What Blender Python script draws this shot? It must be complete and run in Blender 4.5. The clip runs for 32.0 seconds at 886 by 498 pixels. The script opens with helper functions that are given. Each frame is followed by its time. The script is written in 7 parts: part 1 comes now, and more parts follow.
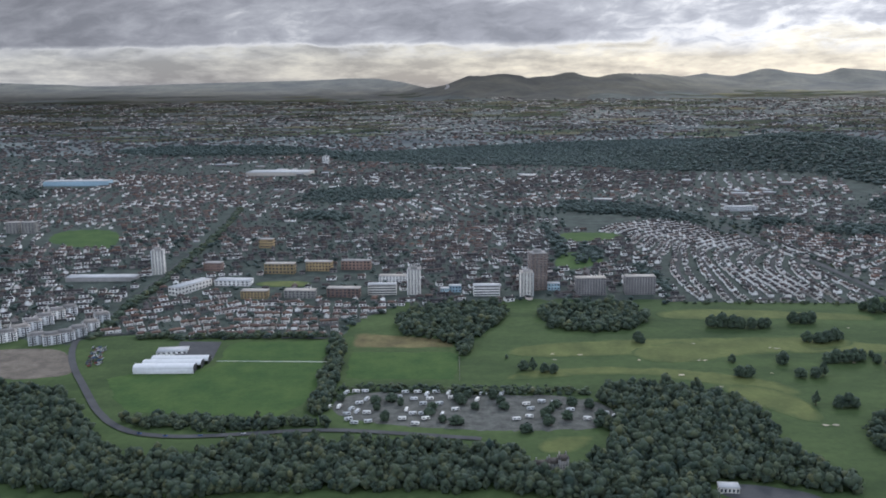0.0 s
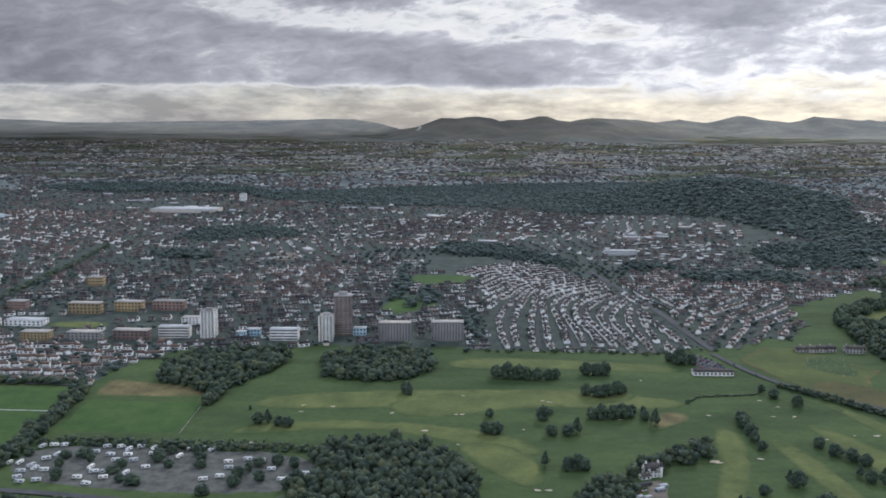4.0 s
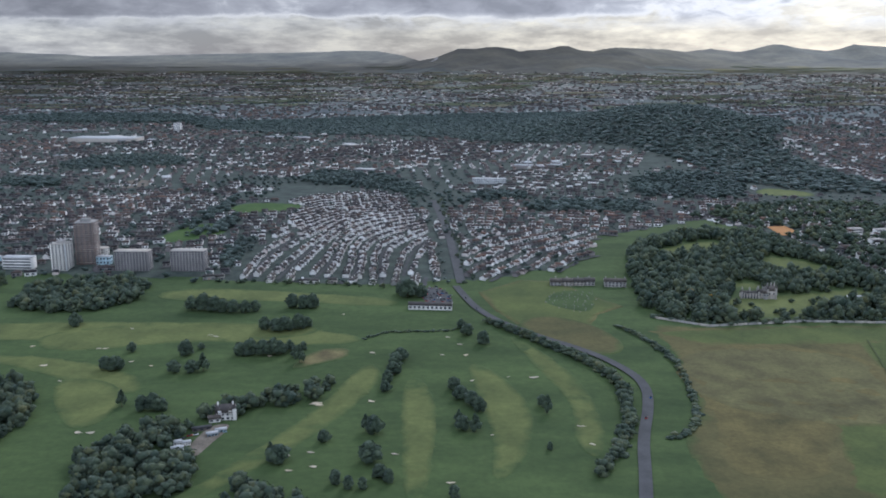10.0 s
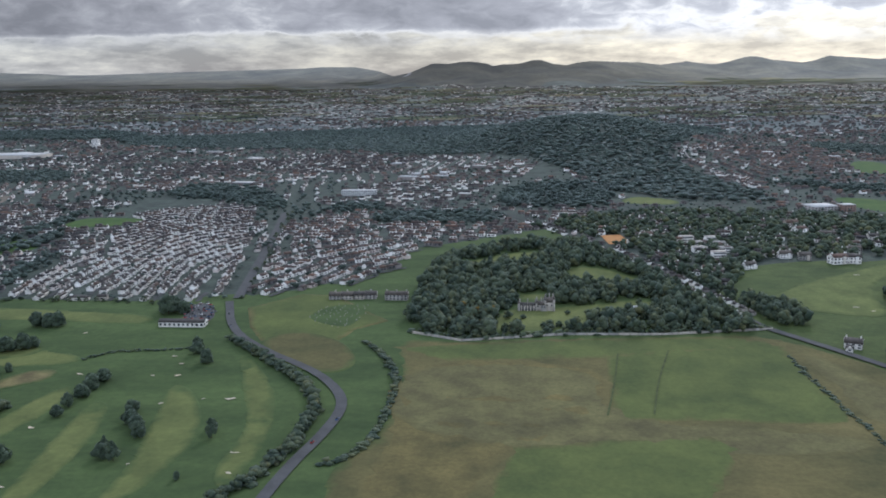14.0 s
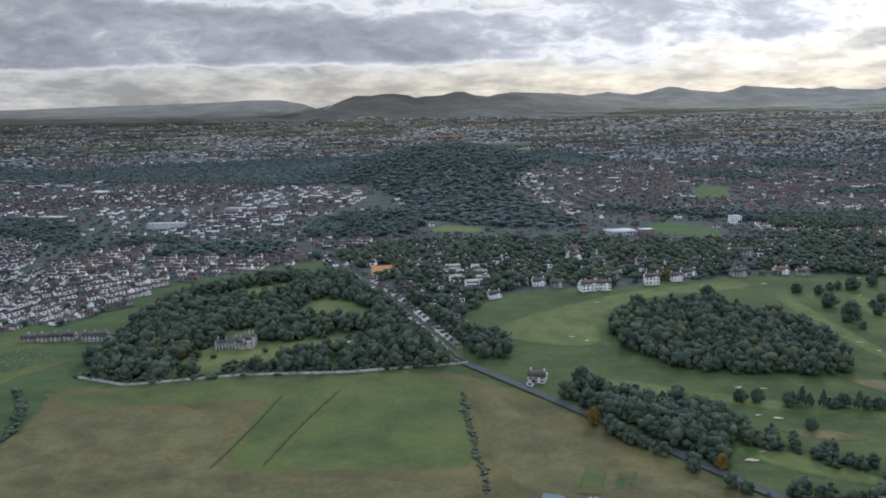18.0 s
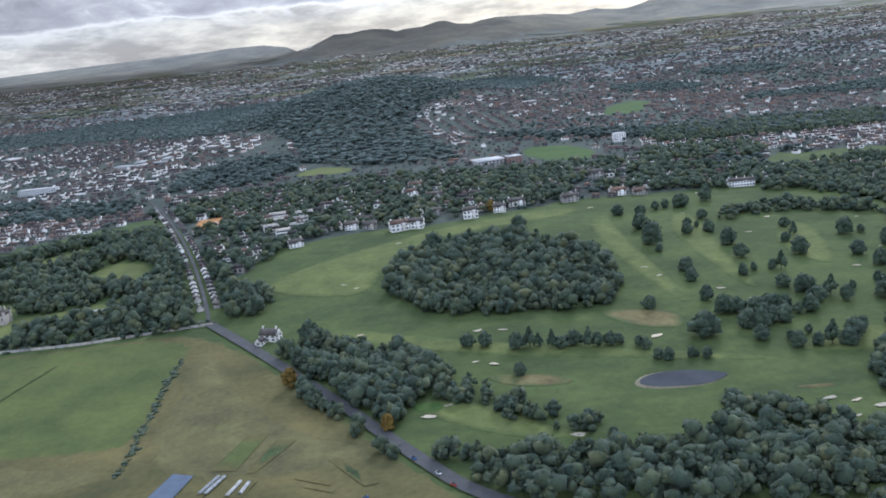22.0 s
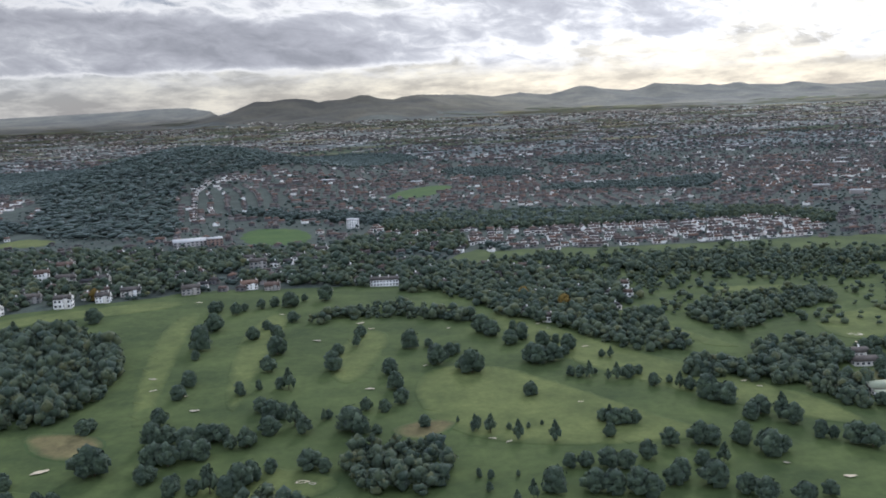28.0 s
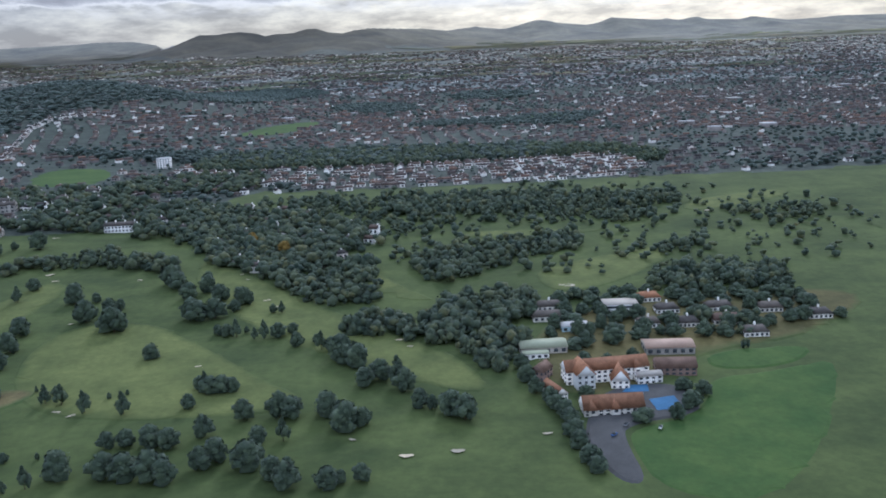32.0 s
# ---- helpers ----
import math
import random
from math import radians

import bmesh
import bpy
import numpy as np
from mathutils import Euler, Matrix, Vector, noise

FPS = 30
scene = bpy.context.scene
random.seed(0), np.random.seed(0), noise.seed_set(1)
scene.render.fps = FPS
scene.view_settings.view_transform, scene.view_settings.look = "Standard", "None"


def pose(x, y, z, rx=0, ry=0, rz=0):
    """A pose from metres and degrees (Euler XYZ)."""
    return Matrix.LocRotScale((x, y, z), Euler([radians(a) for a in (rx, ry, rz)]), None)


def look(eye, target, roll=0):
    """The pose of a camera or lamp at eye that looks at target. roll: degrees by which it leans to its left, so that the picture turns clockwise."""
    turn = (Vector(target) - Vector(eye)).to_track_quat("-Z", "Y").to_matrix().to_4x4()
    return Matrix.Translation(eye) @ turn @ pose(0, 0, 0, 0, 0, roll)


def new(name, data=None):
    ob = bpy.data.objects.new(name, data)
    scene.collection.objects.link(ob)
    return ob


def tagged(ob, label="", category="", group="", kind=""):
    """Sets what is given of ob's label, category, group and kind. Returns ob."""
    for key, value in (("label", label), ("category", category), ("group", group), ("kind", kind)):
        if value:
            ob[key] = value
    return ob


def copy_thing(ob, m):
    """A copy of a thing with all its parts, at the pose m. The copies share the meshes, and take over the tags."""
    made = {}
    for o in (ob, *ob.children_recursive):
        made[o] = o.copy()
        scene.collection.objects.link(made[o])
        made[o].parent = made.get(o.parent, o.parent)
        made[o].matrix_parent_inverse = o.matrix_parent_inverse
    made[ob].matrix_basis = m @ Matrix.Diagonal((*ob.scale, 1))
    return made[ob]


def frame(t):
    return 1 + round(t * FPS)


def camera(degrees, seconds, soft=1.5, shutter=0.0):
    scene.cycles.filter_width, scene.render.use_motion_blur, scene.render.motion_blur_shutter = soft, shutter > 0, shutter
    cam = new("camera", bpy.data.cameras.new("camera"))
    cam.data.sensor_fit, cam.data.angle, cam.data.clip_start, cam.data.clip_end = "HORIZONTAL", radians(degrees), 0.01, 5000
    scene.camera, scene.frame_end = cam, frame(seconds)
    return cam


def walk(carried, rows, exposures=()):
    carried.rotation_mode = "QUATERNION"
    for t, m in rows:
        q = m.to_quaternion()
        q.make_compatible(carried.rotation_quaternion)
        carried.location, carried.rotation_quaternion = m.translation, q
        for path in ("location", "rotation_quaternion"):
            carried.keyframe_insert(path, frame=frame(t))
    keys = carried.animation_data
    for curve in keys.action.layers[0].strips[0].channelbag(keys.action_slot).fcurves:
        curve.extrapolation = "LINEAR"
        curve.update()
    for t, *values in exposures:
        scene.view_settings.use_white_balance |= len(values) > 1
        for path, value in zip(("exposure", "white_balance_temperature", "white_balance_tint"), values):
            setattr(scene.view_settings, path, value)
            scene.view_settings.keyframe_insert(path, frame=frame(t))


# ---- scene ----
from mathutils.geometry import delaunay_2d_cdt

cam = camera(54.6, 32.0, soft=1.8)
METRES, EYE, TILT, LEAN, TURN = 640.0, 97.0, -10.6, 0.5, 0.0
ROWS = [
    (0.0, 0.0, 0.0, 0.0, 0.0, 0.0, -0.0),
    (0.5, 0.016, 0.004, 0.0002, -0.01, -0.4, 0.21),
    (1.0, 0.0321, 0.0081, 0.0006, 0.02, -0.43, 0.37),
    (1.5, 0.0482, 0.0122, 0.0007, 0.07, -0.37, 0.47),
    (2.0, 0.0642, 0.0163, 0.001, 0.1, -0.35, 0.63),
    (2.5, 0.0803, 0.0203, 0.001, 0.05, 0.22, 0.31),
    (3.0, 0.0965, 0.0246, 0.001, -0.02, 0.72, -0.01),
    (3.5, 0.1126, 0.0288, 0.0011, -0.35, 1.67, -0.56),
    (4.0, 0.1287, 0.0332, 0.0014, -0.74, 2.78, -0.83),
    (4.5, 0.1446, 0.0374, 0.0014, -0.89, 3.28, -0.73),
    (6.5, 0.2091, 0.0537, 0.0013, -0.94, 4.3, 0.34),
    (7.0, 0.2249, 0.0574, 0.0011, -0.86, 4.35, 0.43),
    (7.5, 0.2407, 0.0608, 0.0008, -0.84, 4.02, 0.54),
    (8.0, 0.2566, 0.0642, 0.0006, -0.71, 3.23, 0.49),
    (8.5, 0.2724, 0.0679, 0.0004, -0.47, 2.83, 0.46),
    (9.0, 0.2882, 0.0714, 0.0001, 0.25, 2.33, 0.28),
    (9.5, 0.3038, 0.0749, -0.0002, 1.39, 0.8, -0.47),
    (10.0, 0.3193, 0.0785, -0.0006, 2.27, -1.6, -1.01),
    (10.5, 0.3349, 0.082, -0.0009, 2.96, -2.75, -1.11),
    (11.0, 0.3505, 0.0861, -0.001, 3.22, -2.61, -1.06),
    (11.5, 0.3659, 0.0897, -0.001, 3.34, -1.91, -1.0),
    (12.0, 0.3803, 0.0929, -0.0012, 3.39, -1.81, -0.85),
    (12.5, 0.3956, 0.0969, -0.0013, 3.15, -1.43, -0.65),
    (13.0, 0.4107, 0.1007, -0.0014, 2.66, -0.9, -0.43),
    (13.5, 0.4261, 0.1045, -0.0016, 2.4, -0.74, -0.28),
    (14.0, 0.4413, 0.1083, -0.0018, 1.86, -0.56, -0.31),
    (14.5, 0.4564, 0.1123, -0.002, 0.93, -0.55, -0.3),
    (16.5, 0.5186, 0.1274, -0.0022, -1.29, 1.26, 0.11),
    (17.0, 0.5338, 0.1312, -0.0022, -1.55, 1.74, 0.29),
    (17.5, 0.5487, 0.1346, -0.0022, -1.51, 1.81, 0.42),
    (18.0, 0.5636, 0.1382, -0.0023, -1.89, 1.53, 0.87),
    (18.5, 0.5786, 0.1421, -0.0022, -2.02, 1.51, 1.18),
    (19.0, 0.5935, 0.1453, -0.0021, -2.1, 1.51, 2.28),
    (19.5, 0.6082, 0.1477, -0.0022, -1.05, -0.12, 2.2),
    (20.0, 0.6231, 0.151, -0.0023, -0.99, -0.73, 1.28),
    (20.5, 0.6381, 0.1546, -0.0024, -1.35, -0.83, 0.69),
    (21.0, 0.6528, 0.1581, -0.003, -0.95, -2.81, 1.55),
    (21.5, 0.6676, 0.1608, -0.0029, -0.5, -3.45, 3.74),
    (22.0, 0.6823, 0.1649, -0.0034, -1.0, -2.86, 5.54),
    (22.5, 0.6968, 0.1683, -0.0036, -2.97, -1.99, 4.66),
    (23.0, 0.7116, 0.1716, -0.0037, -4.35, -1.89, 3.74),
    (23.5, 0.7262, 0.1745, -0.0037, -4.91, -2.13, 3.23),
    (24.0, 0.7409, 0.1778, -0.0037, -5.09, -2.29, 3.03),
    (24.5, 0.7557, 0.1805, -0.0036, -4.94, -2.14, 2.82),
    (26.5, 0.8144, 0.1928, -0.0034, -4.79, -0.03, 3.19),
    (27.0, 0.8292, 0.1962, -0.0037, -5.07, 1.04, 3.02),
    (27.5, 0.8437, 0.1993, -0.0038, -5.14, 1.64, 2.72),
    (28.0, 0.8583, 0.2026, -0.0041, -5.05, 1.7, 2.82),
    (28.5, 0.8728, 0.2057, -0.0043, -4.96, 1.73, 2.95),
    (29.0, 0.8873, 0.2088, -0.0045, -5.17, 1.95, 2.83),
    (29.5, 0.9017, 0.2116, -0.0049, -5.16, 2.05, 2.9),
    (30.0, 0.9161, 0.2145, -0.0051, -6.5, 0.94, 2.16),
    (30.5, 0.9305, 0.2171, -0.0055, -6.72, -0.4, 2.48),
    (31.0, 0.9451, 0.22, -0.0055, -6.96, -1.33, 2.77),
    (31.5, 0.9593, 0.2227, -0.0058, -7.11, -1.97, 2.89),
    (32.0, 0.9738, 0.2256, -0.0064, -7.14, -2.57, 3.04),
]
EXPOSURES = [(0.0, -0.10, 5800.0, 13.0), (2.0, 0.0, 5800.0, 13.0), (3.0, 0.0, 5800.0, 13.0), (4.0, -0.10, 5860.0, 13.0), (7.0, -0.15, 5880.0, 13.0), (9.0, -0.08, 5800.0, 13.0), (10.0, -0.10, 5600.0, 13.0), (11.0, 0.08, 5600.0, 13.0), (12.0, 0.03, 5650.0, 13.0), (13.0, 0.03, 5760.0, 13.0), (14.0, -0.03, 5760.0, 12.0), (17.0, -0.12, 5760.0, 13.0), (19.0, -0.03, 5760.0, 13.0), (20.0, 0.0, 5600.0, 13.0), (21.0, 0.04, 5330.0, 13.0), (22.0, 0.36, 5600.0, 13.0), (23.0, 0.32, 5850.0, 16.0), (24.0, 0.34, 5800.0, 18.0), (27.0, 0.2, 5860.0, 14.0), (28.0, 0.06, 5860.0, 13.0), (29.0, 0.04, 5800.0, 13.0), (30.0, -0.06, 5720.0, 13.0), (30.5, -0.16, 5700.0, 13.0), (31.0, 0.03, 5650.0, 13.0), (32.0, 0.06, 5450.0, 13.0)]
walk(cam, [(t, pose(0, 0, EYE, TILT, LEAN, TURN) @ pose(METRES * x, METRES * y, METRES * z, 90 + pitch, roll, yaw)) for t, x, y, z, yaw, pitch, roll in ROWS], EXPOSURES)

# ---- world, sun, cloud deck ----
SUN_AZIMUTH, SUN_HEIGHT = 21.0, 34.0      # degrees right of +y, degrees up
scene.view_settings.exposure = 0.0


def nodes_of(tree):
    tree.nodes.clear()

    def add(kind, **settings):
        node = tree.nodes.new(kind)
        for key, value in settings.items():
            if key in node.inputs.keys():
                node.inputs[key].default_value = value
            elif key == "operation":
                node.operation = value
            elif key == "blend_type":
                node.blend_type = value
            elif key == "data_type":
                node.data_type = value
            elif key == "noise_dimensions":
                node.noise_dimensions = value
            elif key == "interpolation_type":
                node.interpolation_type = value
            elif key == "feature":
                node.feature = value
        return node

    def link(a, out, b, into):
        tree.links.new(a.outputs[out], b.inputs[into])
    return add, link


def ramp(add, stops):
    node = add("ShaderNodeValToRGB")
    e = node.color_ramp.elements
    while len(e) < len(stops):
        e.new(0.5)
    for i, (p, c) in enumerate(stops):
        e[i].position, e[i].color = p, (*c, 1) if len(c) == 3 else c
    return node


world = bpy.data.worlds.new("overcast_sky")
scene.world = world
world.use_nodes = True
add, link = nodes_of(world.node_tree)
sky = add("ShaderNodeTexSky")
sky.sky_type, sky.sun_disc = "NISHITA", False
sky.sun_elevation, sky.sun_rotation = radians(SUN_HEIGHT), radians(SUN_AZIMUTH)
sky_dim = add("ShaderNodeVectorMath", operation="SCALE", Scale=0.1)
link(sky, 0, sky_dim, 0)
where = add("ShaderNodeTexCoord")
split = add("ShaderNodeSeparateXYZ")
link(where, "Generated", split, 0)
low = ramp(add, [(0.0, (0.50, 0.50, 0.52)), (0.012, (0.68, 0.66, 0.61)), (0.03, (0.72, 0.695, 0.63)), (0.06, (0.70, 0.69, 0.67)), (0.14, (0.70, 0.71, 0.73)), (0.35, (0.86, 0.93, 1.02)), (1.0, (0.98, 1.06, 1.18))])
link(split, 2, low, 0)
squash = add("ShaderNodeMapping", Scale=(9.0, 9.0, 36.0))
link(where, "Generated", squash, 0)
streak = add("ShaderNodeTexNoise", Scale=1.6, Detail=7.0, Roughness=0.62)
link(squash, 0, streak, 0)
streak_ramp = ramp(add, [(0.38, (0.46, 0.46, 0.49)), (0.52, (0.90, 0.88, 0.85)), (0.64, (1.32, 1.27, 1.14))])
link(streak, 0, streak_ramp, 0)
clouded = add("ShaderNodeMix", data_type="RGBA", blend_type="MULTIPLY")
clouded.inputs[0].default_value = 0.85
link(low, 0, clouded, 6), link(streak_ramp, 0, clouded, 7)
# brightness round the hidden sun
sunward = Vector((math.sin(radians(SUN_AZIMUTH)), math.cos(radians(SUN_AZIMUTH)), math.tan(radians(7.0)))).normalized()
near_sun = add("ShaderNodeVectorMath", operation="DOT_PRODUCT")
near_sun.inputs[1].default_value = sunward
link(where, "Generated", near_sun, 0)
halo = ramp(add, [(0.0, (1.2, 1.22, 1.26)), (0.62, (0.95, 0.97, 1.0)), (0.80, (0.74, 0.75, 0.78)), (0.92, (0.98, 0.965, 0.92)), (0.97, (1.2, 1.16, 1.06)), (1.0, (1.42, 1.36, 1.22))])
link(near_sun, "Value", halo, 0)
lit = add("ShaderNodeMix", data_type="RGBA", blend_type="MULTIPLY")
lit.inputs[0].default_value = 1.0
link(clouded, 2, lit, 6), link(halo, 0, lit, 7)
blend = add("ShaderNodeMix", data_type="RGBA")
blend.inputs[0].default_value = 0.86
link(sky_dim, 0, blend, 6), link(lit, 2, blend, 7)
back = add("ShaderNodeBackground", Strength=1.0)
link(blend, 2, back, 0)
link(back, 0, add("ShaderNodeOutputWorld"), 0)

sun = new("sun", bpy.data.lights.new("sun", "SUN"))
sun.data.energy, sun.data.angle, sun.data.color = 1.3, radians(14), (1.0, 0.95, 0.88)
sun.matrix_world = look((0, 0, 0), -Vector((math.sin(radians(SUN_AZIMUTH)), math.cos(radians(SUN_AZIMUTH)), math.tan(radians(SUN_HEIGHT)))))


# ---- cloud deck: a leaning sheet of broken cloud ahead, with clear sky under its far edge ----
profile = [(4880, 262), (4600, 292), (4200, 330), (3800, 362), (3400, 388), (2800, 398), (2200, 404), (1700, 410)]
v, f = [], []
for k, (y, z) in enumerate(profile):
    for x in (-7000, 8000):
        v.append((x, y, z))
    if k:
        f.append((2 * k - 2, 2 * k - 1, 2 * k + 1, 2 * k))
me = bpy.data.meshes.new("cloud_deck")
me.from_pydata(v, [], f)
m = bpy.data.materials.new("cloud")
m.use_nodes = True
add, link = nodes_of(m.node_tree)
out = add("ShaderNodeOutputMaterial")
geo = add("ShaderNodeNewGeometry")
split = add("ShaderNodeSeparateXYZ")
link(geo, "Position", split, 0)


def calc(op, a, b):
    node = add("ShaderNodeMath", operation=op)
    for k, s in enumerate((a, b)):
        if isinstance(s, (int, float)):
            node.inputs[k].default_value = s
        else:
            tree_link(s, node, k)
    return (node, 0)


def tree_link(source, node, k):
    link(source[0], source[1], node, k)


px, py, pz = (split, 0), (split, 1), (split, 2)
across = calc("DIVIDE", calc("SUBTRACT", px, 320.0), py)           # tangents of the angles seen from the middle of the flight
up = calc("DIVIDE", calc("SUBTRACT", pz, 79.0), py)
both = add("ShaderNodeCombineXYZ")
tree_link(across, both, 0), tree_link(up, both, 1)
shape = add("ShaderNodeMapping", Scale=(4.6, 12.0, 1.0), Location=(2.35, 0.62, 0))
link(both, 0, shape, 0)
mass = add("ShaderNodeTexNoise", Scale=1.0, Detail=10.0, Roughness=0.60, Distortion=0.25)
link(shape, 0, mass, 0)
puffs = add("ShaderNodeTexNoise", Scale=5.0, Detail=8.0, Roughness=0.62, Distortion=0.5)
link(shape, 0, puffs, 0)


def between(value, lo, hi):
    """0 below lo, 1 above hi, a soft step between them."""
    node = add("ShaderNodeMapRange", interpolation_type="SMOOTHSTEP")
    for k, edge in enumerate((lo, hi, 0.0, 1.0)):
        node.inputs[k + 1].default_value = edge
    tree_link(value, node, 0)
    return (node, 0)


def but(value):
    return calc("SUBTRACT", 1.0, value)


wander = calc("MULTIPLY", calc("SUBTRACT", (mass, 0), 0.5), 0.10)
height = calc("ADD", up, wander)
# a long flat-based bank, a broken sheet sunwards of it, and a high dark bank above a bright gap
low_bank = calc("MULTIPLY", calc("MULTIPLY", between(up, 0.049, 0.060), but(between(calc("ADD", height, calc("MULTIPLY", across, 0.06)), 0.098, 0.116))), but(between(calc("ADD", across, calc("MULTIPLY", wander, 2.0)), 0.06, 0.24)))
west_bank = calc("MULTIPLY", calc("MULTIPLY", between(up, 0.05, 0.062), but(between(across, -0.42, -0.26))), 0.9)
high_bank = calc("MULTIPLY", between(calc("ADD", height, calc("MULTIPLY", across, 0.035)), 0.132, 0.156), 1.0)
sun_sheet = calc("MULTIPLY", calc("MULTIPLY", between(across, 0.10, 0.24), but(between(across, 0.40, 0.56))), calc("MULTIPLY", between(up, 0.060, 0.085), 0.50))
banks = calc("MINIMUM", calc("ADD", calc("ADD", low_bank, west_bank), calc("ADD", high_bank, sun_sheet)), 1.1)
rough_mass = calc("ADD", calc("MULTIPLY", calc("SUBTRACT", (mass, 0), 0.5), 1.5), calc("MULTIPLY", calc("SUBTRACT", (puffs, 0), 0.5), 1.1))
thick = calc("ADD", calc("MULTIPLY", banks, 0.52), calc("ADD", rough_mass, 0.16))
cover = ramp(add, [(0.05, (0.0, 0.0, 0.0)), (0.20, (0.75, 0.75, 0.75)), (0.32, (1.0, 1.0, 1.0))])
tree_link(thick, cover, 0)
tone = ramp(add, [(0.10, (0.94, 0.91, 0.84)), (0.26, (0.90, 0.87, 0.81)), (0.36, (0.70, 0.685, 0.66)), (0.48, (0.54, 0.535, 0.532)), (0.66, (0.44, 0.435, 0.443)), (0.95, (0.32, 0.32, 0.331))])
tree_link(thick, tone, 0)
fade = add("ShaderNodeMapRange")
for k, value in enumerate((0.036, 0.056, 0.0, 1.0)):
    fade.inputs[k + 1].default_value = value
tree_link(up, fade, 0)
opaque = calc("MULTIPLY", (cover, 0), (fade, 0))
glow, clear, mix = add("ShaderNodeEmission"), add("ShaderNodeBsdfTransparent"), add("ShaderNodeMixShader")
tree_link(opaque, mix, 0)
sunlit = calc("ADD", calc("MULTIPLY", across, 0.6), 1.08)                 # brighter towards the sun
tree_link(sunlit, glow, 1)
link(tone, 0, glow, 0), link(clear, 0, mix, 1), link(glow, 0, mix, 2), link(mix, 0, out, 0)
me.materials.append(m)
tagged(new("cloud_deck", me), "broken grey cloud deck with bright gaps", "clouds", "", "structure")


# ---- materials ----
def drift(add, link, geo, colour, vary, size, fine, hue, along):
    """A colour that drifts at two scales over the place; `along` draws the larger drift out along x."""
    coarse = add("ShaderNodeTexNoise", Scale=1.0 / size, Detail=4.0, Roughness=0.6)
    grain = add("ShaderNodeTexNoise", Scale=1.0 / fine, Detail=3.0, Roughness=0.7)
    drawn = add("ShaderNodeMapping", Scale=(1.0 / along, 1.0, 1.0))
    link(geo, "Position", drawn, 0), link(drawn, 0, coarse, 0), link(geo, "Position", grain, 0)
    lo = tuple(c * (1 - vary) for c in colour)
    hi = tuple(min(1, c * (1 + vary) + h) for c, h in zip(colour, hue))
    r1 = ramp(add, [(0.30, lo), (0.70, hi)])
    link(coarse, 0, r1, 0)
    r2 = ramp(add, [(0.25, (1 - vary * 0.8,) * 3), (0.75, (1 + vary * 0.6,) * 3)])
    link(grain, 0, r2, 0)
    mixed = add("ShaderNodeMix", data_type="RGBA", blend_type="MULTIPLY")
    mixed.inputs[0].default_value = 1.0
    link(r1, 0, mixed, 6), link(r2, 0, mixed, 7)
    return mixed, grain


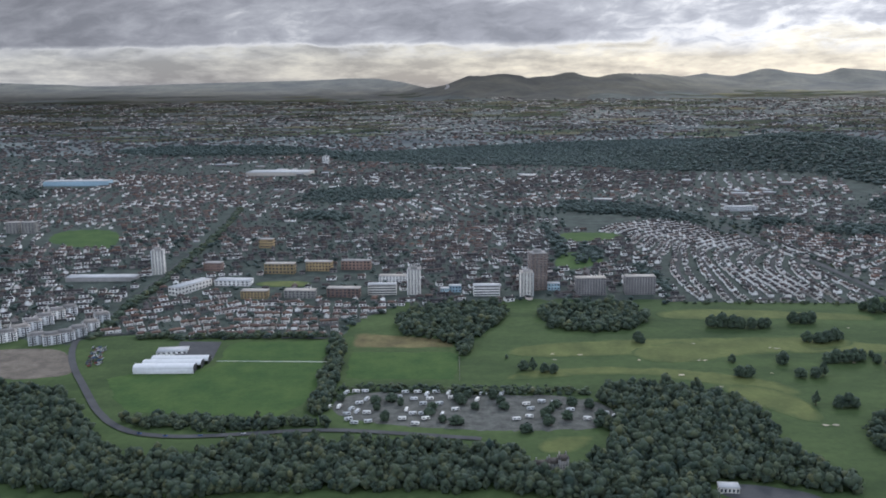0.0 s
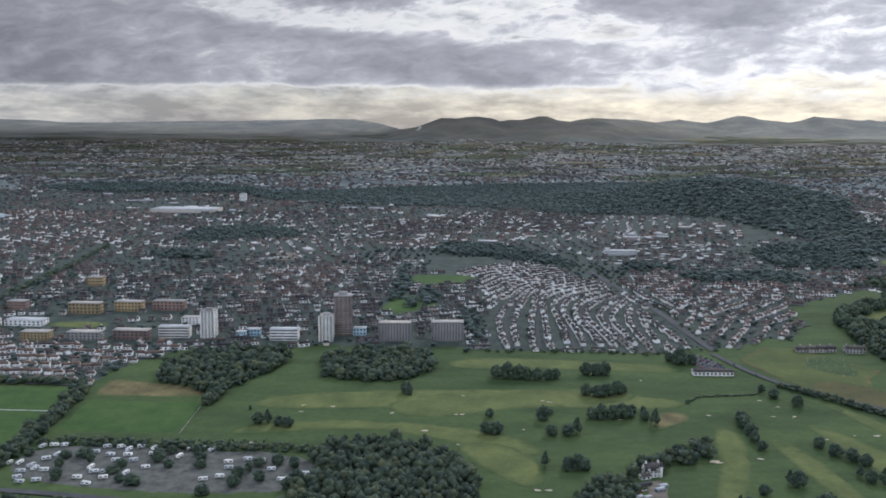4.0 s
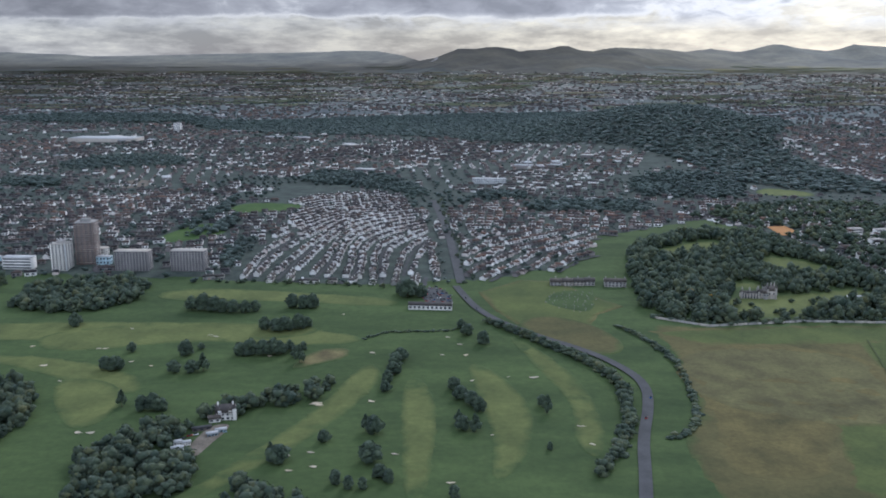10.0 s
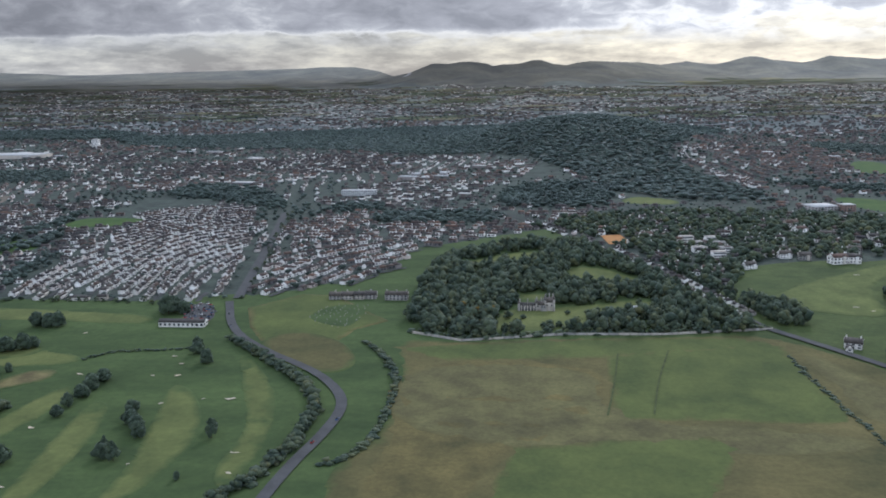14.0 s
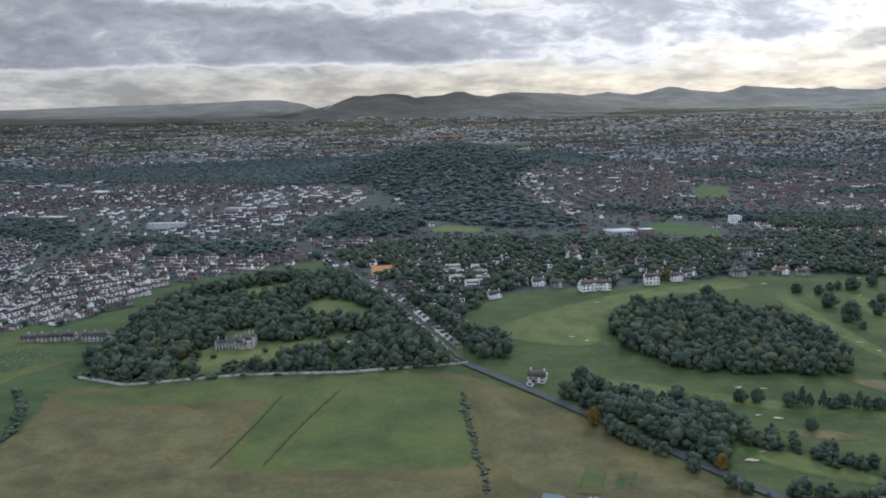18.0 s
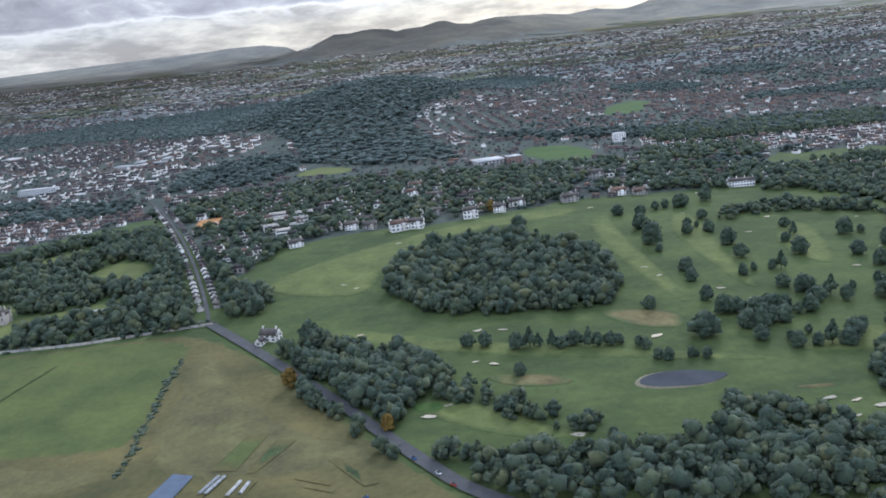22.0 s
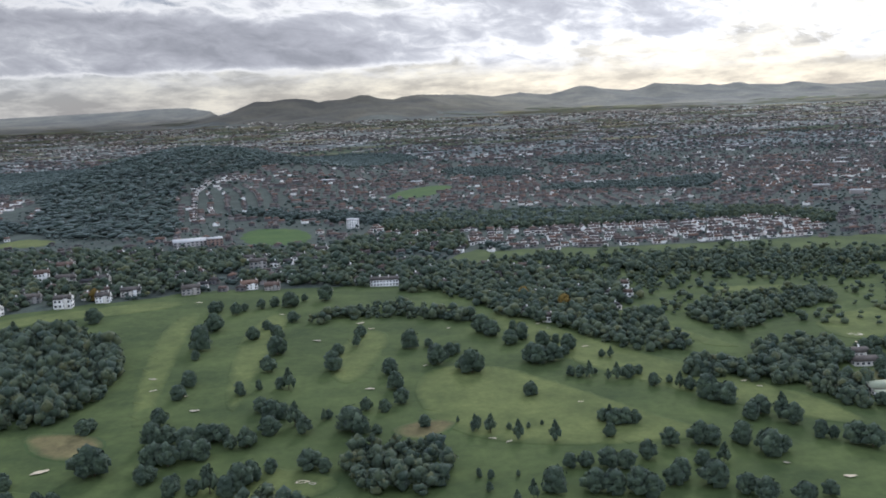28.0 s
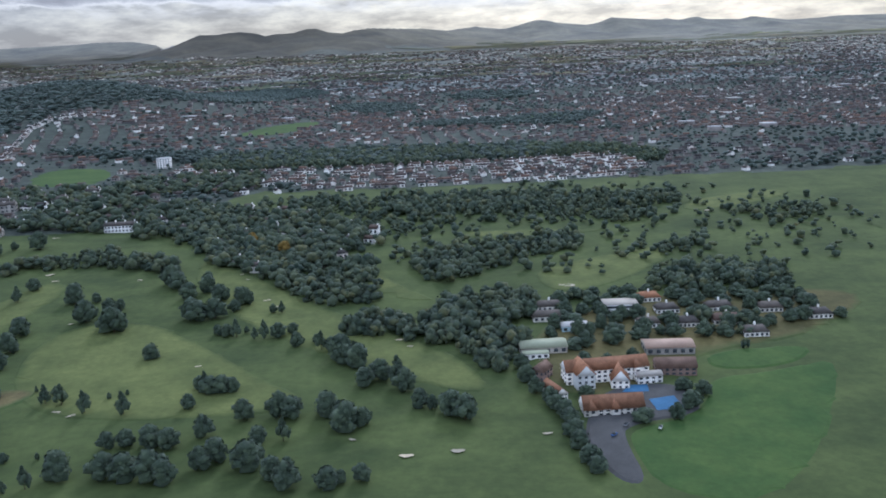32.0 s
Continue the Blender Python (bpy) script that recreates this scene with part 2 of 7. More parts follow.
def material(name, colour, rough=0.85, vary=0.25, size=3.0, fine=0.4, by="object", hue=(0, 0, 0), bump=0.0, metal=0.0, spots=None, over=None, along=1.0, gloss=0.25, haze_sheen=0.0, eastward=None):
    """A surface whose colour drifts at two scales; `by` picks a further change from piece to piece; `over` names the surface into which it passes at its edges."""
    m = bpy.data.materials.new(name)
    m.use_nodes = True
    add, link = nodes_of(m.node_tree)
    out, bsdf = add("ShaderNodeOutputMaterial"), add("ShaderNodeBsdfPrincipled", Roughness=rough, Metallic=metal)
    bsdf.inputs["Specular IOR Level"].default_value = gloss
    # Blue-tinted sheen lifts surfaces seen at a slant, standing in for haze.
    bsdf.inputs["Sheen Weight"].default_value, bsdf.inputs["Sheen Roughness"].default_value, bsdf.inputs["Sheen Tint"].default_value = haze_sheen, 0.6, (0.78, 0.90, 1.0, 1)
    link(bsdf, 0, out, 0)
    geo = add("ShaderNodeNewGeometry")
    mixed, grain = drift(add, link, geo, colour, vary, size, fine, hue, along)
    last = (mixed, 2)
    if by:
        if by == "island":
            link_from = (geo, "Random Per Island")
        else:
            link_from = (add("ShaderNodeObjectInfo"), "Random")
        r3 = ramp(add, [(0.0, (0.72, 0.74, 0.74)), (0.5, (1.0, 1.0, 1.0)), (1.0, (1.28, 1.22, 1.12))] if spots is None else spots)
        link(*link_from, r3, 0)
        m3 = add("ShaderNodeMix", data_type="RGBA", blend_type="MULTIPLY")
        m3.inputs[0].default_value = 1.0
        link(*last, m3, 6), link(r3, 0, m3, 7)
        last = (m3, 2)
    if over:
        under, _ = drift(add, link, geo, *over)
        inner, wobble, total, cut = add("ShaderNodeAttribute"), add("ShaderNodeTexNoise", Scale=0.2, Detail=5.0, Roughness=0.65), add("ShaderNodeMath", operation="ADD"), add("ShaderNodeMapRange")
        inner.attribute_name = "inner"
        link(geo, "Position", wobble, 0), link(inner, "Fac", total, 0), link(wobble, 0, total, 1)
        for k, value in enumerate((0.62, 1.15, 0.0, 1.0)):
            cut.inputs[k + 1].default_value = value
        link(total, 0, cut, 0)
        edge = add("ShaderNodeMix", data_type="RGBA")
        link(cut, 0, edge, 0), link(under, 2, edge, 6), link(*last, edge, 7)
        last = (edge, 2)
    if eastward:                # passes slowly into another surface towards the east
        other, _ = drift(add, link, geo, *eastward)
        place_x, wander, total, cut = add("ShaderNodeSeparateXYZ"), add("ShaderNodeTexNoise", Scale=0.03, Detail=4.0), add("ShaderNodeMath", operation="MULTIPLY_ADD"), add("ShaderNodeMapRange")
        link(geo, "Position", place_x, 0), link(geo, "Position", wander, 0), link(wander, 0, total, 0), link(place_x, 0, total, 2)
        total.inputs[1].default_value = 90.0
        for k, value in enumerate((320.0, 440.0, 0.0, 1.0)):
            cut.inputs[k + 1].default_value = value
        link(total, 0, cut, 0)
        shift = add("ShaderNodeMix", data_type="RGBA")
        link(cut, 0, shift, 0), link(*last, shift, 6), link(other, 2, shift, 7)
        last = (shift, 2)
    link(*last, bsdf, "Base Color")
    if bump:
        b = add("ShaderNodeBump", Strength=bump, Distance=fine)
        link(grain, 0, b, "Height"), link(b, 0, bsdf, "Normal")
    return m


# colour, change, size of the larger and the finer drift, warm shift, drawn out along x
TURF = ((0.052, 0.087, 0.030), 0.24, 15.0, 2.2, (0.018, 0.014, 0.004), 2.6)
HEATHER = ((0.060, 0.091, 0.031), 0.26, 14.0, 2.0, (0.022, 0.014, 0.003), 1.6)
MEAD = ((0.097, 0.098, 0.040), 0.26, 17.0, 1.4, (0.036, 0.012, 0.004), 1.4)
GRASS = material("grass", TURF[0], 0.95, TURF[1], TURF[2], TURF[3], "", TURF[4], along=TURF[5], eastward=HEATHER)
FAIRWAY = material("mown_grass", (0.108, 0.134, 0.045), 0.95, 0.2, 12.0, 1.6, "", (0.025, 0.015, 0.004), over=TURF)
EAST_FAIRWAY = material("mown_golf_grass", (0.106, 0.137, 0.045), 0.95, 0.22, 9.0, 1.4, "", (0.025, 0.012, 0.004), over=HEATHER)
SPORT_GRASS = material("sports_turf", (0.050, 0.108, 0.029), 0.95, 0.2, 11.0, 1.4, "", (0.02, 0.0, 0.0))
DRY_GRASS = material("dry_grass", (0.114, 0.105, 0.050), 0.95, 0.28, 11.0, 1.2, "", (0.02, 0.02, 0.0), over=MEAD)
DRY_ROUGH = material("dry_rough", (0.150, 0.126, 0.062), 0.95, 0.28, 6.0, 1.0, "", (0.02, 0.02, 0.0), over=TURF)
OLIVE = material("olive_pasture", MEAD[0], 0.95, MEAD[1], MEAD[2], MEAD[3], "", MEAD[4], over=HEATHER, along=MEAD[5])
STUBBLE = material("yellowed_pasture", (0.110, 0.101, 0.042), 0.95, 0.28, 11.0, 1.2, "", (0.03, 0.012, 0.0), over=MEAD)
PASTURE = material("green_pasture", (0.082, 0.110, 0.036), 0.95, 0.2, 15.0, 1.4, "", (0.02, 0.01, 0.0), over=MEAD)
TOWN_SOIL = material("gardens_and_yards", (0.050, 0.064, 0.050), 0.95, 0.5, 7.0, 1.2, "", haze_sheen=0.04)
# Distance haze is put into this colour: paler, greyer, with blue sheen.
PLAIN = material("hazy_far_land", (0.122, 0.134, 0.122), 0.95, 0.45, 170.0, 16.0, "", (0.04, 0.04, 0.02), haze_sheen=0.16)
ASPHALT = material("asphalt", (0.082, 0.083, 0.085), 0.9, 0.18, 5.0, 0.5, "")
LEAF = material("leaves", (0.047, 0.079, 0.056), 0.9, 0.26, 5.0, 0.34, "island", (0.040, 0.026, 0.002), 0.6, 0, [(0.0, (0.74, 0.80, 0.86)), (0.5, (1, 1, 1)), (0.85, (1.25, 1.15, 1.0)), (1.0, (1.6, 1.25, 0.9))], haze_sheen=0.08)
# Leaves of farther trees: haze painted in as a bluer tone and sheen.
LEAF_BLUE = material("hazy_dark_leaves", (0.045, 0.068, 0.056), 0.9, 0.2, 30.0, 0.5, "island", (0.01, 0.01, 0.004), 0.4, 0, [(0.0, (0.9, 0.92, 0.94)), (1.0, (1.08, 1.06, 1.04))], haze_sheen=0.19)
LEAF_OB = material("leaves_single", (0.057, 0.089, 0.060), 0.9, 0.26, 3.0, 0.30, "island", (0.018, 0.012, 0.0), 0.6, haze_sheen=0.10)
LEAF_GOLD = material("leaves_autumn", (0.20, 0.135, 0.035), 0.9, 0.4, 2.0, 0.35, "object")
BARK = material("bark", (0.09, 0.07, 0.05), 0.95, 0.3, 1.0, 0.2)
HARL = material("white_render", (0.80, 0.79, 0.76), 0.9, 0.08, 2.0, 0.3, "island", (0, 0, 0), 0, 0, [(0.0, (0.80, 0.70, 0.66)), (0.3, (0.98, 0.97, 0.95)), (1.0, (1.15, 1.15, 1.15))])
HARL_OB = material("white_render_single", (0.78, 0.77, 0.74), 0.9, 0.08, 2.0, 0.3, "object", (0, 0, 0), 0, 0, [(0.0, (0.75, 0.72, 0.66)), (1.0, (1.1, 1.1, 1.1))])
SLATE = material("roof_tiles", (0.080, 0.074, 0.073), 0.8, 0.25, 1.5, 0.25, "island", (0, 0, 0), 0, 0, [(0.0, (0.6, 0.62, 0.68)), (0.5, (1, 0.97, 0.95)), (0.8, (1.2, 1.03, 0.95)), (1.0, (1.5, 1.15, 0.95))])
HARL_DULL = material("dull_render", (0.185, 0.180, 0.180), 0.9, 0.15, 2.0, 0.3, "island", (0, 0, 0), 0, 0, [(0.0, (0.6, 0.6, 0.62)), (0.5, (1.0, 0.95, 0.9)), (1.0, (1.7, 1.6, 1.5))])
SLATE_RED = material("reddish_roof_tiles", (0.128, 0.098, 0.088), 0.8, 0.25, 1.5, 0.25, "island", (0, 0, 0), 0, 0, [(0.0, (0.7, 0.75, 0.8)), (0.6, (1, 0.97, 0.95)), (1.0, (1.5, 1.2, 1.0))])
SLATE_OB = material("roof_tiles_single", (0.105, 0.095, 0.090), 0.8, 0.25, 1.5, 0.25, "object")
RED_DULL = material("dull_red_roof_tiles", (0.165, 0.112, 0.092), 0.8, 0.25, 1.5, 0.25, "object")
RED_TILE = material("red_roof_tiles", (0.30, 0.15, 0.088), 0.8, 0.25, 1.2, 0.25, "object")
FLAT_PALE = material("pale_sheet_roof", (0.50, 0.51, 0.52), 0.7, 0.15, 6.0, 0.6, "island")
DARK_CONCRETE = material("weathered_concrete", (0.27, 0.255, 0.245), 0.85, 0.16, 3.0, 0.4, "object")
CONCRETE = material("concrete", (0.40, 0.38, 0.36), 0.85, 0.14, 3.0, 0.4, "object")
WHITE = material("white_paint", (0.78, 0.78, 0.77), 0.6, 0.07, 1.5, 0.3, "object")
GLASS_DARK = material("dark_window", (0.05, 0.06, 0.07), 0.25, 0.2, 1.0, 0.3, "object")
STRAW = material("far_fields", (0.165, 0.165, 0.125), 0.95, 0.2, 60.0, 8.0, "island", (0, 0, 0), 0, 0, [(0.0, (0.45, 0.6, 0.5)), (0.5, (0.8, 0.95, 0.7)), (0.75, (1.1, 1.08, 0.95)), (1.0, (1.5, 1.42, 1.1))])
SAND = material("bunker_sand", (0.50, 0.44, 0.34), 0.95, 0.12, 1.0, 0.2, "object")
WATER = material("pond_water", (0.075, 0.080, 0.088), 0.35, 0.15, 6.0, 1.0, "", gloss=0.0)
RIM = material("pale_shore", (0.20, 0.18, 0.12), 0.95, 0.25, 3.0, 0.5, "")
BLUE_COURT = material("blue_play_surface", (0.06, 0.16, 0.30), 0.9, 0.15, 3.0, 0.5, "")
STONE = material("pale_stone", (0.34, 0.325, 0.30), 0.9, 0.2, 1.2, 0.2, "object")
BRICK = material("red_brick", (0.23, 0.16, 0.135), 0.9, 0.2, 1.2, 0.2, "object")
OCHRE = material("ochre_brick", (0.36, 0.27, 0.145), 0.9, 0.15, 1.2, 0.2, "object")
SKYBLUE = material("pale_blue_cladding", (0.36, 0.50, 0.58), 0.7, 0.1, 1.2, 0.2, "object")
CLAY = material("orange_clay", (0.44, 0.22, 0.085), 0.95, 0.12, 2.0, 0.3, "")
PINK_SHEET = material("pale_pink_sheet_roof", (0.52, 0.37, 0.29), 0.7, 0.12, 4.0, 0.5, "")
GREEN_SHEET = material("pale_green_sheet_roof", (0.40, 0.43, 0.31), 0.7, 0.12, 4.0, 0.5, "")
BLUE_SHEET = material("blue_grey_sheet", (0.10, 0.13, 0.18), 0.6, 0.15, 2.0, 0.3, "")
SEED_BED = material("planting_bed", (0.058, 0.054, 0.042), 0.95, 0.4, 1.2, 0.3, "object", over=MEAD)
CROP = material("dark_crop", (0.048, 0.072, 0.030), 0.95, 0.4, 1.2, 0.3, "object", over=MEAD)
NET = material("grey_crop_net", (0.34, 0.35, 0.36), 0.8, 0.4, 0.8, 0.15, "object")
PARK_GROUND = material("gravel_and_grass", (0.118, 0.120, 0.106), 0.95, 0.4, 3.0, 0.5, "")
EARTH = material("bare_earth", (0.175, 0.15, 0.12), 0.95, 0.3, 4.0, 0.5, "")
# Heath greyed, with blue sheen, so the colour holds the haze before the hills.
HEATH = material("hazy_hill_heath", (0.138, 0.138, 0.124), 0.95, 0.3, 150.0, 24.0, "", (0.04, 0.03, 0.0), haze_sheen=0.10)

# ---- the lie of the land ----
# far crests: x, height, y
RIDGE_WEST = [(-4500, 130, 4850), (-2544, 149, 4850), (-2381, 145, 4850), (-2251, 138, 4850), (-2120, 137, 4850), (-1959, 124, 4850), (-1765, 126, 4850), (-1252, 138, 4850), (-935, 143, 4850), (-620, 150, 4850), (-542, 156, 4850), (-350, 154, 4850), (-200, 130, 4600), (-70, 100, 4000),
              (13, 113, 3850), (49, 128, 3854), (113, 151, 3863), (182, 151, 3873), (230, 159, 3880), (277, 160, 3887), (347, 150, 3897), (375, 139, 3901), (418, 147, 3907), (491, 150, 3917), (552, 164, 3925), (589, 163, 3930), (637, 147, 3937), (699, 142, 3945), (737, 150, 3950)]
RIDGE_EAST = [(817, 160, 4040), (971, 158, 4202), (1080, 157, 4310), (1227, 147, 4464), (1355, 160, 4614), (1400, 169, 4666), (1431, 163, 4700), (1552, 149, 4700), (1629, 164, 4700), (1722, 190, 4700), (1784, 188, 4700), (1845, 171, 4700), (2016, 155, 4700), (2078, 168, 4700), (2141, 190, 4700), (2188, 185, 4700),
              (2298, 178, 4700), (2408, 168, 4700), (2440, 176, 4700), (2503, 164, 4700), (2567, 171, 4700), (2605, 181, 4700), (2663, 164, 4700), (2871, 156, 4700), (2935, 172, 4700), (3000, 161, 4700), (3131, 144, 4700), (3326, 149, 4700), (3425, 157, 4700), (5500, 150, 4700)]
RX, RZ, RY = (np.array(c, float) for c in zip(*RIDGE_WEST, *RIDGE_EAST))


def bump(x, y, cx, cy, sx, sy, turn, height):
    c, s = math.cos(radians(turn)), math.sin(radians(turn))
    u, v = (x - cx) * c + (y - cy) * s, -(x - cx) * s + (y - cy) * c
    return height * np.exp(-(u / sx) ** 2 - (v / sy) ** 2)


def ground(x, y):
    """The height of the land at x, y (numbers or arrays)."""
    x, y = np.asarray(x, float), np.asarray(y, float)
    z = sum(np.interp(y + o, [260, 300, 380, 450, 620, 1000, 1600, 2300, 2800, 3400, 3700], [0, 1.5, 4.5, 7.5, 9.5, 9, 10, 22, 40, 60, 70]) for o in (-16, -8, 0, 8, 16)) / 5
    z = z + bump(x, y, 430, 420, 140, 110, 0, 3.5) + bump(x, y, 400, 930, 120, 230, 5, 35)
    far = np.clip((y - 2300) / 400, 0, 1)
    if np.any(far > 0):
        crest, line = np.interp(x, RX, RZ), np.interp(x, RX, RY)
        near_side = np.clip((y - (line - 900)) / 900, 0, 1)
        rise = near_side ** 2.2
        spurs = (1 - near_side) ** 0.5 * np.abs(np.sin(x / 62.0 + 1.1 * np.sin(y / 120.0) + 0.7 * np.sin(x / 210.0))) * 13 * near_side * (1 - near_side) * 4 * np.clip((crest - 90) / 60, 0, 1)
        folds = spurs + (np.sin(x / 97.0 + 1.3 * np.sin(y / 170.0)) + 0.6 * np.sin(x / 41.0 + y / 90.0)) * 7 * near_side * (1 - near_side) * 4 * 0.5
        behind = np.clip((y - line) / 420, 0, 1)
        z = np.where(y > 2300, z + (crest - z) * rise * far + folds * far - 0.55 * np.maximum(crest - 60, 0) * behind, z)
    return z


class Soup:
    """Triangles of many small forms gathered into one mesh."""

    def __init__(self):
        self.v, self.f, self.m, self.n = [], [], [], 0

    def add(self, form, x, y, z, turn, size):
        v, f, m = form
        x, y, z, turn = (np.atleast_1d(np.asarray(a, float)) for a in (x, y, z, turn))
        n = len(x)
        if n == 0:
            return
        size = np.broadcast_to(np.asarray(size, float).reshape(-1, 1) if np.ndim(size) == 1 else np.asarray(size, float), (n, 3))
        p = v[None] * size[:, None, :]
        c, s = np.cos(turn)[:, None], np.sin(turn)[:, None]
        q = np.stack([p[..., 0] * c - p[..., 1] * s + x[:, None], p[..., 0] * s + p[..., 1] * c + y[:, None], p[..., 2] + z[:, None]], -1)
        self.v.append(q.reshape(-1, 3))
        self.f.append((f[None] + (np.arange(n) * len(v))[:, None, None] + self.n).reshape(-1, 3))
        self.m.append(np.tile(m, n))
        self.n += n * len(v)

    def mesh(self, name, materials, smooth=False):
        me = bpy.data.meshes.new(name)
        if not self.v:
            return me
        v, f, m = np.concatenate(self.v), np.concatenate(self.f), np.concatenate(self.m)
        me.vertices.add(len(v)), me.loops.add(len(f) * 3), me.polygons.add(len(f))
        me.vertices.foreach_set("co", v.astype(np.float32).ravel())
        me.loops.foreach_set("vertex_index", f.astype(np.int32).ravel())
        me.polygons.foreach_set("loop_start", np.arange(0, len(f) * 3, 3, dtype=np.int32))
        me.polygons.foreach_set("material_index", m.astype(np.int32))
        if smooth:
            me.polygons.foreach_set("use_smooth", np.ones(len(f), bool))
        me.update(calc_edges=True)
        for a in materials:
            me.materials.append(a)
        return me


def inside(poly, x, y):
    """Which of the points x, y lie in the polygon."""
    x, y = np.asarray(x, float), np.asarray(y, float)
    hit = np.zeros(x.shape, bool)
    for (x0, y0), (x1, y1) in zip(poly, poly[1:] + poly[:1]):
        if y0 != y1:
            hit ^= ((y0 > y) != (y1 > y)) & (x < (x1 - x0) * (y - y0) / (y1 - y0) + x0)
    return hit


def off_line(line, x, y):
    """Distance of the points x, y from a polyline."""
    best = np.full(np.shape(x), 1e9)
    for (x0, y0), (x1, y1) in zip(line, line[1:]):
        dx, dy = x1 - x0, y1 - y0
        k = np.clip(((x - x0) * dx + (y - y0) * dy) / (dx * dx + dy * dy + 1e-9), 0, 1)
        best = np.minimum(best, np.hypot(x - x0 - k * dx, y - y0 - k * dy))
    return best


def scatter(poly, gap, rng):
    """Uneven points about gap apart in a polygon."""
    p = np.array(poly, float)
    (x0, y0), (x1, y1) = p.min(0), p.max(0)
    gx, gy = np.meshgrid(np.arange(x0, x1, gap), np.arange(y0, y1, gap))
    gx = gx + (np.arange(gx.shape[0]) % 2)[:, None] * gap / 2
    gx, gy = gx.ravel() + rng.uniform(-0.42, 0.42, gx.size) * gap, gy.ravel() + rng.uniform(-0.42, 0.42, gx.size) * gap
    keep = inside(poly, gx, gy)
    return gx[keep], gy[keep]


def rounded(line, closed, times=2):
    """Chaikin's corner cutting."""
    for _ in range(times):
        out = []
        pairs = list(zip(line, line[1:] + line[:1])) if closed else list(zip(line, line[1:]))
        for (ax, ay), (bx, by) in pairs:
            out += [(0.75 * ax + 0.25 * bx, 0.75 * ay + 0.25 * by), (0.25 * ax + 0.75 * bx, 0.25 * ay + 0.75 * by)]
        line = out if closed else [line[0]] + out + [line[-1]]
    return line


def drape(name, poly, lift, mat, label="", category="", smooth=True, step=4.0, kind="structure"):
    """A sheet laid on the land inside an outline. It knows how far each point lies from its edge."""
    edge = rounded(poly, True) if smooth else poly
    dense = []
    for (ax, ay), (bx, by) in zip(edge, edge[1:] + edge[:1]):
        m = max(1, int(math.hypot(bx - ax, by - ay) / (1.5 * step)))
        dense += [(ax + (bx - ax) * k / m, ay + (by - ay) * k / m) for k in range(m)]
    edge = dense
    pts = [Vector(p) for p in edge]
    n = len(pts)
    ring = np.array(edge, float)
    run = np.roll(ring, -1, 0) - np.roll(ring, 1, 0)
    run /= np.linalg.norm(run, axis=1)[:, None] + 1e-9
    ring = np.concatenate([ring + s * 0.7 * np.stack([-run[:, 1], run[:, 0]], 1) for s in (-1, 1)])
    ring = ring[inside(edge, ring[:, 0], ring[:, 1]) & (off_line(edge + edge[:1], ring[:, 0], ring[:, 1]) > 0.5)]
    pts += [Vector(p) for p in ring]
    gx, gy = scatter(edge, step, np.random.default_rng(5))
    far = off_line(edge + edge[:1], gx, gy)
    gx, gy = gx[far > 1.6], gy[far > 1.6]
    pts += [Vector((a, b)) for a, b in zip(gx, gy)]
    v, _, f, *_ = delaunay_2d_cdt(pts, [], [list(range(n))], 1, 1e-4)
    x, y = np.array([a.x for a in v]), np.array([a.y for a in v])
    me = bpy.data.meshes.new(name)
    deep = off_line(edge + edge[:1], x, y)
    me.from_pydata(np.stack([x, y, ground(x, y) + np.where(deep < 0.1, -0.05 if lift < 0.235 else lift - 0.06, lift)], 1).tolist(), [], [tuple(t) for t in f])
    me.update()
    if me.polygons and me.polygons[0].normal.z < 0:
        me.flip_normals()
    me.materials.append(mat)
    inner = me.attributes.new("inner", "FLOAT", "POINT")
    inner.data.foreach_set("value", np.clip(deep / max(0.5, min(3.2, 0.75 * deep.max())), 0, 1).astype(np.float32))
    return tagged(new(name, me), label, category, "", kind)


def ribbon(name, line, width, lift, mat, label="", category="", kind="structure", times=2):
    """A strip of even width along a line on the land, such as a road."""
    p = np.array(rounded(line, False, times), float)
    d = np.gradient(p, axis=0)
    d /= np.linalg.norm(d, axis=1)[:, None] + 1e-9
    side = np.stack([-d[:, 1], d[:, 0]], 1) * width / 2
    v, f = [], []
    for i, (a, s) in enumerate(zip(p, side)):
        for q in (a - s, a + s):
            v.append((q[0], q[1], float(ground(a[0], a[1])) + lift))
        if i:
            f.append((2 * i - 2, 2 * i - 1, 2 * i + 1, 2 * i))
    me = bpy.data.meshes.new(name)
    me.from_pydata(v, [], f)
    me.update()
    if me.polygons[0].normal.z < 0:
        me.flip_normals()
    me.materials.append(mat)
    return tagged(new(name, me), label, category, "", kind)


# ---- the plan ----
SPORTS = [(-116, 279), (-109, 285), (-83, 290), (-82, 317), (-44, 318), (-42, 268), (-45, 254), (-51, 244), (-98, 250), (-108, 263)]
PITCH = [(-35, 277), (-35, 305), (5, 304), (4, 275)]
ROUGH = [(-36, 308), (-36, 328), (-19, 324), (3, 318), (5, 307)]
CARAVANS = [(-36, 243), (-35, 266), (2, 265), (45, 261), (54, 244), (44, 232), (5, 232)]
LAWN = [(24, 217), (26, 229), (44, 230), (40, 223), (34, 216)]
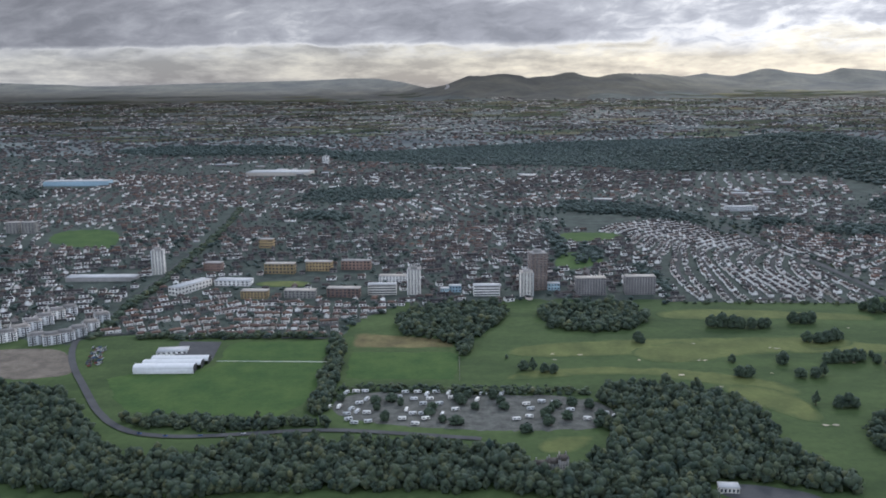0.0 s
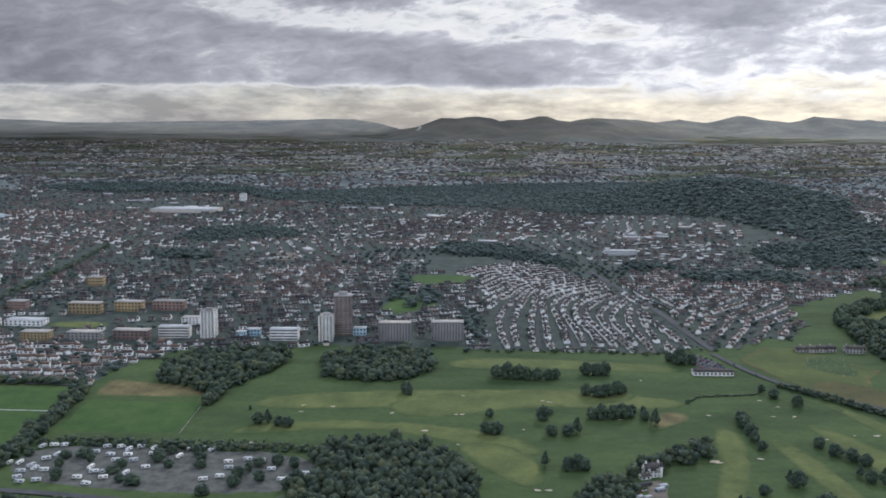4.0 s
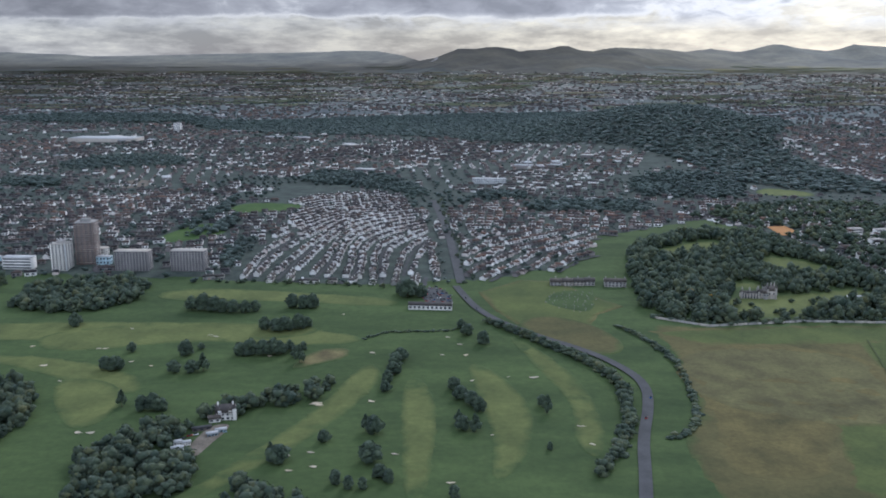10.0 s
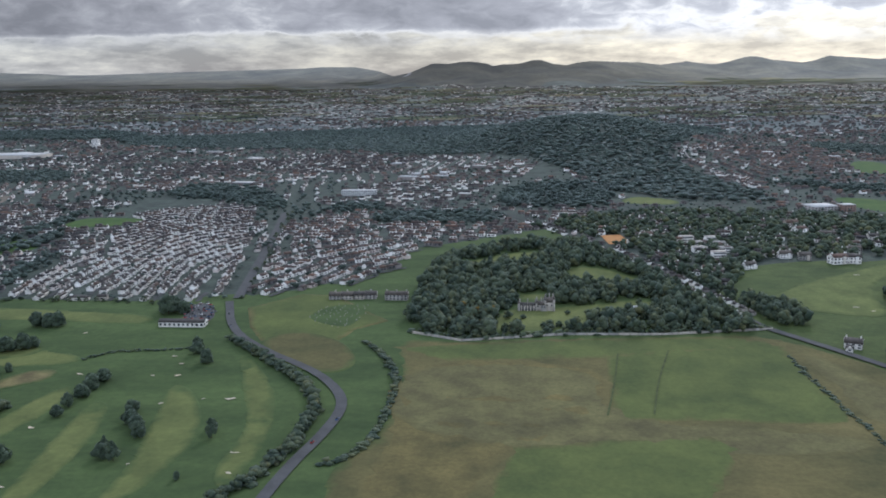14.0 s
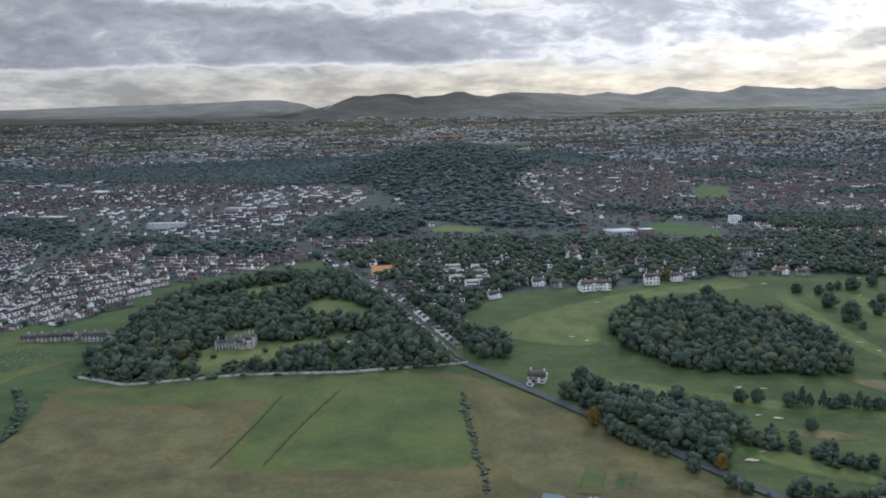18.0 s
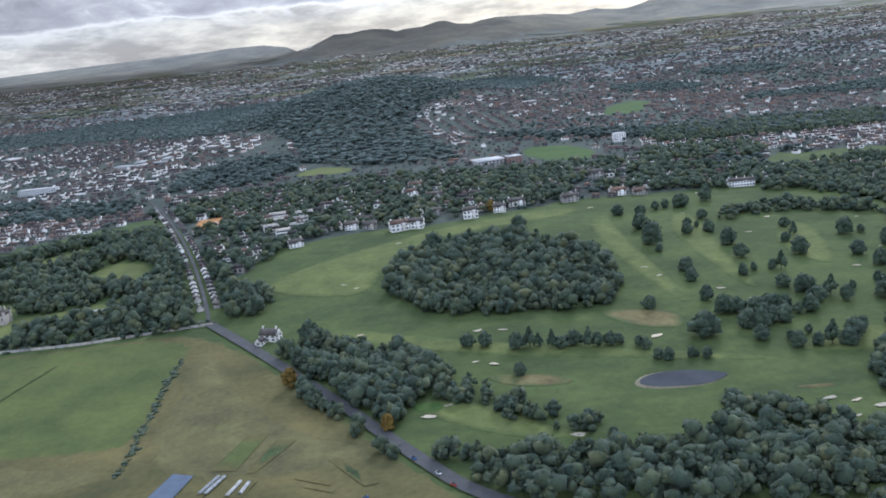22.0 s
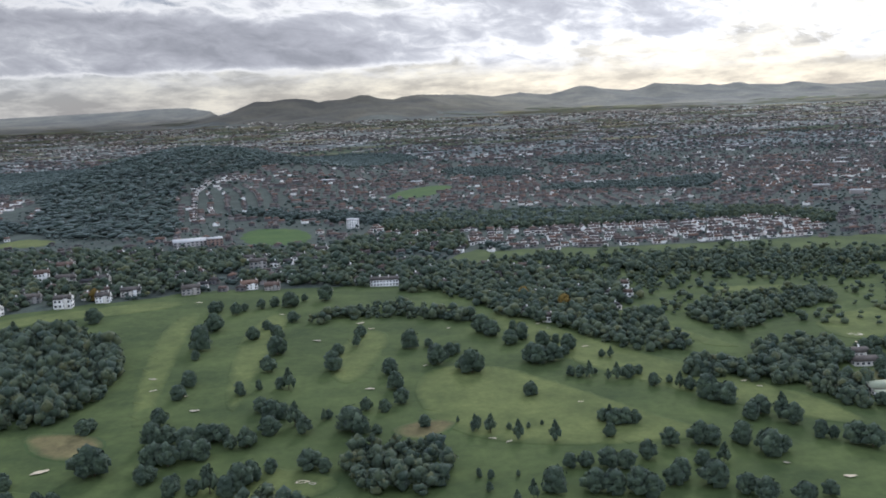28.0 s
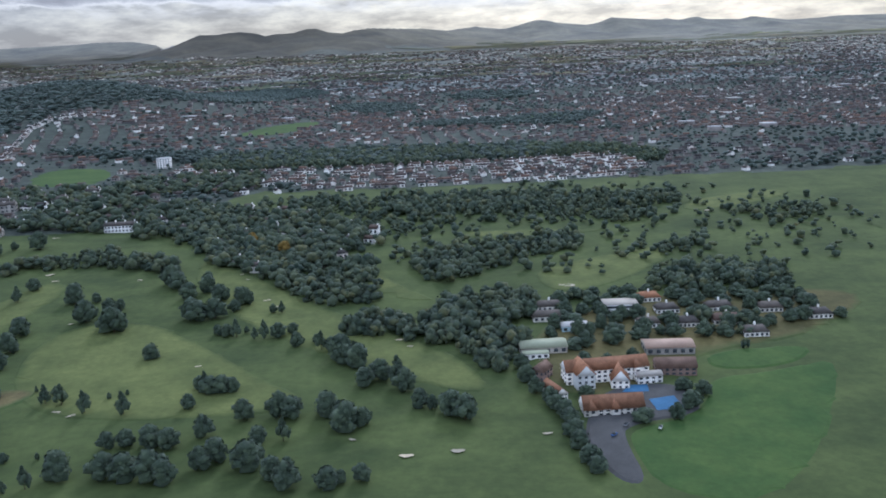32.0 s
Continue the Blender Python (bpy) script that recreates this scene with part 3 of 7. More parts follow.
W_FRONT = [(-159, 270), (-136, 271), (-121, 262), (-101, 232), (-90, 218), (-80, 215), (-67, 218), (-56, 223), (-30, 224), (-16, 224), (2, 222), (17, 217), (23, 212), (23, 202), (31, 202), (34, 207), (43, 216), (50, 227), (44, 236), (47, 258), (53, 267), (71, 270), (90, 255), (96, 235), (91, 220), (93, 211), (101, 201), (103, 194), (90, 193), (71, 202), (64, 192), (63, 186), (41, 186), (12, 195), (-21, 195), (-54, 195), (-69, 191), (-93, 195), (-122, 203)]
W_STRIP = [(-43, 318), (-38, 319), (-36, 279), (-36, 244), (-42, 245), (-42, 268)]
W_MID = [(-22, 326), (-12, 360), (23, 365), (28, 347), (11, 318), (7, 293), (3, 315)]
W_TOWER = [(38, 337), (43, 359), (80, 365), (83, 333), (67, 324), (47, 326)]
W_HEDGE = [(-98, 245), (-50, 240), (-35, 242), (-33, 234), (-63, 233), (-91, 237)]
W_CARAVAN = [(-35, 265), (-35, 270), (46, 266), (45, 260)]
W_CASTLE = [(262, 330), (277, 321), (310, 326), (355, 323), (377, 328), (390, 332), (388, 350), (370, 359), (363, 388), (335, 441), (306, 446), (270, 421), (262, 367)]
C_FIELD = [(276, 412), (297, 428), (312, 431), (312, 415), (296, 406), (281, 401)]
C_FIELD2 = [(319, 404), (334, 401), (347, 381), (340, 371), (324, 377), (318, 385)]
C_LAWN = [(290, 346), (299, 352), (312, 352), (323, 354), (339, 360), (350, 356), (345, 346), (325, 339), (317, 329), (299, 326), (288, 326)]
C_LAWN2 = [(292, 364), (299, 368), (309, 367), (312, 361), (304, 357)]
W_ROUND = [(422, 340), (423, 360), (434, 374), (460, 379), (483, 357), (487, 330), (484, 314), (475, 309), (457, 309), (437, 315), (427, 323)]
W_LODGE = [(397, 286), (407, 294), (423, 290), (436, 284), (438, 278), (428, 265), (423, 251), (410, 267), (401, 280)]
W_ROADSIDE = [(424, 253), (437, 241), (471, 239), (502, 237), (497, 215), (448, 222), (438, 232), (431, 242)]
W_BELT_C = [(638, 422), (662, 422), (738, 416), (744, 429), (710, 441), (648, 454)]
W_TOWN_R = [(485, 445), (526, 462), (549, 485), (592, 478), (594, 525), (545, 525), (537, 494), (459, 500), (473, 458)]
W_BACK = [(557, 541), (610, 540), (664, 536), (751, 542), (765, 499), (782, 533), (750, 578), (614, 600), (560, 586)]
F_GREEN = [(320, 306), (367, 318), (374, 317), (374, 268), (372, 259), (315, 262)]
F_GREEN2 = [(256, 314), (311, 320), (366, 321), (365, 311), (320, 303), (275, 301)]
F_BROWN_E = [(375, 317), (380, 307), (393, 277), (409, 258), (423, 249), (419, 241), (376, 243), (375, 298)]
F_BROWN_W = [(262, 297), (286, 306), (322, 297), (314, 262), (287, 241), (282, 218), (256, 218), (262, 250)]
F_BROWN_S = [(258, 302), (319, 299), (315, 263), (372, 256), (372, 241), (263, 246)]
F_GREEN3 = [(290.7, 248.0), (313.3, 252.1), (336.0, 254.3), (344.5, 252.5), (327.0, 215.6), (317.5, 211.3), (279.9, 209.3)]
POND = [(474, 265), (478, 269), (486, 269), (493, 266), (493, 264), (487, 261), (477, 262)]
SCHOOLF = [(490, 520), (486, 574), (522, 568), (524, 512)]
FIELD_N = [(363, 551), (376, 578), (401, 560), (397, 542)]
PARKL = [(-243, 510), (-250, 549), (-211, 554), (-187, 486), (-211, 487)]
TENNIS = [(342, 438), (341, 457), (350, 458), (352, 438)]
ALLOT = [(382.2, 238.7), (384.9, 247.7), (389.0, 246.1), (387.0, 237.8)]
W_HOUSE = [(135, 245), (142, 252), (148, 257), (157, 265), (165, 272), (167, 263), (158, 252), (156, 251), (148, 254), (145, 245), (140, 242)]
W_HOUSE2 = [(114, 217), (119, 232), (128, 239), (138, 242), (139, 230), (147, 210), (139, 204), (130, 191)]
W_HOUSE3 = [(155, 196), (152, 207), (156, 211), (164, 208), (172, 202), (179, 192)]
W_RIGHT2 = [(525, 269), (529, 273), (536, 268), (538, 255), (543, 249), (556, 249), (566, 243), (556, 205), (513, 205), (513, 231), (518, 242), (519, 255)]
W_BELT_J = [(437, 273), (439, 275), (449, 264), (455, 254), (453, 251), (444, 261)]
W_BELT_K = [(456, 253), (461, 256), (467, 252), (465, 248), (457, 250)]
W_BELT_L = [(486, 250), (491, 253), (497, 248), (496, 245), (488, 247)]
W_VILLA1 = [(307, 481), (334, 501), (372, 520), (417, 513), (456, 510), (474, 470), (500, 427), (451, 410), (428, 406), (416, 413), (390, 402), (380, 379), (371, 362), (361, 390), (340, 444)]
W_VILLA2 = [(497, 436), (527, 452), (537, 471), (601, 443), (639, 400), (613, 358), (589, 372), (581, 398), (546, 420), (522, 426)]
DRY_A = [(150, 277), (154, 294), (166, 297), (167, 288), (156, 280)]
DRY_B = [(475, 305), (478, 308), (495, 303), (494, 290), (481, 294)]
DRY_C = [(442, 277), (458, 275), (465, 268), (451, 268)]
DRY_D = [(502, 256), (505, 257), (512, 256), (508, 254)]
DRY_E = [(551, 298), (561, 302), (568, 298), (560, 290), (553, 292)]
FAIR_A = [(88, 356), (136, 354), (179, 345), (175, 334), (133, 341), (88, 338)]
FAIR_B = [(22, 310), (64, 317), (127, 318), (171, 308), (164, 295), (102, 301), (23, 294)]
FAIR_C = [(13, 272), (31, 288), (80, 287), (111, 273), (116, 260), (107, 258), (87, 270), (61, 281)]
FAIR_D = [(183, 274), (191, 273), (196, 246), (195, 207), (190, 203), (186, 233)]
FAIR_E = [(200, 287), (210, 281), (220, 254), (216, 226), (210, 215), (207, 217), (208, 234), (205, 257)]
FAIR_F = [(163, 251), (172, 289), (180, 274), (170, 243), (159, 221), (146, 200), (140, 200), (153, 226)]
FAIR_G = [(63, 305), (100, 318), (153, 318), (154, 304), (109, 297), (75, 286)]
FAIR_H = [(85, 269), (102, 270), (113, 259), (114, 241), (106, 234)]
FAIR_I = [(212, 312), (223, 298), (234, 273), (236, 242), (232, 224), (226, 235), (229, 258), (220, 284)]
FAIR_J = [(381, 353), (395, 370), (417, 385), (449, 404), (492, 413), (488, 398), (441, 388), (421, 366), (418, 335), (397, 340)]
FAIR_K = [(402, 309), (412, 314), (443, 297), (481, 282), (505, 272), (502, 269), (475, 278), (439, 289)]
FAIR_L = [(427, 265), (435, 269), (451, 258), (457, 247), (485, 245), (484, 241), (455, 244), (441, 251)]
FAIR_M = [(496, 304), (489, 350), (488, 389), (498, 398), (498, 358), (501, 310)]
FAIR_N = [(514, 316), (511, 366), (518, 392), (527, 386), (520, 329), (519, 310)]
FAIR_O = [(556, 316), (563, 336), (583, 333), (607, 298), (619, 281), (585, 282), (564, 291)]
FAIR_P = [(583, 387), (599, 368), (624, 327), (647, 299), (649, 280), (634, 289), (607, 318), (586, 353)]
FAIR_Q = [(535, 343), (546, 371), (556, 364), (549, 332), (541, 322)]
FAIR_R = [(511, 278), (529, 285), (544, 276), (538, 268), (513, 270)]
FAIR_S = [(673, 357), (697, 364), (718, 373), (714, 358), (685, 334), (671, 336)]
FAIR_T = [(618, 391), (626, 377), (641, 342), (646, 334), (634, 338), (623, 365)]
GREEN_A = [(428, 266), (431, 267), (436, 266), (435, 261), (430, 262)]
W_B2_A = [(702, 368), (720, 376), (727, 366), (713, 357)]
W_B2_B = [(695, 336), (712, 347), (738, 338), (728, 325), (700, 328)]
W_B2_D = [(751, 403), (774, 410), (780, 397), (770, 383), (748, 391)]
W_B2_F = [(682, 308), (708, 311), (712, 303), (700, 286), (697, 300), (684, 303)]
W_B2_G = [(629, 419), (654, 423), (659, 410), (648, 396), (631, 403)]
W_B2_H = [(664, 430), (696, 415), (720, 402), (717, 395), (676, 404)]
W_B2_I = [(608, 445), (627, 458), (643, 449), (635, 431), (615, 430)]
W_B2_J = [(671, 327), (683, 334), (686, 328), (678, 320), (669, 319)]
FAIR_U = [(604, 445), (620, 453), (619, 429), (607, 433)]
FAIR_V = [(656, 399), (683, 397), (709, 390), (689, 387), (662, 389)]
FAIR_W = [(742, 424), (790, 435), (778, 417), (735, 403)]
BLUECOURT = [(674.1, 273.7), (678.8, 274.3), (678.6, 269.3), (673.9, 269.3)]
SITE = [(-175, 309), (-155, 312), (-142, 309), (-133, 294), (-128, 281), (-159, 278)]
CEMETERY = [(234, 357), (247, 357), (246, 338), (241, 330), (227, 340), (228, 348)]
CARPARK = [(186, 338), (182, 358), (190, 361), (196, 345), (195, 337)]
SCHOOL_YARD = [(660, 248), (658.8, 260), (661, 268), (667, 280), (681, 281), (683, 272), (680, 267), (667, 265.5), (665.4, 260), (664.4, 247)]
SHOREYARD = [(65, 190), (68, 200), (87, 195), (92, 188)]
YELLOWF = [(-91, 397), (-91, 407), (-64, 407), (-64, 394)]
SCHOOL_PITCH = [(688, 280.8), (700, 281), (719, 286), (683, 238), (665, 243), (665.4, 260), (668, 264.4), (678, 266.5), (684, 272)]
ROAD_SHORE = [(-143, 322), (-140, 309), (-132, 291), (-119, 270), (-106, 248), (-93, 234), (-79, 230), (-63, 231), (-37, 235), (-16, 232), (10, 227)]
ROAD_SILVER = [(196, 361), (205, 330), (221, 310), (238, 295), (247, 281), (250, 270), (248, 256), (243, 237), (240, 217)]
ROAD_AVENUE = [(-140.4, 322.2), (-140.8, 355.8), (-139.7, 417.3), (-140.6, 492.8), (-147.3, 572.8), (-155.1, 638.5)]
ROAD_ESTATE = [(198, 365), (195, 396), (189, 457), (178, 538)]
ROAD_CRAMOND = [(374, 327), (395, 298), (413, 269), (422, 254), (430, 241), (437, 230), (448, 221)]
ROAD_NORTH = [(374, 327), (363, 364), (351, 400), (330, 456), (300, 527)]
TRACK_HEDGE = [(250, 318), (258, 303), (262, 288), (261, 266), (259, 249), (254, 240), (249, 238)]
ROAD_HEDGE = [(208, 321), (222, 304), (235, 289), (243, 273), (243, 259), (241, 243), (237, 232), (231, 219)]
CASTLE_WALL = [(263, 328), (279, 320), (311, 325), (340, 324), (375, 328)]
HEDGE_BEND = [(169, 303), (174, 310), (184, 311), (196, 312), (199, 316)]
FIELD_HEDGE = [(372, 304), (372, 291), (373, 273), (374, 256), (374, 249)]
TOWN_EDGE0 = [(-238, 355), (-174, 323), (-144, 314), (-128, 325), (-85, 321), (-41, 320), (-34, 341), (-21, 361), (28, 370), (100, 366), (188, 358)]
TOWN_EDGE1 = [(73, 366), (114, 368), (177, 361), (203, 368), (233, 382), (262, 412)]
TOWN_EDGE2 = [(237, 385), (252, 406), (258, 438), (307, 454), (316, 478), (342, 415), (371, 354), (379, 376), (389, 394), (415, 403), (427, 400), (450, 406), (495, 420), (555, 421)]
TOWN_EDGE3 = [(479, 409), (514, 417), (561, 420), (592, 478), (643, 475), (735, 471), (808, 462)]
LINKS_TREES = [(73, 313, 4.6), (101, 290, 3.0), (118, 288, 4.3), (121, 293, 2.0), (99, 276, 3.8), (102, 276, 4.5), (119, 275, 3.8), (124, 275, 4.1), (127, 276, 4.1), (114, 251, 3.1), (120, 249, 3.7), (123, 249, 4.2), (125, 249, 3.4), (169, 233, 3.1), (178, 239, 3.2), (180, 238, 4.2), (161, 222, 4.7), (159, 223, 3.0), (181, 223, 5.4), (175, 213, 2.8), (178, 211, 2.5), (181, 211, 2.3), (184, 216, 3.3), (186, 214, 2.6), (180, 264, 3.0), (180, 270, 3.3), (181, 276, 4.1), (181, 282, 4.5), (182, 287, 4.2)]
LINKS_TREES_B = [(198, 266, 3.6), (200, 260, 4.1), (203, 256, 4.0), (205, 252, 3.6), (201, 241, 3.5), (204, 240, 3.7), (200, 245, 2.7), (222, 252, 3.1), (221, 256, 2.6), (221, 231, 1.5), (200, 208, 2.7), (206, 301, 3.8), (201, 309, 4.2), (199, 315, 2.9), (180, 350, 5.3), (184, 348, 4.4), (176, 351, 3.7)]
LINKS_TREES_C = [(106, 330, 5.0), (110, 330, 5.4), (114, 329, 5.4), (117, 329, 5.0), (121, 328, 4.2), (125, 328, 4.2), (128, 330, 3.5), (140, 334, 4.7), (144, 334, 5.0), (147, 334, 4.7), (136, 311, 4.3), (140, 310, 5.0), (143, 310, 5.0), (147, 312, 4.7), (149, 314, 3.6), (134, 289, 4.0), (137, 289, 4.7), (141, 289, 4.7), (144, 290, 4.7), (146, 290, 3.7), (148, 293, 3.0), (153, 283, 3.9), (151, 288, 3.3), (152, 294, 2.4)]
LINKS_TREES_D = [(27, 284, 3.8), (30, 284, 3.4), (34, 282, 3.7), (37, 281, 3.4), (74, 311, 2.5), (22, 296, 1.2), (179, 347, 6.4)]
LODGE_TREES = [(404, 305, 5.6), (442, 293, 3.6), (446, 292, 3.3), (453, 289, 4.3), (456, 289, 3.5), (458, 289, 2.5), (461, 288, 2.8), (463, 287, 3.3), (466, 288, 3.5), (469, 286, 3.2), (471, 286, 3.0), (474, 286, 3.3), (476, 286, 2.3), (480, 284, 1.9), (452, 275, 3.0), (482, 276, 2.4), (484, 275, 2.6), (489, 275, 2.1), (492, 274, 2.6), (490, 275, 1.4), (495, 285, 6.5), (497, 286, 3.8)]
LINKS_BUNKERS = [(173, 292, 2.0), (194, 291, 1.6), (201, 291, 1.7), (213, 275, 1.2), (220, 275, 2.8), (203, 272, 1.5), (177, 257, 2.0), (163, 255, 3.2), (162, 225, 1.7), (167, 227, 1.8), (169, 220, 1.8), (164, 218, 1.7), (186, 227, 1.8), (199, 214, 1.9), (208, 238, 0.9), (229, 244, 1.2), (230, 244, 1.2), (231, 234, 1.5), (236, 234, 1.5), (93, 310, 1.6), (122, 304, 2.5), (92, 292, 1.7), (111, 279, 1.3), (143, 288, 1.5), (159, 327, 1.5), (113, 235, 2.4), (199, 300, 1.7), (195, 306, 1.6)]
LINKS_BUNKERS_B = [(49, 299, 2.2), (69, 293, 1.7), (80, 278, 2.6), (90, 292, 1.7), (120, 305, 1.6), (39, 300, 1.6), (39, 294, 1.8), (28, 268, 1.8), (110, 235, 1.9), (164, 254, 2.4), (90, 267, 1.4), (104, 282, 1.5)]
EAST_BUNKERS = [(413, 343, 1.6), (409, 347, 2.2), (416, 307, 1.9), (417, 298, 2.1), (443, 284, 1.7), (447, 282, 2.4), (436, 264, 2.0), (432, 260, 3.0), (459, 246, 3.0), (495, 336, 2.2), (497, 328, 2.1), (505, 323, 1.8), (509, 314, 2.3), (514, 305, 1.9), (485, 288, 3.3), (507, 250, 3.1), (511, 248, 2.3), (514, 245, 2.6), (535, 276, 2.7), (535, 269, 1.9), (542, 268, 2.1), (425, 384, 2.6), (445, 302, 2.4), (451, 301, 2.4), (494, 406, 2.4), (508, 242, 2.0)]
EAST_BUNKERS_B = [(534, 360, 2.7), (548, 321, 2.2), (594, 305, 1.4), (572, 289, 1.9), (575, 287, 1.9), (537, 275, 1.7), (623, 269, 1.3), (631, 262, 2.2), (639, 262, 2.2), (654, 265, 1.7), (634, 311, 1.7), (636, 307, 1.5), (597, 366, 1.3), (599, 361, 1.2), (605, 343, 2.0), (608, 338, 1.7), (571, 366, 1.4), (562, 335, 1.3), (546, 375, 2.5), (549, 369, 1.9), (522, 388, 1.7), (536, 415, 2.2), (678, 339, 4.4), (675, 333, 2.5), (692, 383, 2.1), (744, 406, 2.7)]
COURSE_TREES_A = [(466, 388, 5.1), (501, 393, 4.2), (502, 396, 3.2), (504, 374, 5.5), (508, 390, 3.5), (510, 394, 2.5), (515, 396, 3.2), (519, 398, 3.2), (524, 397, 5.4), (528, 403, 2.2), (535, 403, 4.8), (516, 364, 3.5), (517, 365, 2.2), (519, 373, 2.9), (521, 370, 1.9), (523, 364, 3.8), (524, 350, 5.1), (523, 337, 4.2), (526, 380, 3.7), (503, 357, 6.4), (503, 349, 2.6), (505, 330, 4.3), (504, 322, 3.9), (559, 350, 4.8), (564, 350, 2.4), (565, 336, 5.1), (539, 335, 4.8), (540, 347, 3.3), (545, 353, 3.0), (546, 362, 3.5)]
COURSE_TREES_B = [(553, 330, 4.4), (554, 320, 3.9), (555, 311, 3.3), (551, 307, 2.7), (547, 308, 2.7), (544, 297, 6.5), (546, 296, 3.5), (549, 295, 2.1), (559, 297, 2.6), (538, 304, 1.7), (539, 305, 1.7), (522, 325, 1.9), (518, 322, 2.9), (524, 311, 3.7), (527, 306, 4.6), (527, 299, 4.7), (529, 307, 3.7), (529, 324, 3.7), (527, 325, 2.7), (532, 302, 4.0), (534, 298, 3.5), (503, 307, 3.6), (504, 297, 4.8), (507, 297, 4.3), (511, 295, 4.7), (514, 296, 4.3), (516, 297, 3.9), (518, 296, 3.7), (506, 288, 4.8), (509, 287, 4.5)]
COURSE_TREES_C = [(512, 289, 3.9), (515, 289, 4.2), (520, 293, 2.7), (523, 293, 3.8), (524, 295, 2.3), (496, 285, 4.9), (488, 305, 3.5), (489, 307, 2.4), (481, 282, 2.5), (506, 280, 3.7), (507, 281, 2.9), (512, 279, 1.8), (517, 281, 1.9), (519, 274, 4.0), (522, 273, 4.0), (524, 275, 4.6), (526, 278, 3.5), (529, 281, 2.9), (536, 281, 4.4), (539, 280, 2.9), (512, 275, 3.6), (516, 274, 2.8), (573, 328, 5.8), (571, 330, 3.9), (569, 342, 3.8), (571, 344, 2.4), (580, 361, 5.4), (582, 357, 5.3), (589, 362, 2.6), (586, 349, 4.6)]
COURSE_TREES_D = [(590, 353, 4.3), (589, 334, 5.4), (590, 332, 5.4), (594, 333, 4.8), (594, 345, 4.2), (600, 341, 4.1), (598, 347, 2.7), (598, 337, 2.9), (596, 322, 2.2), (598, 321, 2.7), (600, 320, 2.7), (602, 322, 1.1), (604, 318, 1.9), (606, 318, 2.7), (609, 318, 3.2), (612, 320, 2.2), (613, 312, 2.8), (617, 313, 1.8), (618, 309, 2.6), (620, 308, 3.1), (622, 303, 5.2), (623, 301, 4.4), (625, 299, 4.6), (626, 290, 4.0), (629, 292, 4.0), (632, 289, 4.0), (633, 286, 3.9), (607, 334, 1.7), (609, 333, 2.0), (584, 311, 3.3)]
COURSE_TREES_E = [(596, 294, 2.4), (597, 293, 2.6), (598, 292, 3.5), (600, 292, 3.5), (602, 292, 2.6), (595, 286, 2.5), (566, 298, 0.9), (569, 293, 2.5), (570, 296, 1.6), (572, 292, 3.0), (576, 293, 1.2), (577, 288, 2.7), (580, 293, 0.9), (583, 294, 0.7), (584, 286, 2.9), (605, 280, 3.3), (611, 280, 4.2), (613, 279, 4.1), (619, 279, 4.4), (621, 275, 3.0), (622, 273, 5.1), (625, 274, 3.0), (635, 279, 3.1), (637, 278, 2.2), (640, 275, 4.3), (642, 273, 4.7), (584, 274, 2.7)]
COURSE_TREES_F = [(579, 265, 4.5), (587, 274, 3.1), (591, 273, 3.9), (594, 272, 3.5), (599, 275, 3.6), (586, 264, 4.7), (589, 263, 4.6), (593, 262, 4.6), (595, 261, 4.0), (600, 264, 3.7), (602, 266, 3.8), (608, 271, 3.3), (607, 263, 5.1), (612, 271, 2.9), (613, 262, 1.8), (611, 259, 3.4), (613, 256, 4.3), (619, 255, 3.6), (624, 256, 2.6), (621, 256, 1.7), (569, 272, 1.4), (568, 267, 1.4), (567, 273, 1.2), (574, 272, 0.8), (572, 262, 1.7), (575, 263, 2.3)]
W_NORTH_BELT = [(531, 375), (546, 379), (557, 381), (570, 372), (580, 364), (581, 374), (571, 384), (557, 394), (546, 390), (531, 385)]
W_CLUMP = [(543, 271), (543, 285), (548, 288), (555, 286), (562, 286), (563, 281), (560, 267), (552, 268)]
W_MAIN = [(574, 412), (583, 398), (590, 374), (604, 362), (610, 347), (616, 337), (633, 334), (634, 345), (631, 357), (634, 374), (626, 368), (615, 381), (619, 396), (608, 409), (596, 406), (587, 410)]
W_BROWN = [(642, 373), (643, 355), (647, 346), (659, 353), (673, 364), (689, 371), (695, 382), (682, 385), (669, 381), (656, 382)]
W_LANE = [(619, 316), (633, 314), (639, 307), (644, 308), (649, 294), (653, 282), (661, 295), (658, 311), (669, 328), (666, 339), (650, 335), (640, 319), (632, 327), (623, 323)]
W_FAR_BELT = [(592, 450), (622, 437), (633, 416), (648, 416), (662, 406), (697, 411), (721, 394), (736, 417), (687, 435), (650, 457), (606, 466)]
ROADSIDE_B = [(396, 299), (405, 306), (424, 297), (436, 279), (431, 269), (423, 260), (434, 243), (438, 231), (432, 235), (418, 254), (402, 281)]
CHAIN = [(431, 277), (444, 270), (454, 257), (467, 245), (465, 242), (450, 253), (435, 266)]
FAR_GOLF = [(570, 420), (613, 468), (738, 466), (800, 400), (760, 335), (686, 340), (661, 358), (600, 380)]
LOW_STRIP = [(485, 256), (492, 254), (499, 248), (504, 241), (508, 235), (515, 236), (514, 212), (493, 212), (485, 230)]

# ---- land ----
def spread(near, step, reach, grow):
    """Grid lines: even over the span `near`, wider and wider out to `reach`."""
    a = list(np.arange(near[0], near[1] + 1, step))
    lo, hi, s = [a[0]], [a[-1]], step
    while lo[-1] > reach[0]:
        s *= grow
        lo.append(lo[-1] - s)
    s = step
    while hi[-1] < reach[1]:
        s = min(s * grow, 34)
        hi.append(hi[-1] + s)
    return np.array(lo[:0:-1] + a + hi[1:])


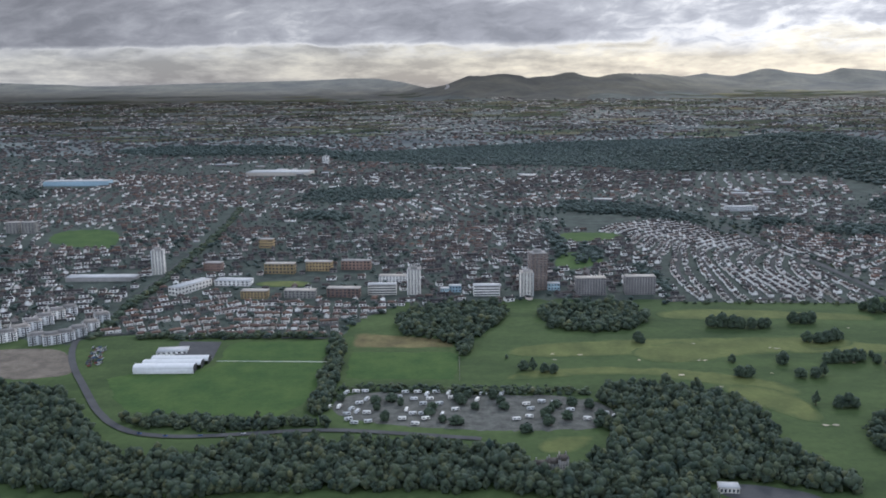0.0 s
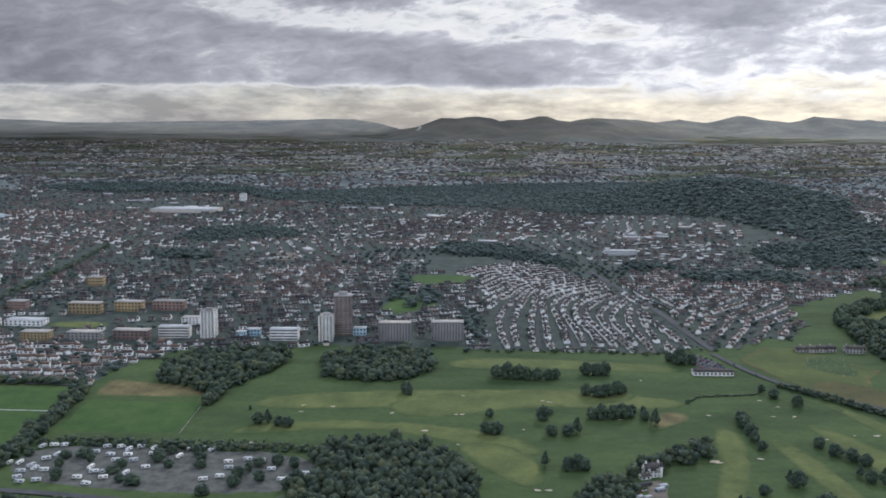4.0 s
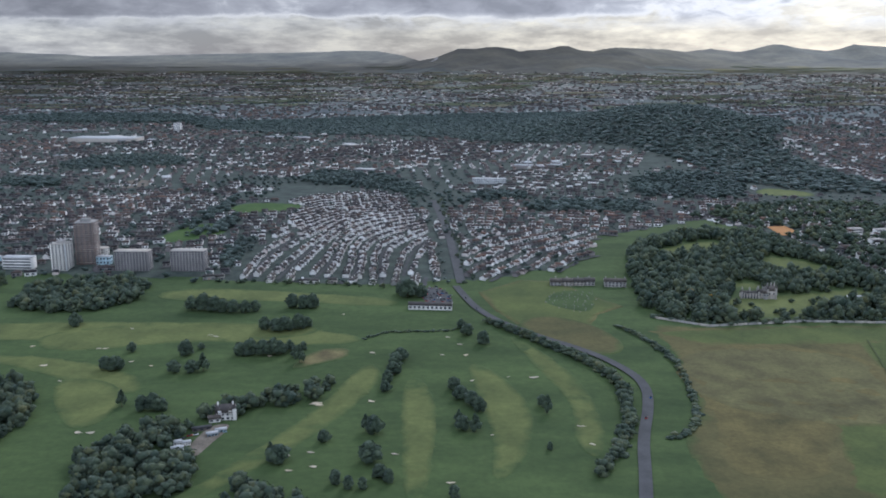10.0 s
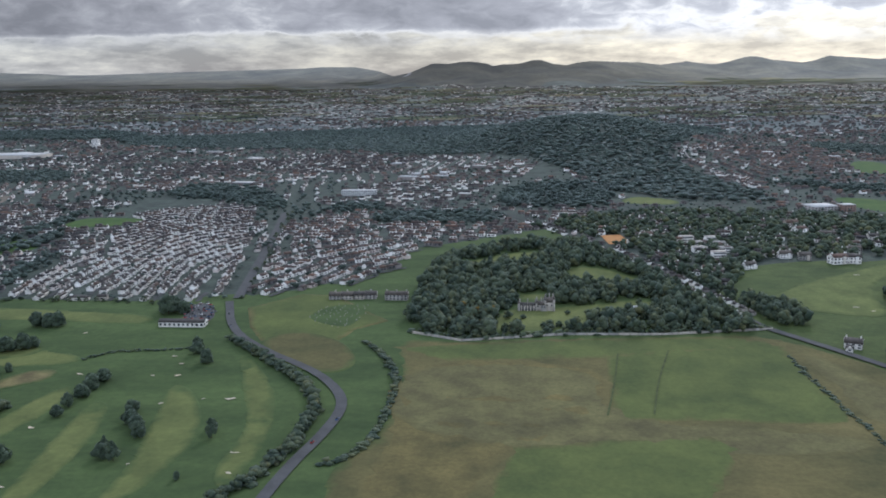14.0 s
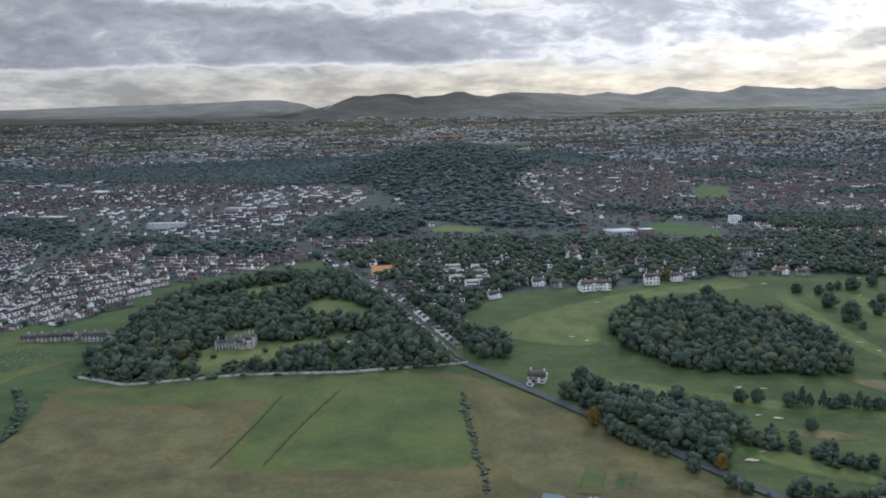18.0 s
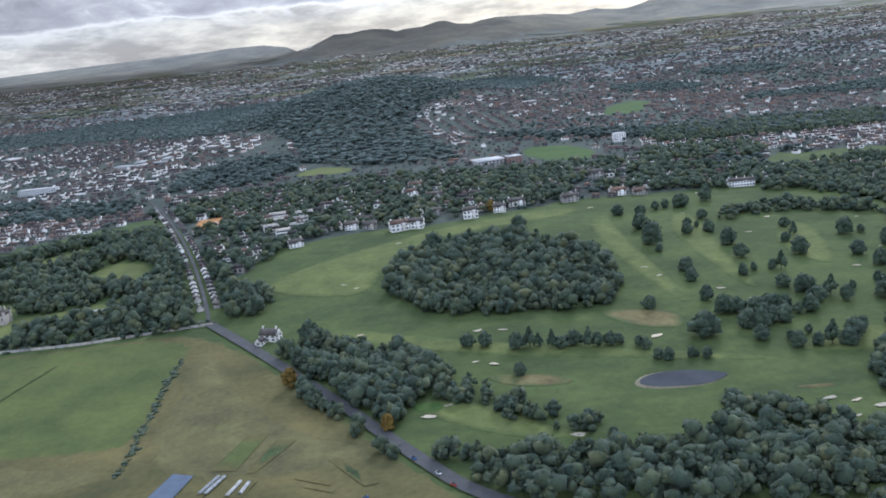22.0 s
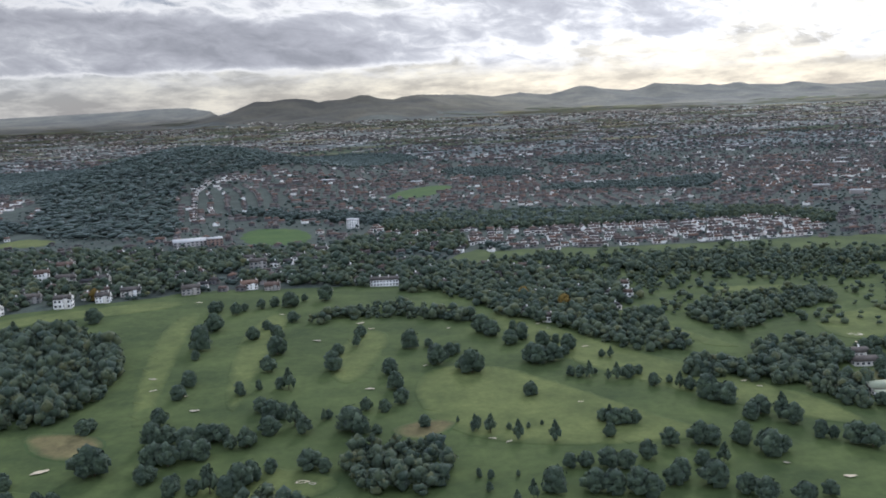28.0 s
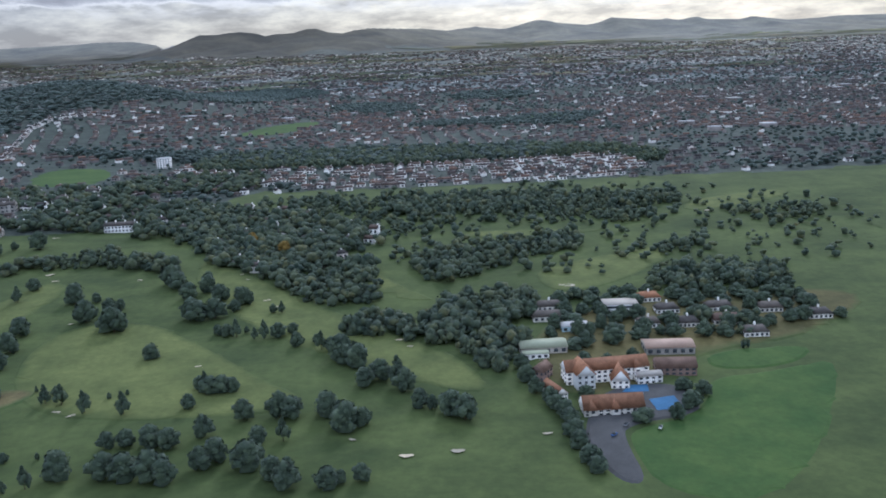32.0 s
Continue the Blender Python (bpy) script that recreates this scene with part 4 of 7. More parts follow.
gx, gy = spread((-260, 860), 10, (-5200, 6200), 1.07), spread((148, 644), 8, (-3000, 5400), 1.06)
X, Y = np.meshgrid(gx, gy)
Z = ground(X, Y)
me = bpy.data.meshes.new("ground")
nx, ny = len(gx), len(gy)
i = (np.arange(ny - 1)[:, None] * nx + np.arange(nx - 1)).ravel()
quads = np.stack([i, i + 1, i + nx + 1, i + nx], 1)
me.from_pydata(np.stack([X.ravel(), Y.ravel(), Z.ravel()], 1).tolist(), [], quads.tolist())
cx, cy = X.ravel()[i], Y.ravel()[i]
# Beyond y = 600 the ground takes the colours that carry painted haze.
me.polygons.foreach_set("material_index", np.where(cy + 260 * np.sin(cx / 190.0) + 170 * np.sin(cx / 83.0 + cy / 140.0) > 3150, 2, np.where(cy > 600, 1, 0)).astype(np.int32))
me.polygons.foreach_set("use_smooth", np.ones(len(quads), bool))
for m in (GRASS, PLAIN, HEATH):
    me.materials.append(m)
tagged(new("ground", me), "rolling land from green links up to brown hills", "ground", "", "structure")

TOWN = TOWN_EDGE0[1:-1] + TOWN_EDGE1[2:5] + TOWN_EDGE2[0:3] + [(316, 476), (345, 420), (371, 354)] + TOWN_EDGE2[7:] + TOWN_EDGE3[3:] + [(900, 470), (1300, 700), (1300, 1200), (-700, 1200), (-420, 500), (-238, 355)]
drape("town_ground", TOWN, 0.03, TOWN_SOIL, "dark patchwork of gardens, yards and streets", "town ground", False, 10.0)
MEADOW = [(258, 322), (275, 318), (311, 322), (345, 321), (372, 324), (396, 296), (424, 250), (446, 218), (420, 190), (256, 190), (250, 236), (260, 250), (264, 285)]
VILLAGE = [(657, 290), (661, 276), (680, 278), (690, 292), (720, 296), (750, 322), (700, 330), (676, 322), (662, 310)]
GREENS = [("meadow", MEADOW, OLIVE, "wide olive and brown meadow"), ("sports_field", SPORTS, SPORT_GRASS, "bright green mown sports field"), ("playing_pitch", PITCH, SPORT_GRASS, "green playing pitch inside a hedge"), ("rough_field", ROUGH, DRY_ROUGH, "pale rough grass field"),
          ("caravan_park_ground", CARAVANS, PARK_GROUND, "grass and grey gravel of a caravan park"), ("lawn", LAWN, FAIRWAY, "green lawn before an old house"), ("castle_park_field", C_FIELD, FAIRWAY, "green clearing in the castle wood"),
          ("castle_park_field", C_FIELD2, FAIRWAY, "green clearing in the castle wood"), ("castle_lawn", C_LAWN, FAIRWAY, "green lawn below the castle"), ("castle_lawn", C_LAWN2, FAIRWAY, "green lawn in the castle wood"),
          ("green_field", F_GREEN, PASTURE, "green pasture field"), ("green_field", F_GREEN2, PASTURE, "green strip of pasture below a wood"), ("dry_field", F_BROWN_E, DRY_GRASS, "brown dry meadow"), ("dry_field", F_BROWN_W, STUBBLE, "yellowed dry meadow"), ("dry_field", F_BROWN_S, DRY_GRASS, "brown dry meadow"),
          ("green_field", F_GREEN3, PASTURE, "green pasture in a dry meadow"), ("school_field", SCHOOLF, SPORT_GRASS, "green school playing field"), ("hill_foot_field", FIELD_N, FAIRWAY, "green field at the foot of the wooded hill"), ("town_park", PARKL, SPORT_GRASS, "green park between houses"),
          ("school_pitch", SCHOOL_PITCH, SPORT_GRASS, "bright green pitch beside a school")]
GREENS += [("fairway", p, EAST_FAIRWAY if p[0][0] > 330 else FAIRWAY, "paler mown fairway on a golf course") for p in (FAIR_A, FAIR_B, FAIR_C, FAIR_D, FAIR_E, FAIR_F, FAIR_G, FAIR_H, FAIR_I, FAIR_J, FAIR_K, FAIR_L, FAIR_M, FAIR_N, FAIR_O, FAIR_P, FAIR_Q, FAIR_R, FAIR_S, FAIR_T, FAIR_U, FAIR_V, FAIR_W)]
GREENS += [("rough_patch", p, DRY_ROUGH, "dry brown rough on a golf course") for p in (DRY_A, DRY_B, DRY_C, DRY_D, DRY_E)]
GREENS += [("green_field", [(204.3, 353.6), (220.8, 370.8), (232.0, 369.3), (240.6, 358.3), (255.0, 338.5), (245.3, 329.9), (238.6, 310.7), (221.3, 310.5), (210.6, 331.8)], PASTURE, "bright green grass beside a cemetery"), ("rough_patch", [(215, 321), (227, 330), (242, 321), (250, 304), (247, 293), (236, 293), (223, 306)], OLIVE, "dry brown grass beside a country road")]
GREENS += [("putting_green", GREEN_A, SPORT_GRASS, "smooth putting green"), ("village_ground", VILLAGE, OLIVE, "rough green gardens and lanes round a school"), ("building_site", SITE, EARTH, "bare earth of a building site"), ("cemetery_ground", CEMETERY, GRASS, "grass of a small cemetery"), ("car_park", CARPARK, ASPHALT, "grey car park by a club house"),
           ("school_yard", SCHOOL_YARD, ASPHALT, "grey school yard and drive"), ("school_pitch", [(692.3, 292.6), (716, 292), (706, 282.4), (689.6, 283.2)], SPORT_GRASS, "green playing field behind a hedge"), ("yard", SHOREYARD, ASPHALT, "grey yard by a low building"), ("town_lawn", YELLOWF, FAIRWAY, "pale yellow-green playing field among flats")]
for k, (name, poly, mat, label) in enumerate(GREENS):
    drape(name, poly, 0.05 + 0.003 * k, mat, label, "field", name not in ("green_field", "sports_field", "playing_pitch", "rough_field"))
mid = np.mean(np.array(POND), 0)
drape("pond_shore", [(mid[0] + (x - mid[0]) * 1.05 - 0.4, mid[1] + (y - mid[1]) * 1.13) for x, y in POND], 0.22, RIM, "pale sandy shore round a pond", "shore")
drape("pond", POND, 0.26, WATER, "dark still pond with a pale rim", "pond")
for court in (BLUECOURT, [(670.6, 277.3), (675.3, 276.7), (676.0, 279.6), (672.6, 280.0)]):
    drape("blue_play_area", court, 0.34, BLUE_COURT, "blue play surface beside a school", "play area", False)
drape("tennis_court", TENNIS, 0.3, CLAY, "orange clay tennis court", "tennis court", False)
ROAD_SILVER = ROAD_SILVER + [(236, 195), (226, 160)]
ROAD_CRAMOND = ROAD_CRAMOND[:2] + [(x + 1.2, y + 0.6) for x, y in ROAD_CRAMOND[2:]] + [(470, 206), (505, 188)]
for name, line, width in (("road_shore", ROAD_SHORE, 2.4), ("road_links", ROAD_SILVER, 2.8), ("road_avenue", ROAD_AVENUE, 2.4), ("road_estate", ROAD_ESTATE, 3.6), ("road_lodge", ROAD_CRAMOND, 3.0), ("road_village", ROAD_NORTH, 1.1)):
    ribbon(name, line, width, 0.3, ASPHALT, "grey asphalt road", "road")


TRACK_SOIL = material("worn_grass_track", (0.074, 0.092, 0.036), 0.95, 0.3, 3.0, 0.5, "")
for line in ([(324.3, 307.2), (319.6, 284.0), (314.9, 264.8)], [(339.2, 309.0), (331.5, 286.4), (326.2, 265.3)]):
    ribbon("field_track", line, 0.5, 0.28, TRACK_SOIL, "faint worn track across a pasture", "track")
far_fields, r = Soup(), np.random.default_rng(3)
for n, (x0, x1, y0, y1) in ((110, (-1900, 900, 2350, 3300)), (150, (-1500, 1900, 1500, 2800)), (190, (200, 3300, 2600, 4300)), (120, (900, 3400, 3300, 4200)), (40, (-2400, 0, 3000, 3800))):
    fx, fy = r.uniform(x0, x1, n), r.uniform(y0, y1, n)
    for x, y in zip(fx, fy):
        if y > np.interp(x, RX, RY) - 760:
            continue
        w, d = r.uniform(50, 210) / 2, r.uniform(30, 90) / 2
        u, k = np.meshgrid(np.linspace(-1, 1, 7), np.linspace(-1, 1, 5))
        u, k = u.ravel() * w * (1 + 0.1 * k.ravel()), k.ravel() * d
        v = np.column_stack([x + u + 0.3 * k, y + k + 0.12 * u, ground(x + u + 0.3 * k, y + k + 0.12 * u) + 1.6])
        cell = (np.arange(4)[:, None] * 7 + np.arange(6)).ravel()
        tri = np.concatenate([np.stack([cell, cell + 1, cell + 8], 1), np.stack([cell, cell + 8, cell + 7], 1)])
        far_fields.add((v, tri, np.zeros(len(tri), int)), [0], [0], [0], [0], [[1, 1, 1]])
tagged(new("far_fields", far_fields.mesh("far_fields", [STRAW])), "pale straw and green fields far away", "fields", "", "structure")
ribbon("ski_slope", [(10, 3560), (22, 3680), (20, 3800)], 13, 3.0, FLAT_PALE, "pale artificial ski slope on a far hill", "ski slope")


# ---- trees ----
def ball(rng, detail, rough):
    """A lumpy, closed form round the origin, about 1 across each way."""
    bm = bmesh.new()
    bmesh.ops.create_icosphere(bm, subdivisions=detail, radius=0.5)
    shift = Vector(rng.uniform(-50, 50, 3))
    for v in bm.verts:
        v.co *= 1 + rough * noise.noise(v.co * 4 + shift)
    bm.verts.index_update()
    out = np.array([v.co[:] for v in bm.verts]), np.array([[v.index for v in f.verts] for f in bm.faces])
    bm.free()
    return out


def crown_form(seed, lobes, detail, tall=1.0, pointed=False, tufts=0):
    """A crown of clumps of leaves with loose tufts on them: width about 1, from z = 0.12 to about 1."""
    rng = np.random.default_rng(seed)
    vs, fs, n, spots = [], [], 0, []
    for k in range(lobes):
        v, f = ball(rng, detail, 0.85)
        up = (k + 0.5) / lobes
        a = k * 2.4 + rng.uniform(-0.5, 0.5)
        r = (0.36 * (1 - up) + 0.03) if pointed else 0.34 * math.sqrt(max(0.02, 1 - (2 * up - 0.75) ** 2)) * rng.uniform(0.6, 1.0)
        size = (0.52 if not pointed else 0.42 * (1 - up) + 0.16) * rng.uniform(0.75, 1.2)
        middle = np.array([r * math.cos(a), r * math.sin(a), (0.22 + 0.6 * up) * tall])
        v = v * size * np.array([1, 1, rng.uniform(0.7, 1.0)]) + middle
        vs.append(v), fs.append(f + n)
        n += len(v)
        spots.append((middle, size / 2))
    for k in range(tufts):
        middle, r = spots[k % lobes]
        d = rng.normal(0, 1, 3)
        d[2] = abs(d[2]) * 0.8 + 0.05
        d /= np.linalg.norm(d)
        u = np.cross(d, rng.normal(0, 1, 3))
        u /= np.linalg.norm(u)
        w = np.cross(d, u)
        s, p = rng.uniform(0.03, 0.085), middle + d * r * rng.uniform(0.95, 1.2) * np.array([1, 1, 0.85])
        tilt = d * rng.uniform(-0.5, 0.5)
        vs.append(np.array([p - u * s, p + (w + tilt) * s, p + u * s, p - (w + tilt) * s * 0.8 + d * s * 0.5]))
        fs.append(np.array([(0, 1, 2), (0, 2, 3)]) + n)
        n += 4
    v, f = np.concatenate(vs), np.concatenate(fs)
    return v, f, np.zeros(len(f), int)


FULL = [crown_form(s, 6, 1, tufts=96) for s in range(6)] + [crown_form(7, 6, 1, 1.2, True, 90)]
MEDIUM = [crown_form(s + 40, 4, 1, tufts=44) for s in range(5)]
LIGHT = [crown_form(s + 20, 2, 1, tufts=16) for s in range(5)]
POOR = [crown_form(s + 60, 1, 0, tufts=3) for s in range(5)]


# places kept clear of trees: x, y, radius
CLEAR = [(-97, 290, 14), (27, 208, 7), (69, 194, 5), (142.5, 244, 4), (139, 237, 4), (142.5, 236, 3.4), (138, 229, 3.6), (141, 226, 3), (303.5, 351, 8), (337, 347, 4), (393, 311, 5), (188, 334, 9), (241, 361, 9), (255, 362, 6), (451, 408, 4), (469, 420, 4), (462, 413, 4), (428, 401, 8), (438, 416, 4), (489, 419, 4), (508, 423, 4), (516, 421, 4),
         (429, 451, 5), (439, 446, 5), (455, 437, 4), (389, 394, 4), (377, 436, 5), (387, 440, 5), (382, 412, 6), (507, 458, 5), (555, 420, 7), (471, 521, 14), (543, 563, 6), (346, 447, 9), (668, 285, 17)]
ROADS = [ROAD_SHORE, ROAD_SILVER, ROAD_CRAMOND]
STREET = [(374, 330), (363, 364), (351, 400), (330, 456), (312, 500)]


def wood(name, poly, gap, height, forms, label, clear=(), seed=1, thin=1.0, wide=1.42):
    """Many trees close together, too many to count."""
    rng = np.random.default_rng(seed)
    x, y = scatter(rounded(poly, True, 1), gap, rng)
    keep = rng.random(len(x)) < thin
    for c in clear:
        keep &= ~inside(c, x, y)
    for cx, cy, r in CLEAR:
        keep &= np.hypot(x - cx, y - cy) > r
    for line in ROADS:
        keep &= off_line(line, x, y) > 2.6
    keep &= off_line(STREET, x, y) > 4.8
    x, y = x[keep], y[keep]
    soup, pick = Soup(), rng.integers(0, len(forms), len(x))
    age = rng.uniform(0.6, 1.3, len(x))             # old trees stand wide and tall among young ones
    h = height * age * rng.uniform(0.85, 1.15, len(x))
    w = gap * wide * age * rng.uniform(0.9, 1.15, len(x))
    for k, form in enumerate(forms):
        s = pick == k
        soup.add(form, x[s], y[s], ground(x[s], y[s]) - 0.1 * h[s], rng.uniform(0, 6.28, s.sum()), np.stack([w[s], w[s], h[s]], 1))
    return tagged(new(name, soup.mesh(name, [LEAF_BLUE if name in ("hill_wood", "town_wood") else LEAF], True)), label, "wood", "", "stuff")


def hedge(name, line, gap, height, label, seed, forms=None, wide=1.85):
    """A line of bushes grown into one another."""
    p = np.array(rounded(line, False, 2), float)
    d = np.concatenate([[0], np.cumsum(np.hypot(*np.diff(p, axis=0).T))])
    s = np.arange(0, d[-1], gap)
    r = np.random.default_rng(seed)
    x, y = np.interp(s, d, p[:, 0]) + r.normal(0, gap * 0.25, len(s)), np.interp(s, d, p[:, 1]) + r.normal(0, gap * 0.25, len(s))
    soup, pick = Soup(), r.integers(0, 5, len(s))
    h, w = height * r.uniform(0.5, 1.3, len(s)), gap * wide * r.uniform(0.7, 1.3, len(s))
    for k in range(5):
        q = pick == k
        soup.add((forms or LIGHT)[k], x[q], y[q], ground(x[q], y[q]) - 0.1 * h[q], r.uniform(0, 6.3, q.sum()), np.stack([w[q], w[q], h[q]], 1))
    return tagged(new(name, soup.mesh(name, [LEAF], True)), label, "hedge", "", "stuff")


wood("shore_wood", W_FRONT, 2.6, 4.2, FULL, "dense dark green broadleaf wood by the shore road", [CARAVANS, LAWN, SPORTS, SHOREYARD], 1)
wood("field_strip_wood", W_STRIP, 2.4, 3.4, FULL, "strip of dark trees between two fields", [SPORTS], 2)
wood("flats_wood", W_MID, 3.0, 3.8, FULL, "dark green wood beside the flats", (), 3)
wood("links_wood", W_TOWER, 3.0, 3.8, FULL, "dark green wood on the golf links", (), 4)
wood("road_hedge_trees", W_HEDGE, 2.2, 3.2, FULL, "row of bushy trees along a road", [SPORTS], 5)
wood("caravan_hedge", W_CARAVAN, 1.8, 2.4, LIGHT, "dark hedge behind a caravan park", (), 6)
wood("castle_wood", W_CASTLE, 3.0, 4.6, FULL, "mixed green and brownish wood round a castle", [C_FIELD, C_FIELD2, C_LAWN, C_LAWN2], 7, 0.93)
wood("castle_shrubs", C_LAWN, 3.2, 2.4, FULL, "loose shrubs and small trees on a castle lawn", (), 47, 0.28, 0.9)
wood("round_wood", W_ROUND, 3.1, 4.8, FULL, "dense round wood on a golf course", (), 8)
wood("lodge_wood", W_LODGE, 3.0, 4.4, FULL, "dense wood beside a country road", (), 9)
wood("roadside_wood", W_ROADSIDE, 3.0, 4.6, FULL, "dense broadleaf wood beside a country road", (), 10)
BELTS = ((W_NORTH_BELT, "dark tree belt on a golf course"), (W_MAIN, "belt of dark trees across a golf course"), (W_BROWN, "brownish wood between fairways"), (W_LANE, "row of tall trees beside a school lane"), (W_FAR_BELT, "long far belt of trees"), (W_BELT_C, "long dark wood behind the golf course"), (W_BACK, "dark wood behind villas"),
         (W_CLUMP, "clump of round trees on a golf course"), (W_HOUSE, "copse round an old house on the links"), (W_HOUSE2, "dark trees below an old house on the links"), (W_HOUSE3, "dark copse at the edge of the links"),
         (W_RIGHT2, "large mixed wood at the edge of a golf course"), (W_BELT_J, "belt of young trees along a fairway"), (W_BELT_K, "low thicket along a fairway"), (W_BELT_L, "low thicket beside a pond"), (W_B2_A, "clump of trees on a far golf course"), (W_B2_B, "brown-green wood behind bungalows"), (W_B2_D, "dark wood on a far golf course"),
         (W_B2_F, "garden trees round a school"), (W_B2_G, "trees round a far putting green"), (W_B2_H, "long far tree belt"), (W_B2_I, "trees below white villas"), (W_B2_J, "garden trees round bungalows"))
for k, (poly, label) in enumerate(BELTS):
    loose = any(poly is p for p in (W_BELT_J, W_BELT_K, W_BELT_L, W_FAR_BELT, W_B2_A, W_B2_D, W_B2_F, W_B2_G, W_B2_H, W_B2_I, W_B2_J))
    wood("tree_belt", poly, 2.6, 2.9 if loose else 3.6, FULL if sum(p[1] for p in poly) / len(poly) < 345 else MEDIUM, label, (), 11 + k, 0.42 if loose else 0.85, 1.08 if loose else 1.4)
wood("roadside_wood", ROADSIDE_B, 2.8, 4.2, FULL, "dense dark trees close beside a country road", (), 44, 0.95)
wood("tree_belt", CHAIN, 2.5, 3.2, FULL, "row of trees below a fairway", (), 45, 0.7, 1.15)
wood("tree_belt", LOW_STRIP, 2.7, 3.4, FULL, "dark belt of trees below a golf green", (), 48, 0.85)
wood("scattered_trees", FAR_GOLF, 6.0, 3.0, LIGHT, "scattered trees on a far golf course", (), 46, 0.62, 0.55)
wood("villa_gardens_wood", W_VILLA1, 3.2, 3.8, MEDIUM, "wooded gardens among large villas", [TENNIS], 41, 0.55)
wood("villa_gardens_wood", W_VILLA2, 3.2, 4.0, MEDIUM, "dark wooded gardens above a golf course", (), 42, 0.9)
wood("villa_gardens_wood", W_TOWN_R, 3.4, 4.0, MEDIUM, "wooded gardens above a golf course", [SCHOOLF], 43, 0.9)
HILL = [(235, 850), (318, 769), (353, 673), (372, 575), (452, 545), (452, 580), (444, 610), (428, 690), (430, 735), (450, 772), (530, 950), (590, 1150), (580, 1350), (450, 1450), (200, 1400), (0, 1280), (-130, 1180), (-130, 1050), (-9, 1000), (160, 965)]
wood("hill_wood", HILL, 4.0, 3.3, POOR, "dark wood covering a long low hill", [FIELD_N], 30, 1.0, 1.95)
hedge("road_hedge", ROAD_HEDGE, 1.2, 2.7, "bushy dark hedge along the links road", 51, MEDIUM, 2.9)
hedge("estate_road_trees", [(x + 2.8, y) for x, y in ROAD_ESTATE], 5.5, 1.9, "small street trees along a wide estate road", 59, MEDIUM, 0.4)
hedge("estate_edge_trees", [(106, 364), (140, 362.5), (178, 360)], 3.4, 1.9, "row of small trees before a white estate", 60, MEDIUM, 0.7)
hedge("avenue_trees", [(x + 2.8, y + 0.6) for x, y in ROAD_AVENUE], 2.8, 2.3, "row of dark trees along a town avenue", 56, FULL)
hedge("field_edge_trees", [(-118, 322), (-85, 321.5), (-41, 322)], 2.0, 2.6, "row of dark trees between a sports field and houses", 58, FULL)
hedge("track_hedge", TRACK_HEDGE, 0.9, 1.3, "dark brown hedge along a track", 52, None, 2.8)
hedge("bend_hedge", HEDGE_BEND, 0.9, 0.8, "low dark hedge on the links", 53)
hedge("field_hedge", FIELD_HEDGE, 1.0, 0.55, "ragged low hedge between two fields", 54)
hedge("wall_hedge", CASTLE_WALL, 1.7, 1.5, "shrubs behind a field wall", 55)


# ---- houses ----
def box_form(x0, x1, y0, y1, z0, z1, mat):
    v = np.array([(x, y, z) for z in (z0, z1) for y in (y0, y1) for x in (x0, x1)], float)
    f = np.array([(0, 1, 5), (0, 5, 4), (1, 3, 7), (1, 7, 5), (3, 2, 6), (3, 6, 7), (2, 0, 4), (2, 4, 6), (4, 5, 7), (4, 7, 6)])
    return v, f, np.full(len(f), mat)


def join_forms(*forms):
    vs, fs, ms, n = [], [], [], 0
    for v, f, m in forms:
        vs.append(v), fs.append(f + n), ms.append(m)
        n += len(v)
    return np.concatenate(vs), np.concatenate(fs), np.concatenate(ms)


def roof_form(x0, x1, y0, y1, z0, z1, mat, hip=0.0):
    m = (y0 + y1) / 2
    v = np.array([(x0, y0, z0), (x1, y0, z0), (x1, y1, z0), (x0, y1, z0), (x0 + hip, m, z1), (x1 - hip, m, z1)], float)
    f = np.array([(0, 1, 5), (0, 5, 4), (2, 3, 4), (2, 4, 5), (3, 0, 4), (1, 2, 5), (0, 3, 2), (0, 2, 1)])
    return v, f, np.array([mat] * 4 + [0 if not hip else mat] * 2 + [mat] * 2)


# materials of the joined houses: 0 wall, 1 roof, 2 window
GABLED = join_forms(box_form(-0.5, 0.5, -0.5, 0.5, -0.3, 0.6, 0), roof_form(-0.5, 0.5, -0.56, 0.56, 0.6, 1.0, 1), box_form(0.3, 0.42, -0.06, 0.06, 0.9, 1.12, 0), box_form(-0.35, -0.12, -0.515, 0, 0.15, 0.45, 2), box_form(0.1, 0.33, -0.515, 0, 0.15, 0.45, 2))
HIPPED = join_forms(box_form(-0.5, 0.5, -0.5, 0.5, -0.3, 0.62, 0), roof_form(-0.55, 0.55, -0.56, 0.56, 0.62, 1.0, 1, 0.4), box_form(-0.06, 0.06, -0.06, 0.06, 0.9, 1.12, 0), box_form(-0.35, -0.12, -0.515, 0, 0.15, 0.45, 2), box_form(0.1, 0.33, -0.515, 0, 0.15, 0.45, 2))
PLAINH = join_forms(box_form(-0.5, 0.5, -0.5, 0.5, -0.3, 0.6, 0), roof_form(-0.52, 0.52, -0.54, 0.54, 0.6, 1.0, 1))
SHED = join_forms(box_form(-0.5, 0.5, -0.5, 0.5, -0.3, 0.9, 0), box_form(-0.51, 0.51, -0.51, 0.51, 0.9, 1.0, 1))


def restyle(form, wall, roof):
    """The same house with another wall and roof."""
    v, f, m = form
    return v, f, np.where(m == 0, wall, np.where(m == 1, roof, m))


# walls: 0 white, 3 dull; roofs: 1 brown-grey, 4 reddish; 2 windows
STYLES = [(0, 1), (3, 1), (3, 4), (0, 4)]
